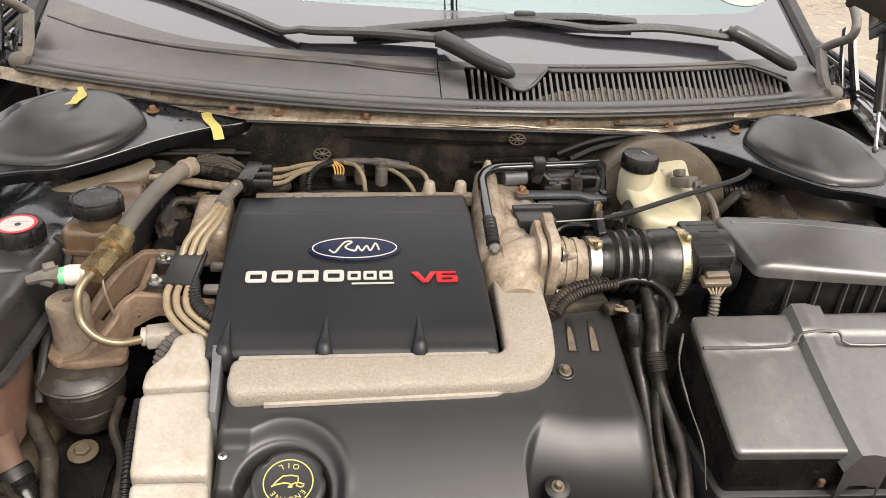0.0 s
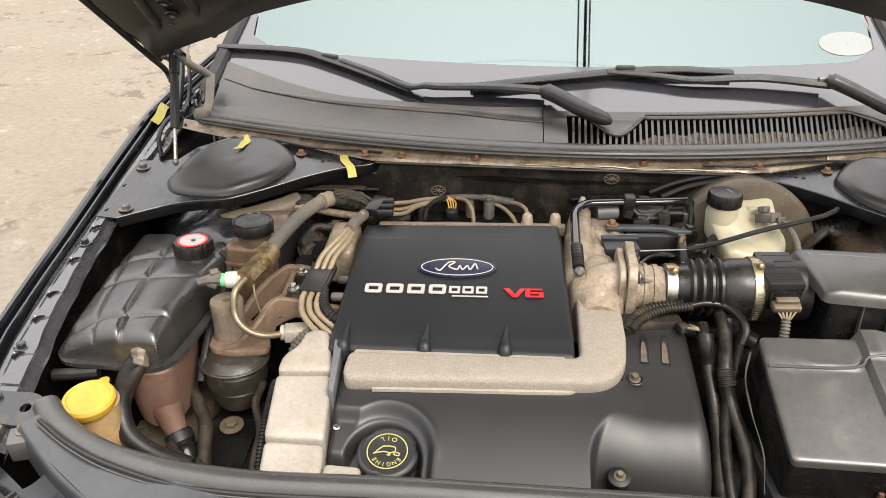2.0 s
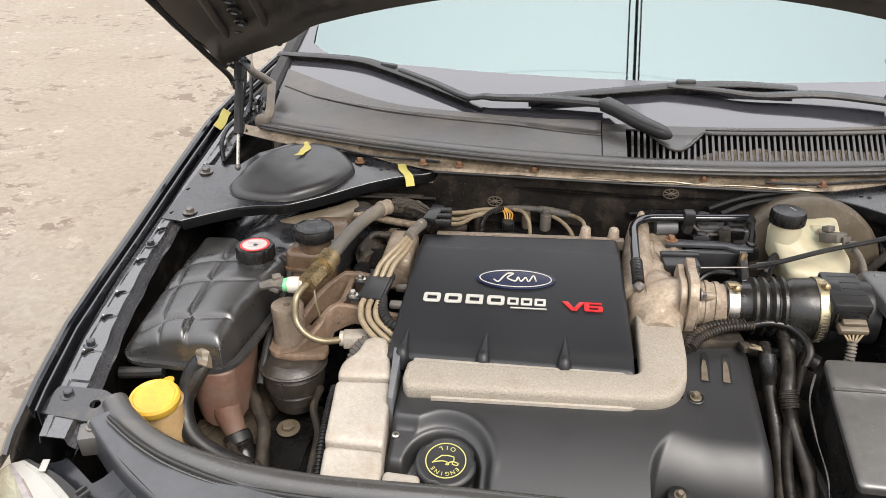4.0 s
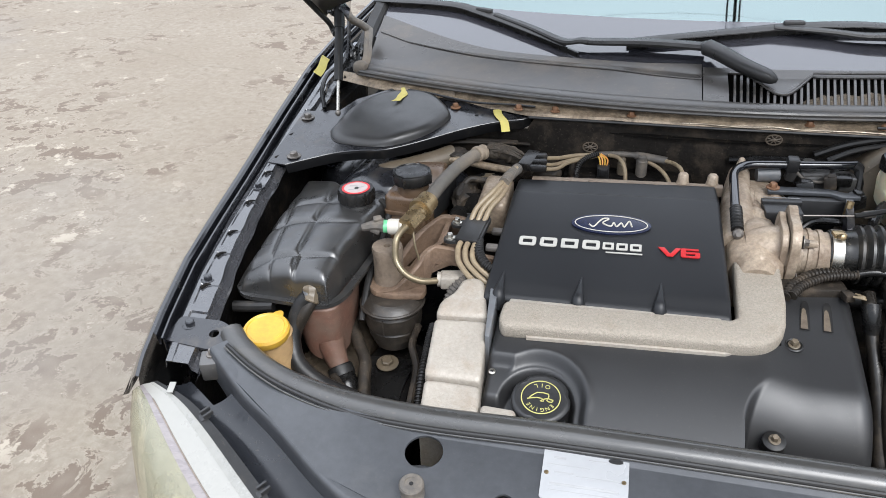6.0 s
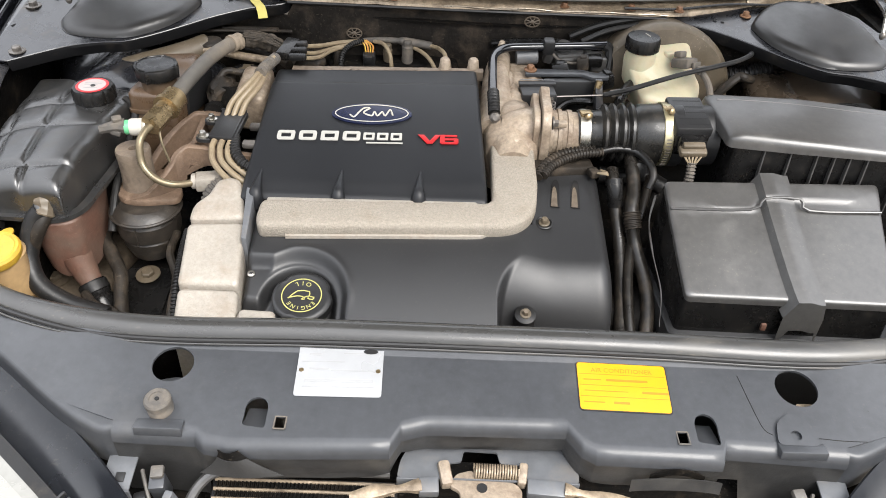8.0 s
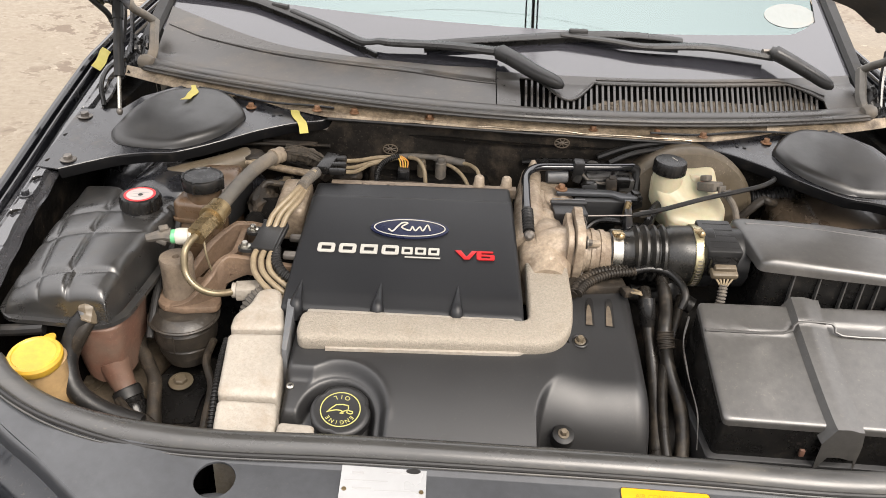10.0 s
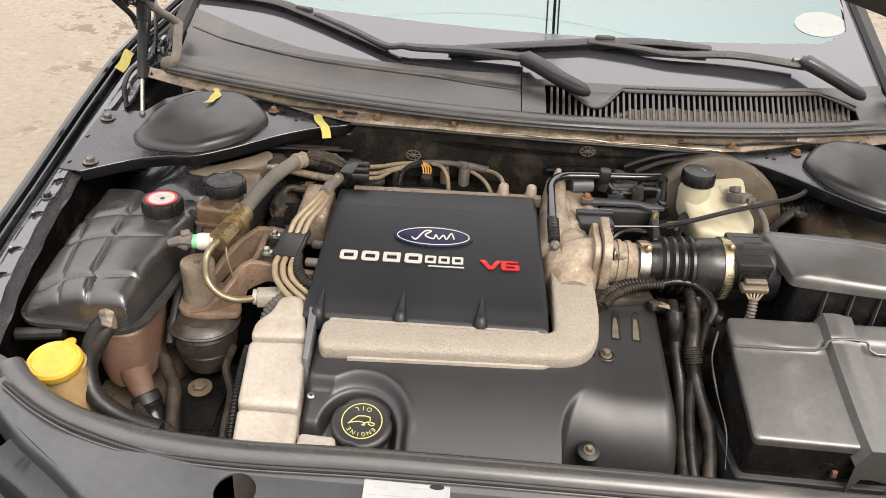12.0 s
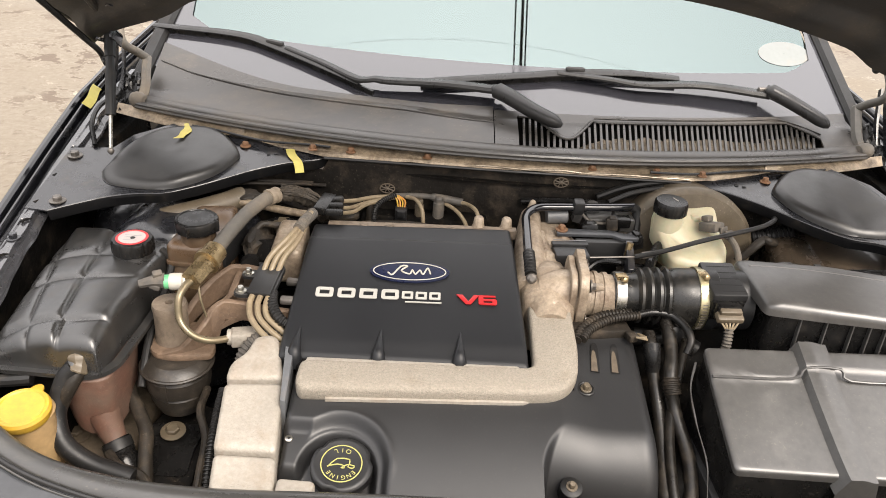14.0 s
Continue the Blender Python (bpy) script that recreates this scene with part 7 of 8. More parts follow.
lid_ol = fine(rounded([(0.357, 0.582), (0.3665, 0.447), (0.47, 0.435), (0.592, 0.424), (0.69, 0.41), (0.70, 0.53), (0.652, 0.549), (0.505, 0.577)], 0.010, 4), 0.02)
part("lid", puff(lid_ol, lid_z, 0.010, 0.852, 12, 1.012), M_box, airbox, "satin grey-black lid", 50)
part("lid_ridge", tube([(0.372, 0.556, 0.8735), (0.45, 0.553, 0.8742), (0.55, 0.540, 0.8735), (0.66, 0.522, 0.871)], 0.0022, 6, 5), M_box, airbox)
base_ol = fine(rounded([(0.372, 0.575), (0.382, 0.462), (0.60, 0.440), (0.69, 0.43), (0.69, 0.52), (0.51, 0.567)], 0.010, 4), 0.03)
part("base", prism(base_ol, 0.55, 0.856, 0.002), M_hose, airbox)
for k, x in enumerate((0.424, 0.462, 0.500, 0.525, 0.547, 0.572, 0.62)):
    y = 0.4535 - 0.10 * (x - 0.40)
    part("rib", box((x, y, 0.785), (0.0025, 0.010, 0.13), (-4, 0, -5), 0.001), M_box, airbox)
    part("gusset", prism([(x - 0.012, y - 0.010), (x + 0.001, y - 0.010), (x + 0.001, y + 0.002), (x - 0.012, y + 0.002)], 0.72, 0.75 + 0.02 * (k % 3), 0.001, draft=1.2), M_plastic, airbox)

bbox = thing("battery_cover", (0.43, 0.33, 0.55), "scuffed grey-black battery box with a raised centre band", "battery box")


def bat_z(x, y):
    return 0.645 + 0.395 * min(max(y, 0.23), 0.43) - 0.003 * (1 - step01(0.371, 0.377, y - 0.02 * step01(0.397, 0.418, x)))


bat_ol = fine(rounded([(0.283, 0.243), (0.57, 0.240), (0.594, 0.426), (0.274, 0.417)], 0.008, 4), 0.012)
# one box in two tones: top light and side shade sit in the colours
part("lid", puff(bat_ol, bat_z, 0.0042, lambda x, y: bat_z(x, y) - 0.011, 26, 1.0), M_box, bbox, "grey top, toned lighter as if lit from above", 50)
part("body", puff([(0.433 + (x - 0.433) * 0.992, 0.331 + (y - 0.331) * 0.990) for x, y in bat_ol], lambda x, y: bat_z(x, y) - 0.006, 0.004, 0.67, 6, 1.03), M_hose, bbox, "glossy black sides, toned dark for shade")


def band_edge(y, side):
    t = (y - 0.229) / 0.196
    return (0.418 - 0.020 * t ** 0.6) if side < 0 else (0.4725 - 0.012 * t)


band = skin(lambda u, y: (band_edge(y, -1) + (band_edge(y, 1) - band_edge(y, -1)) * u, y, 0.645 + 0.395 * y + [-0.02, 0.004, 0.008, 0.0085, 0.0085, 0.008, 0.005, -0.02][int(u * 7 + 0.5)] - (0.05 if y < 0.2295 else 0) + 0.003 * step01(0.383, 0.388, y)), [0, 1 / 7 + 0.10, 2 / 7 + 0.04, 3 / 7, 4 / 7, 5 / 7 + 0.10, 6 / 7 + 0.06, 1], [0.229] + spread(0.2300, 0.425, 50), 0.001)
part("centre_band", band, M_box, bbox, "", 50)
part("lid_step", tube([(0.278, 0.3715, 0.7915), (0.394, 0.3745, 0.7930), (0.415, 0.385, 0.806), (0.466, 0.386, 0.8065), (0.480, 0.376, 0.7935), (0.585, 0.378, 0.794)], 0.0021, 8, 3), M_box, bbox)
part("lower_tray", prism(fine(rounded([(0.270, 0.232), (0.600, 0.228), (0.605, 0.435), (0.262, 0.428)], 0.008), 0.05), 0.45, 0.675, 0.003), M_plastic, bbox)
part("edge_strap", tube([(0.262, 0.402, 0.79), (0.252, 0.372, 0.765), (0.254, 0.33, 0.74), (0.262, 0.28, 0.71), (0.258, 0.24, 0.68)], lambda t: 0.0046 - 0.0030 * t + 0.0008 * math.sin(19 * t), 8, 8, ring=[(0.3, 1), (-0.3, 1), (-0.3, -1), (0.3, -1)]), M_brownhose, bbox, "crumpled metal strip")
part("red_tag", box((0.398, 0.2345, 0.694), (0.007, 0.005, 0.011), (0, 0, 0), 0.001), M_redbrown, bbox)

# coolant and heater hoses between engine and battery
for pts, r, mat, lab in (
    ([(0.208, 0.47, 0.79), (0.208, 0.445, 0.78), (0.214, 0.434, 0.75), (0.222, 0.40, 0.71), (0.221, 0.33, 0.67), (0.212, 0.25, 0.64), (0.21, 0.2, 0.62)], 0.0098, M_brownhose, "thick black rubber hose running down beside the engine"),
    ([(0.240, 0.50, 0.80), (0.242, 0.455, 0.775), (0.236, 0.41, 0.75), (0.244, 0.385, 0.71), (0.258, 0.32, 0.67), (0.25, 0.25, 0.63)], 0.0106, M_brownhose, "black coolant hose with a dusty sleeve"),
    ([(0.28, 0.50, 0.76), (0.262, 0.45, 0.74), (0.235, 0.37, 0.70), (0.226, 0.28, 0.66), (0.23, 0.22, 0.63)], 0.0078, M_brownhose, "thin black hose behind the battery box"),
    ([(0.20, 0.52, 0.75), (0.232, 0.52, 0.748), (0.27, 0.535, 0.745), (0.31, 0.52, 0.73)], 0.014, M_rubber, "short black hose under the intake duct")):
    solo("coolant_hose", tube(pts, r, 14, 8), mat, lab, "hose", "hoses beside the engine")
solo("hose_joint", tube([(0.209, 0.452, 0.785), (0.212, 0.440, 0.768), (0.215, 0.434, 0.748)], lambda t: 0.0135 - 0.002 * t, 14, 5), M_hose, "thick black rubber joint on the hose", "hose joint")
solo("hose_sleeve", tube([(0.236, 0.412, 0.753), (0.237, 0.404, 0.744), (0.239, 0.396, 0.734)], 0.0128, 14, 6, ribs=(0.005, 0.0015)), M_grub, "dusty ribbed sleeve round the hose", "hose sleeve")
solo("gearbox", many(box((0.30, 0.45, 0.53), (0.30, 0.36, 0.26), (0, 0, 0), 0.04, segments=3), box((0.30, 0.62, 0.60), (0.22, 0.2, 0.24), (0, 0, 0), 0.04, segments=3)), M_dark, "grime-covered dark gearbox casing deep in the bay", "gearbox")

# brake servo and reservoir
servo = thing("brake_servo", (0.335, 0.80, 0.72), "round dusty grey brake servo on the bulkhead", "brake servo")
part("drum", lathe([(0.085, 0.10), (0.118, 0.095), (0.126, 0.085), (0.126, 0.070), (0.121, 0.062), (0.118, 0.010), (0.120, 0.0)], (0.335, 0.830, 0.782), (0, -1, 0.08), 48), M_psbody, servo, "dusty brown-grey drum", 40)
part("master_cylinder", lathe([(0.022, 0), (0.022, 0.10), (0.018, 0.11)], (0.318, 0.735, 0.79), (0, -1, 0.0), 20), M_alu_dirty, servo)
res = thing("brake_fluid_reservoir", (0.32, 0.68, 0.79), "cream translucent brake fluid reservoir with a black cap", "reservoir")
up_ol = fine(rounded([(0.266, 0.744), (0.2535, 0.722), (0.259, 0.702), (0.273, 0.667), (0.2825, 0.646), (0.323, 0.637), (0.377, 0.648), (0.3866, 0.682), (0.378, 0.705), (0.372, 0.745), (0.360, 0.764), (0.300, 0.768)], 0.010, 4), 0.010)


def bottle_top(x, y):
    crease = 0.004 * (1 - step01(0.0, 0.010, abs(y - 0.690 + 0.45 * (x - 0.27)))) * step01(0.258, 0.275, x) * (1 - step01(0.33, 0.35, x))
    return 0.549 + 0.43 * y + 0.024 * math.exp(-((x - 0.284) ** 2 + (y - 0.716) ** 2) / 0.0016) + 0.020 * step01(0.29, 0.36, x) * step01(0.69, 0.75, y) - crease


part("bottle", puff(up_ol, bottle_top, 0.010, lambda x, y: 0.520 + 0.43 * y, 14, 0.96), M_cream, res, "", 60)
part("bottle_foot", puff([(0.322 + (x - 0.322) * 0.82, 0.705 + (y - 0.705) * 0.80) for x, y in up_ol[::2]], lambda x, y: 0.530 + 0.43 * y, 0.006, 0.790, 4, 0.9), M_cream, res, "", 60)
part("neck", lathe([(0.026, 0.85), (0.0255, 0.888)], (0.282, 0.712, 0), (0, 0, 1), 28), M_cream, res)
part("lobe", lathe([(0.013, 0.84), (0.0125, 0.872), (0.010, 0.876)], (0.334, 0.728, 0), (0, 0, 1), 22), M_cream, res)
rc = part("cap", lathe([(0.0275, 0.884), (0.029, 0.886), (0.029, 0.902), (0.0265, 0.907), (0.016, 0.908)], (0.281, 0.712, 0), (0, 0, 1), 64, lambda a: 1 + 0.02 * math.cos(26 * a)), M_hose, res, "ribbed black cap")
part("cap_mark", disc(oblong(0, 0, 0.0015, 0.014), pose(0.288, 0.715, 0.9083, 0, 0, 25), 0.0004), M_white, rc)
plug = part("plug", many(box((0.352, 0.690, 0.872), (0.030, 0.034, 0.016), (-18, 8, 38), 0.003), box((0.346, 0.702, 0.882), (0.018, 0.014, 0.010), (-18, 8, 38), 0.002)), M_dusty_hose, res, "grey level sensor plug")
for k in range(3):
    part("plug_rib", box((0.362 + 0.007 * k, 0.684 - 0.008 * k, 0.876 - 0.003 * k), (0.020, 0.004, 0.014), (-18, 8, 38), 0.001), M_dusty_hose, plug)
part("lead", tube([(0.378, 0.668, 0.866), (0.386, 0.650, 0.856), (0.390, 0.632, 0.838), (0.388, 0.61, 0.80)], 0.0055, 10, 7), M_dusty_hose, res)
solo("wing_liner", puff(fine(rounded([(0.47, 0.60), (0.70, 0.57), (0.72, 0.76), (0.50, 0.80)], 0.03, 5), 0.03), lambda x, y: 0.802 + 0.25 * (y - 0.65) - 0.15 * (x - 0.5), 0.03, 0.40, 8), M_liner, "brown soiled inner wing pressing", "panel")
solo("liner_flap", puff(fine(rounded([(0.535, 0.585), (0.60, 0.575), (0.70, 0.60), (0.70, 0.66), (0.60, 0.655), (0.545, 0.63)], 0.02, 5), 0.02), lambda x, y: 0.836 - 1.2 * (x - 0.61) ** 2 + 0.006 * noise.noise((x * 30, y * 30, 2)), 0.02, 0.70, 8), M_hose, "crumpled glossy black liner beside the turret", "liner")
solo("grommet_hose", tube([(0.43, 0.80, 0.80), (0.46, 0.78, 0.81), (0.50, 0.775, 0.82), (0.54, 0.78, 0.83)], 0.014, 12, 6, ribs=(0.008, 0.003)), M_rubber, "black corrugated hose near the bulkhead", "hose")
solo("wing_clip", many(box((0.515, 0.612, 0.842), (0.012, 0.012, 0.02), (0, 0, 0), 0.002), tube([(0.44, 0.63, 0.832), (0.48, 0.637, 0.838), (0.505, 0.60, 0.828)], 0.003, 6, 3)), M_plastic, "small black bracket on the inner wing", "bracket")

# ---- coolant side ----
tank = thing("coolant_tank", (-0.65, 0.46, 0.62), "black quilted coolant expansion tank", "coolant tank")


def tank_top(x, y):
    """Blow-moulded pads parted by narrow grooves, two along the tank and three across."""
    z = 0.8275 - 0.28 * max(0, 0.372 - y) - 0.06 * max(0, y - 0.50)
    one = x - (-0.637 - 0.118 * (y - 0.366))
    two = x - (-0.681 - 0.243 * (y - 0.363))
    z -= 0.20 * max(0, -one) + 0.35 * max(0, -two)
    yy = y - 0.10 * one
    rows = [0.285, 0.366, 0.474, 0.546, 0.69]
    if one >= 0:
        across, deep = clamp(one / 0.16), 1 - 0.8 * step01(0.030, 0.085, one)
    elif two >= 0:
        across, deep = two / max(0.01, two - one), 1.0
    else:
        across, deep = clamp(1 + two / 0.075), 0.9
    ends = 1 - abs(2 * across - 1) ** 3.4 if one < 0 else 1 - (1 - across) ** 6
    for g, h in zip(rows, rows[1:]):
        if g <= yy < h:
            along = (yy - g) / (h - g)
            pad = 1 - clamp(ends * (1 - abs(2 * along - 1) ** 4.4))
            z += 0.0078 * deep * (0.55 - pad * pad)
    if one > 0:
        z -= 0.0035 * step01(0.374, 0.360, yy) * step01(0, 0.006, one)
    return z


t_ol = fine(rounded([(-0.730, 0.330), (-0.585, 0.322), (-0.566, 0.345), (-0.560, 0.42), (-0.556, 0.50), (-0.553, 0.562), (-0.59, 0.60), (-0.66, 0.625), (-0.735, 0.640), (-0.756, 0.62), (-0.752, 0.50), (-0.742, 0.40)], 0.016, 5), 0.008)
part("upper_shell", moulded([(-0.728, 0.331), (-0.577, 0.324), (-0.555, 0.603), (-0.752, 0.668)], tank_top, 0.015, 0.762, 150, 210, 0.012), M_tank, tank, "", 60)
rimp = [(x, y, 0.764) for x, y in t_ol[::5]]
part("seam_rim", tube(rimp + rimp[:1], 0.0065, 8, 3, ring=[(1.3, 0.5), (-0.6, 0.5), (-0.6, -0.5), (1.3, -0.5)]), M_tank, tank)
part("lower_shell", puff([(-0.655 + (p[0] + 0.655) * 0.9 - 0.012, 0.48 + (p[1] - 0.48) * 0.82 + 0.03) for p in t_ol[::2]], lambda x, y: 0.764, 0.01, 0.66, 3, 0.92), M_tank, tank)
part("pimple", lathe([(0.005, 0), (0.0045, 0.002), (0.002, 0.003)], (-0.626, 0.452, 0.8255), (0, 0, 1), 14), M_tank, tank)
part("neck", lathe([(0.040, 0.79), (0.036, 0.818), (0.030, 0.826), (0.030, 0.838)], (-0.603, 0.549, 0), (0, 0, 1), 30), M_tank, tank)
tc = part("cap", lathe([(0.0305, 0.832), (0.0325, 0.834), (0.0325, 0.849), (0.0300, 0.8545), (0.0258, 0.855)], (-0.603, 0.549, 0), (0, 0, 1), 80, lambda a: 1 - 0.05 * max(0, math.cos(10 * a)) ** 4), M_hose, tank, "black screw cap with a red and white label")
lm = pose(-0.603, 0.549, 0.855)
part("red_ring", flat_ring(circle(0, 0, 0.0245, 40), circle(0, 0, 0.0205, 40), lm, 0.0006), M_red, tc)
part("white_label", disc(circle(0, 0, 0.0205, 40), lm, 0.0006), M_label, tc)
for dx, dy, w, h in ((0, 0.006, 0.026, 0.0018), (-0.002, 0.001, 0.020, 0.0014), (0, -0.009, 0.022, 0.0018)):
    part("print_bar", disc(oblong(dx, dy, w, h), lm @ Matrix.Translation((0, 0, 0.0007)), 0.0002), M_greyink, tc)
part("print_dot", lathe([(0.004, 0), (0.003, 0.0012)], (-0.601, 0.547, 0.8556), (0, 0, 1), 12), M_ink, tc)
part("overflow_hose", tube([(-0.568, 0.572, 0.822), (-0.550, 0.560, 0.812), (-0.548, 0.53, 0.79), (-0.552, 0.47, 0.760), (-0.550, 0.42, 0.735), (-0.548, 0.38, 0.70)], 0.006, 10, 7), M_rubber, tank)
part("outlet_stub", tube([(-0.612, 0.352, 0.795), (-0.608, 0.336, 0.788), (-0.608, 0.322, 0.775)], 0.012, 12, 4), M_tank, tank)
part("stub_crust", tube([(-0.606, 0.335, 0.788), (-0.603, 0.325, 0.779), (-0.605, 0.319, 0.772)], lambda t: 0.0135 + 0.002 * math.sin(9 * t), 9, 4), M_psbody, tank)
part("outlet_hose", tube([(-0.606, 0.322, 0.778), (-0.618, 0.316, 0.764), (-0.627, 0.304, 0.738), (-0.628, 0.287, 0.712), (-0.612, 0.268, 0.686), (-0.575, 0.258, 0.664), (-0.52, 0.25, 0.650)], 0.0135, 14, 8), M_rubber, tank, "smooth black rubber hose")
part("side_pipe", tube([(-0.735, 0.315, 0.748), (-0.700, 0.318, 0.750), (-0.670, 0.322, 0.752)], 0.009, 10, 4), M_rubber, tank)
solo("branch_hose", tube([(-0.600, 0.322, 0.775), (-0.611, 0.307, 0.755), (-0.628, 0.300, 0.720), (-0.644, 0.294, 0.668), (-0.65, 0.28, 0.62)], 0.010, 12, 7), M_grub, "dusty grey hose below the tank", "hose")

wash = thing("washer_filler", (-0.652, 0.262, 0.66), "washer bottle filler with a bright yellow cap", "washer filler")
part("neck", lathe([(0.032, 0.60), (0.032, 0.735), (0.034, 0.742), (0.030, 0.75)], (-0.652, 0.268, 0), (0, 0, 1), 32), M_neck, wash, "amber plastic filler neck")
wc = lathe([(0.033, 0.0), (0.035, 0.004), (0.0355, 0.012), (0.033, 0.016), (0.029, 0.0165), (0.0275, 0.0150)], (-0.6525, 0.2600, 0.743), (0.03, -0.12, 1), 44)
tabb = prism(rounded([(-0.662, 0.290), (-0.640, 0.290), (-0.644, 0.305), (-0.650, 0.308), (-0.657, 0.304)], 0.004), 0.752, 0.757, 0.001)
part("cap", many(wc, tabb), M_yellow, wash, "bright yellow snap cap")

ps = thing("power_steering_reservoir", (-0.515, 0.60, 0.72), "stained square fluid reservoir with a black screw cap", "reservoir")
ps_ol = fine(rounded([(-0.556, 0.552), (-0.482, 0.548), (-0.468, 0.64), (-0.474, 0.70), (-0.54, 0.69)], 0.012, 4), 0.015)
part("upper_body", puff(ps_ol, lambda x, y: 0.846 + 0.006 * step01(0.63, 0.66, y), 0.010, 0.815, 8), M_psres, ps, "", 50)
part("seam", prism([(-0.515 + (x + 0.515) * 1.05, 0.62 + (y - 0.62) * 1.05) for x, y in ps_ol], 0.808, 0.815, 0.001), M_psres, ps)
part("lower_body", prism(ps_ol, 0.68, 0.809, 0.002), M_psres, ps)
part("neck", lathe([(0.028, 0.84), (0.028, 0.868)], (-0.509, 0.580, 0), (0, 0, 1), 28), M_psres, ps)
part("cap", lathe([(0.0315, 0.862), (0.0335, 0.8635), (0.0340, 0.878), (0.0325, 0.8815), (0.0290, 0.8825), (0.0280, 0.8812), (0.010, 0.8812)], (-0.509, 0.578, 0), (0, 0, 1), 144, lambda a: 1 + 0.10 * max(0, math.cos(4 * a + 0.5)) ** 26), M_hose, ps, "black screw cap with lugs")
solo("turret_hump", puff(fine(rounded([(-0.68, 0.625), (-0.57, 0.60), (-0.47, 0.66), (-0.43, 0.75), (-0.50, 0.80), (-0.66, 0.78)], 0.03, 5), 0.03), lambda x, y: 0.838 - 1.2 * (x + 0.59) ** 2, 0.035, 0.5, 8), M_paint_bay, "glossy black pressing under the turret panel", "panel")
solo("relay_box", many(box((-0.505, 0.690, 0.822), (0.07, 0.06, 0.035), (-8, 4, 14), 0.005), box((-0.478, 0.640, 0.805), (0.03, 0.10, 0.05), (-6, 0, -8), 0.005)), M_plastic, "dark plastic box behind the fluid reservoir", "plastic box")
solo("bulkhead_duct", tube([(-0.635, 0.678, 0.806), (-0.59, 0.686, 0.821), (-0.545, 0.700, 0.830), (-0.50, 0.722, 0.838), (-0.482, 0.735, 0.842), (-0.478, 0.738, 0.842)], lambda t: 0.021 * math.sqrt(max(0.02, 1 - max(0, (t - 0.9) / 0.1) ** 2)), 18, 8), M_psbody, "dusty tan metal duct beside the bulkhead", "duct")

# refrigerant line and pressure switch
ac = thing("refrigerant_line", (-0.45, 0.58, 0.82), "thick dusty refrigerant hose with zinc fittings", "refrigerant line")
part("hose", tube([(-0.412, 0.712, 0.865), (-0.424, 0.690, 0.867), (-0.441, 0.641, 0.867), (-0.455, 0.581, 0.863), (-0.466, 0.525, 0.857)], 0.0118, 16, 6), M_lip, ac)
part("insulation", tube([(-0.318, 0.742, 0.826), (-0.345, 0.742, 0.842), (-0.366, 0.739, 0.854), (-0.388, 0.729, 0.862), (-0.404, 0.719, 0.865)], lambda t: 0.0165 - 0.003 * t + 0.0012 * math.sin(17 * t) + 0.0008 * math.sin(41 * t + 1), 16, 12), M_fibre, ac, "frayed dark insulation sleeve")
part("hose_cuff", tube([(-0.421, 0.696, 0.867), (-0.414, 0.709, 0.866), (-0.407, 0.716, 0.865)], lambda t: 0.0140 + 0.0008 * math.sin(11 * t), 16, 5), M_neckdust, ac, "pale dusty cuff round the hose end")
part("collar", tube([(-0.465, 0.522, 0.857), (-0.4705, 0.498, 0.853)], 0.0178, 28, 3), M_zinc, ac, "yellow zinc crimp collar")
part("collar_neck", tube([(-0.470, 0.500, 0.8535), (-0.4720, 0.492, 0.852)], 0.0205, 28, 2), M_zinc, ac)
part("hex_nut", many(tube([(-0.4715, 0.493, 0.852), (-0.4745, 0.480, 0.850)], 0.0150, 24, 2), tube([(-0.4740, 0.482, 0.850), (-0.484, 0.450, 0.844)], 0.0165, 6, 2)), M_zinc, ac)
part("pipe", tube([(-0.483, 0.452, 0.844), (-0.489, 0.440, 0.841), (-0.494, 0.424, 0.830), (-0.492, 0.412, 0.806), (-0.482, 0.404, 0.792), (-0.467, 0.400, 0.782), (-0.450, 0.404, 0.774), (-0.434, 0.413, 0.770), (-0.420, 0.424, 0.768)], 0.0055, 14, 8), M_pipe, ac, "bent alloy pipe")
part("side_pipe", tube([(-0.476, 0.462, 0.846), (-0.470, 0.445, 0.82), (-0.462, 0.44, 0.79)], 0.0018, 8, 5), M_pipe, ac)
part("block_fitting", many(box((-0.404, 0.430, 0.7655), (0.040, 0.026, 0.022), (0, 0, 12), 0.003), lathe([(0.012, 0), (0.012, 0.006)], (-0.428, 0.425, 0.767), (1, 0.1, 0), 16)), M_alu_box, ac, "pale alloy block fitting")
part("conduit", tube([(-0.404, 0.400, 0.745), (-0.400, 0.405, 0.757), (-0.388, 0.415, 0.770), (-0.370, 0.425, 0.776), (-0.35, 0.428, 0.772)], 0.0085, 10, 7, ribs=(0.006, 0.002)), M_dusty_hose, ac)
sw = thing("pressure_switch", (-0.515, 0.45, 0.82), "white pressure switch with a green ring and loose plug", "pressure switch")
part("body", lathe([(0.009, 0.0), (0.009, 0.003), (0.0125, 0.005), (0.0130, 0.018), (0.012, 0.023), (0.008, 0.024)], (-0.492, 0.456, 0.840), (-1, -0.14, -0.02), 28), M_white, sw)
part("ring", lathe([(0.0095, 0.021), (0.0108, 0.023), (0.0108, 0.030), (0.009, 0.031)], (-0.492, 0.456, 0.840), (-1, -0.14, -0.02), 24), M_green, sw, "bright green ring")
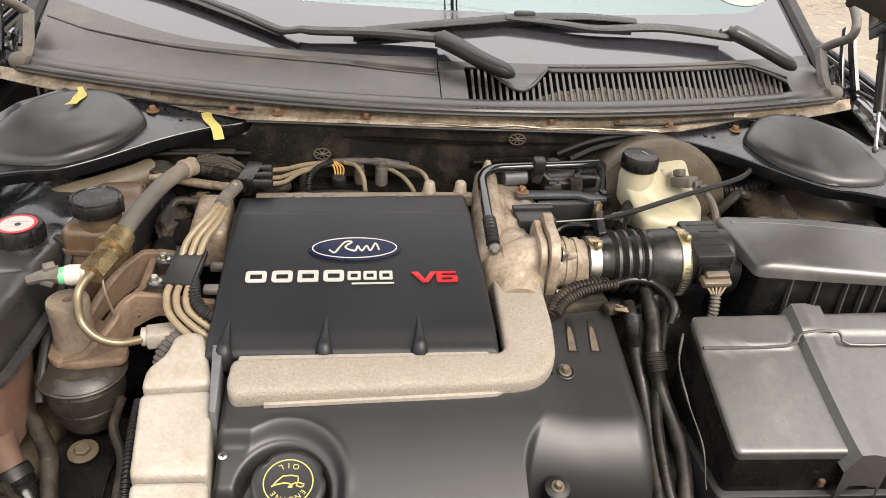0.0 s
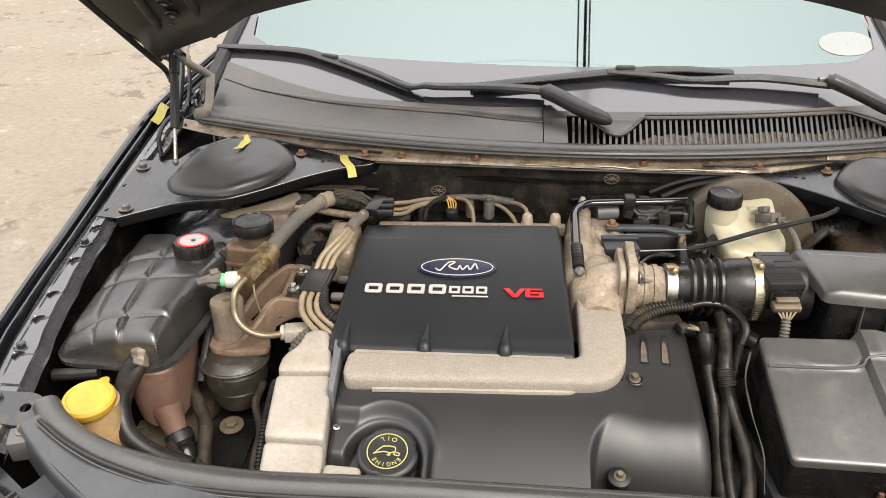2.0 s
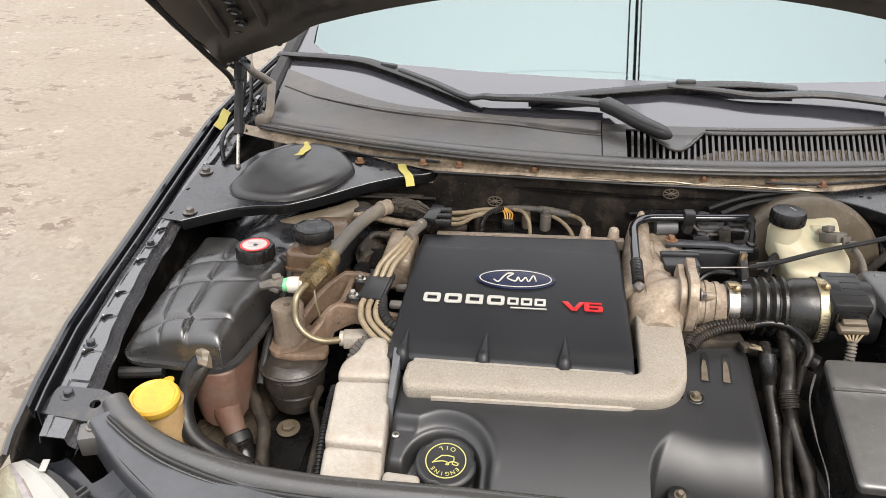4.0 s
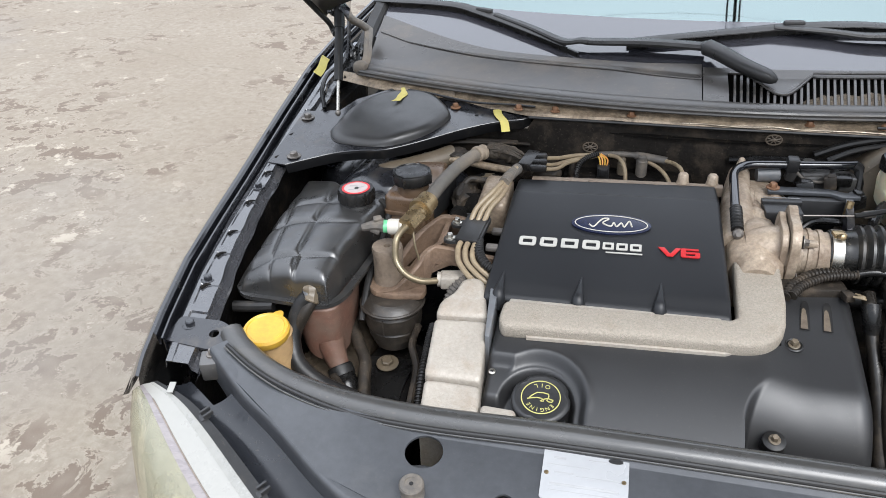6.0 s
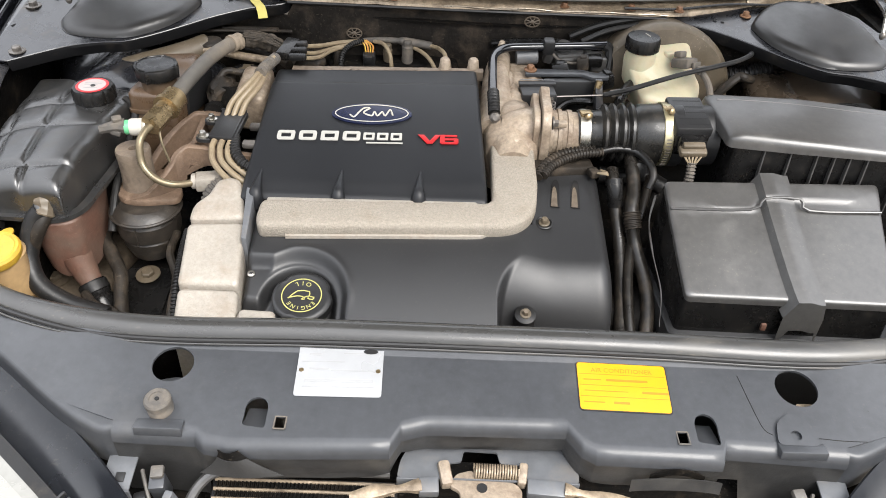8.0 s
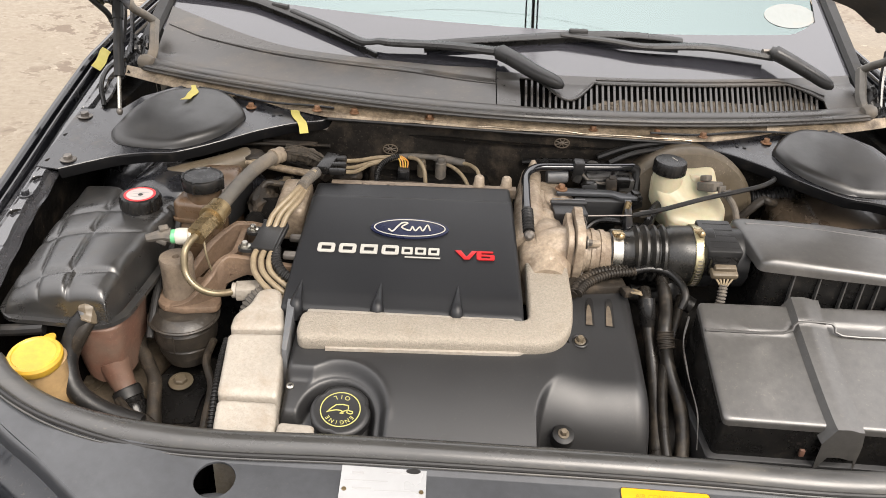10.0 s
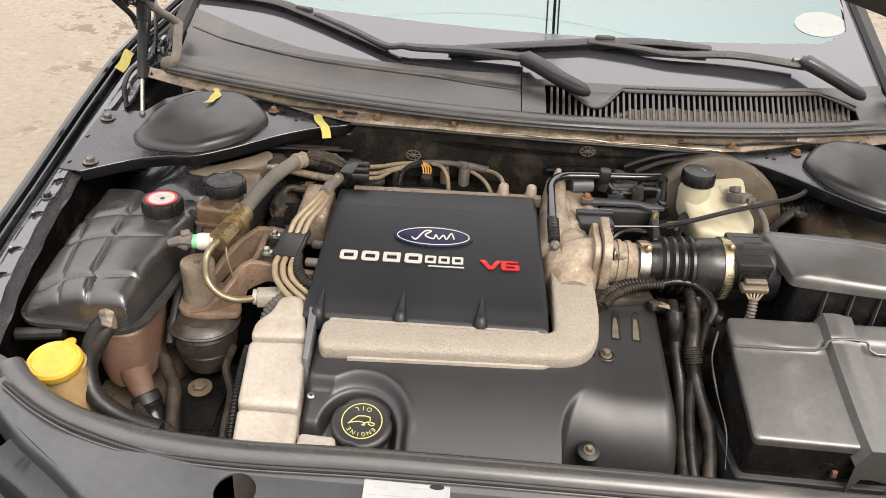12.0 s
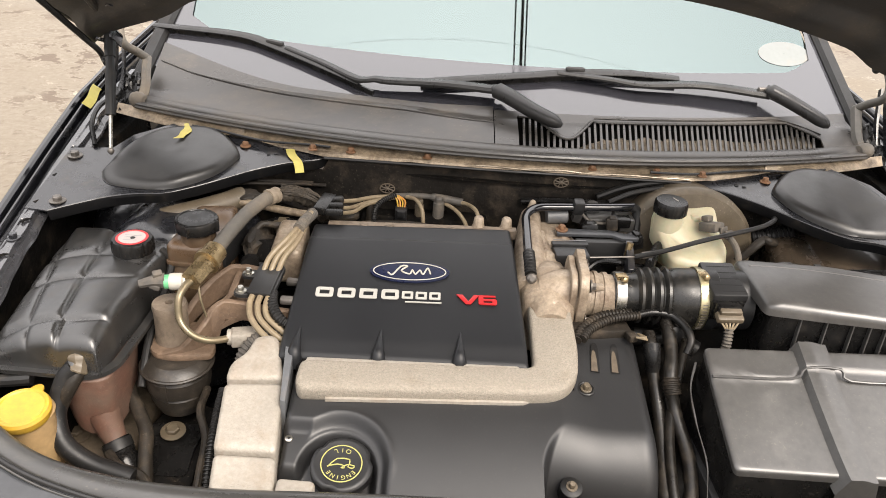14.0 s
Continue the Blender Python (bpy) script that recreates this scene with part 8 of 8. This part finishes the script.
part("plug", many(tube([(-0.523, 0.453, 0.841), (-0.536, 0.449, 0.842), (-0.556, 0.440, 0.840)], lambda t: 0.012 - 0.006 * t, 8, 4), box((-0.532, 0.452, 0.850), (0.014, 0.010, 0.014), (20, 0, 30), 0.002), box((-0.535, 0.446, 0.834), (0.016, 0.010, 0.008), (0, 20, 0), 0.002)), M_dusty_hose, sw)
part("stem", lathe([(0.009, -0.012), (0.009, 0.0)], (-0.490, 0.458, 0.842), (-1, -0.14, -0.02), 14), M_wire, sw)

# engine mount
mount = thing("engine_mount", (-0.50, 0.40, 0.55), "rusty cast engine mount on a ribbed black rubber bush", "engine mount")
part("post", lathe([(0.0275, 0.735), (0.0258, 0.742), (0.0246, 0.765), (0.0246, 0.788), (0.0258, 0.800), (0.0245, 0.8045), (0.0060, 0.8045), (0.0055, 0.796)], (-0.519, 0.451, 0), (0, 0, 1), 36), M_post, mount, "dusty tan cast post with a hole in its top", 50)
part("foot_plate", prism(rounded([(-0.553, 0.455), (-0.548, 0.425), (-0.535, 0.410), (-0.505, 0.405), (-0.452, 0.416), (-0.450, 0.436), (-0.470, 0.480), (-0.50, 0.50), (-0.54, 0.485)], 0.012, 4), 0.728, 0.740, 0.003), M_rust, mount, "rusty cast plate")


def cast_arm(line, foot, head, thick):
    """An upright cast web along a plan line; foot and head are its heights along it."""
    pts = smooth_path([(x, y, 0) for x, y in line], 6)
    n = len(pts) - 1

    def fn(u, v):
        p = pts[u]
        d = (pts[min(n, u + 1)] - pts[max(0, u - 1)]).normalized()
        k, h = [(-1, 0), (-1, 1), (-0.6, 1.06), (0.6, 1.06), (1, 1), (1, 0), (-1, 0)][v]
        lo, hi = lerp_list(foot, u / n), lerp_list(head, u / n)
        return (p.x - d.y * thick * k, p.y + d.x * thick * k, lo + (hi - lo) * h)

    return skin(fn, list(range(n + 1)), list(range(7)))


arm1 = cast_arm([(-0.530, 0.412), (-0.500, 0.418), (-0.470, 0.440), (-0.452, 0.468), (-0.425, 0.474), (-0.385, 0.470), (-0.345, 0.470)], [(0, 0.733), (0.45, 0.735), (0.55, 0.768), (1, 0.768)], [(0, 0.738), (0.18, 0.746), (0.42, 0.788), (0.55, 0.799), (0.7, 0.797), (1, 0.790)], 0.0055)
arm2 = cast_arm([(-0.515, 0.480), (-0.500, 0.515), (-0.480, 0.545), (-0.455, 0.560), (-0.430, 0.560), (-0.395, 0.556)], [(0, 0.735), (0.4, 0.752), (0.75, 0.772), (1, 0.775)], [(0, 0.752), (0.3, 0.782), (0.6, 0.806), (0.8, 0.809), (1, 0.806)], 0.006)
web = skin(lambda u, v: (-0.500 + 0.095 * u + 0.012 * v * (1 - u), 0.452 + 0.085 * v + 0.02 * u * (1 - v), 0.744 + 0.030 * step01(0.1, 0.9, u) + 0.014 * v * u), spread(0, 1, 10), spread(0, 1, 8), 0.008)
gus = cast_arm([(-0.452, 0.470), (-0.444, 0.510), (-0.440, 0.555)], [(0, 0.760), (1, 0.775)], [(0, 0.792), (0.5, 0.786), (1, 0.800)], 0.005)
part("arm", many(arm1, arm2, web, gus), M_rust, mount, "rust-brown cast arm with webs", 40)
part("rubber_bush", lathe([(0.034, 0.640), (0.040, 0.655), (0.0425, 0.662), (0.0435, 0.674), (0.0415, 0.677), (0.0465, 0.680), (0.0480, 0.690), (0.0478, 0.706), (0.0455, 0.710), (0.0500, 0.7135), (0.0540, 0.7165), (0.0545, 0.7190), (0.0525, 0.7205), (0.0500, 0.7200), (0.044, 0.726), (0.036, 0.730)], (-0.506, 0.420, 0), (0, 0, 1), 48), M_bush, mount, "ribbed dusty black rubber bush", 22)
part("bush_seam", box((-0.5095, 0.3725, 0.694), (0.0022, 0.004, 0.030), (0, 0, 0), 0.0008), M_bush, mount)
part("lower_bracket", prism(rounded([(-0.555, 0.40), (-0.545, 0.33), (-0.515, 0.285), (-0.455, 0.285), (-0.462, 0.355), (-0.45, 0.43), (-0.52, 0.45)], 0.01, 3), 0.48, lambda x, y: 0.604 + 0.50 * max(0, y - 0.40), 0.004), M_dark, mount)
part("bracket_plate", plate(rounded([(-0.548, 0.395), (-0.540, 0.325), (-0.515, 0.300), (-0.468, 0.300), (-0.470, 0.350), (-0.462, 0.400)], 0.01, 3), [], lambda x, y: 0.612 + 0.1 * (y - 0.36), 0.004), M_hose, mount)
part("bolt", hex_bolt((-0.508, 0.376, 0.6200), 0.0105, (0, -0.1, 1), 1.8), M_psbody, mount)

funnel = thing("red_brown_duct", (-0.60, 0.37, 0.55), "red-brown plastic flask under the coolant tank", "plastic flask")
fun = puff(fine(rounded([(-0.655, 0.345), (-0.622, 0.312), (-0.566, 0.322), (-0.562, 0.385), (-0.572, 0.460), (-0.640, 0.44)], 0.018, 5), 0.010), lambda x, y: 0.760, 0.006, lambda x, y: 0.652 + 0.55 * max(0, -0.605 - x), 8, 0.80)
part("flask", fun, M_redbrown, funnel, "", 60)
part("spout", tube([(-0.592, 0.345, 0.682), (-0.582, 0.336, 0.658), (-0.570, 0.326, 0.638)], lambda t: 0.0235 - 0.0085 * t, 16, 6), M_redbrown, funnel)
part("hose", tube([(-0.574, 0.329, 0.642), (-0.560, 0.315, 0.622), (-0.543, 0.294, 0.598), (-0.53, 0.265, 0.57)], lambda t: 0.0195 + 0.0012 * (t < 0.35) * math.sin(60 * t), 16, 9), M_hose, funnel)
part("hose_clip", tube([(-0.573, 0.328, 0.640), (-0.566, 0.321, 0.630)], 0.0215, 18, 3), M_rubber, funnel)
solo("drain_hose", tube([(-0.584, 0.425, 0.67), (-0.573, 0.40, 0.665), (-0.553, 0.373, 0.655), (-0.535, 0.345, 0.645), (-0.526, 0.31, 0.63), (-0.512, 0.265, 0.61), (-0.50, 0.22, 0.58)], 0.0105, 12, 7), M_grub, "dusty brown-grey hose beside the engine mount", "hose")
solo("chassis_leg", many(box((-0.625, 0.42, 0.56), (0.13, 0.50, 0.10), (0, 0, 0), 0.015, segments=3), hex_bolt((-0.652, 0.368, 0.611), 0.0105, (0, 0, 1), 2.2)), M_leg, "soiled tan chassis leg with a flanged bolt", "chassis leg")
solo("loom_conduit", tube([(-0.414, 0.335, 0.742), (-0.412, 0.30, 0.738), (-0.407, 0.25, 0.728), (-0.404, 0.21, 0.705), (-0.40, 0.17, 0.67)], 0.0048, 10, 8, ribs=(0.005, 0.002)), M_rubber, "thin black corrugated conduit beside the timing case", "conduit")
for run, r in (([(-0.47, 0.745, 0.838), (-0.42, 0.765, 0.832), (-0.36, 0.745, 0.826), (-0.33, 0.72, 0.822)], 0.0085), ([(-0.46, 0.79, 0.856), (-0.40, 0.80, 0.853), (-0.36, 0.80, 0.853)], 0.0036)):
    solo("heater_pipe", tube(run, r, 10, 6), M_grub, "dusty metal heater pipe near the bulkhead", "pipe", "heater pipes")
solo("thermostat_housing", many(lathe([(0.034, 0), (0.034, 0.02), (0.028, 0.03), (0.020, 0.05)], (-0.405, 0.640, 0.775), (-0.3, -0.6, 0.7), 26), tube([(-0.425, 0.60, 0.79), (-0.43, 0.585, 0.80), (-0.425, 0.565, 0.805)], 0.016, 12, 5)), M_dark, "grimy thermostat housing behind the engine mount", "housing")
solo("rear_head_end", box((-0.372, 0.635, 0.80), (0.052, 0.10, 0.07), (6, 0, 0), 0.012, segments=3), M_alu_dirty, "soiled cast end of the rear cylinder head", "cylinder head")
solo("tape_strip", skin(lambda u, v: (-0.817 + 0.013 * u - 0.008 * v + 0.003 * math.sin(5 * v), 0.905 + 0.085 * v + 0.006 * u, edge_z(0.905 + 0.085 * v) + 0.003 - 0.012 * u), spread(0, 1, 4), spread(0, 1, 8), 0.0006), M_tape, "strip of yellow masking tape stuck on the wing", "tape", "yellow tape strips")
solo("tape_strip", skin(lambda u, v: (-0.616 + 0.017 * u * (1 - 0.5 * v * v) + 0.008 * math.sin(2.6 * v) + 0.002 * math.sin(9 * v + 3 * u), 0.812 + 0.052 * v + 0.006 * u, 0.7415 + 0.2 * (0.812 + 0.052 * v) + 0.0145 - 0.004 * v + 0.010 * max(0, v - 0.75)), spread(0, 1, 4), spread(0, 1, 8), 0.0006), M_tape, "curled strip of yellow tape on the rubber dome", "tape", "yellow tape strips")
solo("tape_strip", skin(lambda u, v: (-0.387 - 0.028 * v + 0.015 * u + 0.002 * math.sin(7 * v), 0.772 + 0.054 * v + 0.006 * u, strut_z(0, 0.772 + 0.054 * v) + 0.004 - 0.012 * (1 - step01(0.02, 0.33, v))), spread(0, 1, 4), spread(0, 1, 10), 0.0006), M_tape, "strip of yellow tape folded over the panel lip", "tape", "yellow tape strips")


# grimy wiring and pipes deep behind and beside the engine
rng = random.Random(7)
brush = bmesh.new()
for i in range(46):
    a0 = rng.uniform(0.3, 2.9)
    t0, t1 = rng.uniform(0, 0.3), rng.uniform(0.6, 1.0)
    row = []
    for t in (t0, (t0 + t1) / 2, t1):
        c = Vector((-0.404 + 0.086 * t, 0.719 + 0.023 * t - 0.02 * t * t, 0.865 - 0.040 * t * t))
        row.append(c + Vector((0.003 * math.cos(a0 * 3), -0.0150 * math.cos(a0 + 0.5 * t), 0.0150 * math.sin(a0 + 0.5 * t) + rng.uniform(0, 0.0025))))
    join(brush, tube(row, 0.0008, 4, 3))
part("fray", brush, M_fibre, ac, "frayed fibre ends")
solo("steel_pipe", tube([(-0.482, 0.722, 0.842), (-0.444, 0.711, 0.846), (-0.412, 0.701, 0.845), (-0.352, 0.692, 0.842)], 0.0068, 12, 6), M_flange, "dusty bare steel pipe under the refrigerant hose", "pipe")


def lump(c, r, mat, label, category, seed):
    bm = bmesh.new()
    bmesh.ops.create_icosphere(bm, subdivisions=3, radius=1.0)
    for v in bm.verts:
        n = v.co.normalized()
        k = 1 + 0.30 * noise.noise(n * 1.8 + Vector((seed, 0, 0))) + 0.16 * noise.noise(n * 5 + Vector((0, seed, 0)))
        v.co = Vector((c[0] + n.x * r[0] * k, c[1] + n.y * r[1] * k, c[2] + n.z * r[2] * k))
    return solo("oily_casting", bm, mat, label, category, "oily castings")


lump((-0.432, 0.645, 0.808), (0.020, 0.050, 0.022), M_grub, "oil-caked thermostat casting beside the hoses", "casting", 1.0)
lump((-0.470, 0.735, 0.845), (0.034, 0.020, 0.014), M_grub, "oil-caked pipe joint at the bulkhead", "casting", 4.0)
lump((-0.300, 0.745, 0.822), (0.030, 0.018, 0.016), M_grub, "oil-caked bracket behind the engine", "casting", 7.0)
lump((0.215, 0.640, 0.795), (0.030, 0.022, 0.018), M_grub, "oil-caked casting under the linkage", "casting", 9.0)
lump((0.245, 0.600, 0.790), (0.028, 0.026, 0.020), M_grub, "oil-caked casting behind the intake hose", "casting", 12.0)
lump((0.265, 0.575, 0.800), (0.020, 0.014, 0.014), M_alu_dirty, "soiled pale casting behind the intake hose", "casting", 15.0)


def stray_hose(a, b, sag, r, mat, label, category="hose", group="small hoses in the bay", ribs=None):
    a, b = Vector(a), Vector(b)
    pts = [a.lerp(b, t) + Vector((rng.uniform(-0.008, 0.008), rng.uniform(-0.008, 0.008), sag * math.sin(math.pi * t) + rng.uniform(-0.004, 0.004))) for t in (0, 0.25, 0.5, 0.75, 1)]
    return solo("small_hose", tube(pts, r, 10, 8, ribs=ribs) if ribs else tube(pts, r, 10, 8), mat, label, category, group)


stray_hose((-0.455, 0.640, 0.800), (-0.395, 0.665, 0.825), 0.02, 0.006, M_grub, "dust-caked hose beside the thermostat")
stray_hose((-0.445, 0.600, 0.770), (-0.385, 0.625, 0.800), 0.02, 0.008, M_grub, "dust-caked hose beside the thermostat")
stray_hose((-0.440, 0.705, 0.800), (-0.350, 0.690, 0.830), 0.01, 0.005, M_hose, "thin black wiring loom near the bulkhead")
stray_hose((-0.430, 0.560, 0.770), (-0.430, 0.690, 0.815), 0.015, 0.006, M_psbody, "dusty brown pipe under the refrigerant hose")
stray_hose((-0.50, 0.770, 0.850), (-0.33, 0.800, 0.846), 0.008, 0.0032, M_grub, "dust-caked pipe along the bulkhead")
stray_hose((-0.30, 0.740, 0.800), (-0.02, 0.730, 0.795), 0.012, 0.006, M_grub, "dust-caked pipe along the bulkhead")
stray_hose((-0.29, 0.720, 0.808), (-0.05, 0.710, 0.800), 0.006, 0.004, M_hose, "thin black wiring loom near the bulkhead")
stray_hose((0.03, 0.790, 0.850), (0.24, 0.790, 0.845), 0.010, 0.006, M_hose, "thin black wiring loom near the bulkhead")
stray_hose((0.11, 0.700, 0.800), (0.24, 0.720, 0.820), 0.02, 0.005, M_grub, "dust-caked wiring under the linkage")
stray_hose((0.13, 0.640, 0.790), (0.25, 0.650, 0.805), 0.015, 0.006, M_hose, "thin black hose under the linkage")
stray_hose((0.225, 0.600, 0.800), (0.28, 0.700, 0.830), 0.01, 0.009, M_hose, "black vacuum hose to the brake servo")
stray_hose((0.40, 0.620, 0.800), (0.52, 0.655, 0.815), 0.02, 0.005, M_hose, "thin black wiring loom beside the reservoir")
stray_hose((0.42, 0.700, 0.795), (0.50, 0.730, 0.825), 0.03, 0.008, M_grub, "dust-caked hose beside the reservoir")
stray_hose((-0.575, 0.30, 0.640), (-0.47, 0.24, 0.600), 0.015, 0.007, M_grub, "dust-caked hose below the engine mount")
stray_hose((-0.66, 0.285, 0.640), (-0.56, 0.24, 0.625), 0.01, 0.006, M_psbody, "dusty brown pipe below the tank")
stray_hose((-0.455, 0.40, 0.690), (-0.425, 0.22, 0.640), 0.01, 0.006, M_grub, "dust-caked hose beside the timing case")
stray_hose((-0.735, 0.66, 0.780), (-0.565, 0.62, 0.790), 0.012, 0.006, M_hose, "thin black loom behind the tank")
for x, y, z, sx_, sy_, sz_, m in ((-0.425, 0.655, 0.80, 0.035, 0.03, 0.03, M_grub), (-0.395, 0.690, 0.815, 0.03, 0.022, 0.025, M_psbody), (0.145, 0.705, 0.845, 0.028, 0.02, 0.02, M_hose), (0.185, 0.715, 0.852, 0.02, 0.018, 0.022, M_grub), (0.225, 0.690, 0.835, 0.022, 0.024, 0.026, M_hose)):
    solo("wiring_connector", many(box((x, y, z), (sx_, sy_, sz_), (rng.uniform(-15, 15), rng.uniform(-15, 15), rng.uniform(-30, 30)), 0.003), box((x, y, z + sz_ * 0.45), (sx_ * 0.6, sy_ * 0.7, sz_ * 0.4), (8, 0, rng.uniform(-30, 30)), 0.002)), m, "grimy wiring connector behind the engine", "connector", "wiring connectors")


# ---- grille slats and small pieces, last ----
def slat_mesh(v0, v1):
    bm = box((0, 0, 0.0025), (0.0043, 1.0, 0.005), (0, 0, 0), 0.0)
    me = bpy.data.meshes.new("slat")
    bm.to_mesh(me)
    bm.free()
    me.materials.append(M_cowl)
    return me


SLAT = slat_mesh(0, 1)
count = 54
for k in range(1, count):
    x = GRILLE[0] + (GRILLE[1] - GRILLE[0]) * k / count
    top_v = min(slot_top(x - 0.004), slot_top(x), slot_top(x + 0.004)) + 0.02
    if top_v < 0.12:
        continue
    lean = 0.022 * (x + 0.06)
    a, b = Vector(cowl_at(x - lean, 0.05, -0.006)), Vector(cowl_at(x + lean * (2 * top_v - 1), top_v, -0.006))
    d = b - a
    ob = new("slat", SLAT)
    ob.parent = grille
    root = ROOT[grille.name]
    ob.matrix_local = Matrix.Translation((a + b) / 2 - root) @ Vector((0, 1, 0)).rotation_difference(d).to_matrix().to_4x4() @ Matrix.Diagonal((1, d.length, 1, 1))


# ---- overhead lines across the yard, mirrored in the windscreen ----
for y in (-32, 34):
    pole = thing("utility_pole", (0.66, y, 0), "grey wooden utility pole with a crossarm", "utility pole", "utility poles")
    part("post", lathe([(0.16, 0), (0.11, 7.6), (0.09, 7.65)], (0.66, y, 0), (0, 0, 1), 16), M_lip, pole)
    part("crossarm", box((0.66, y, 7.0), (1.6, 0.1, 0.12), (0, 0, 0), 0.01), M_lip, pole)
lines = thing("overhead_cables", (0.66, 0, 6.9), "dark overhead cables strung between poles", "cables")
for x, r in ((0.665, 0.012), (0.765, 0.022), (0.825, 0.012)):
    part("cable", tube([(x, -32, 7.0), (x, -12, 6.93), (x, 8, 6.92), (x, 34, 7.0)], r, 8, 4), M_rubber, lines)
for y in (3.50,):
    part("cross_cable", tube([(-14, y, 6.95), (0, y, 6.88), (14, y, 6.95)], 0.0014, 6, 4), M_rubber, lines)
for x in (-14, 14):
    mast = thing("cable_mast", (x, 3.57, 0), "slim grey mast carrying thin cables", "mast", "cable masts")
    part("post", lathe([(0.07, 0), (0.05, 7.0), (0.04, 7.05)], (x, 3.57, 0), (0, 0, 1), 12), M_lip, mast)
    part("arm", box((x, 3.57, 6.95), (0.06, 0.3, 0.06), (0, 0, 0), 0.005), M_lip, mast)
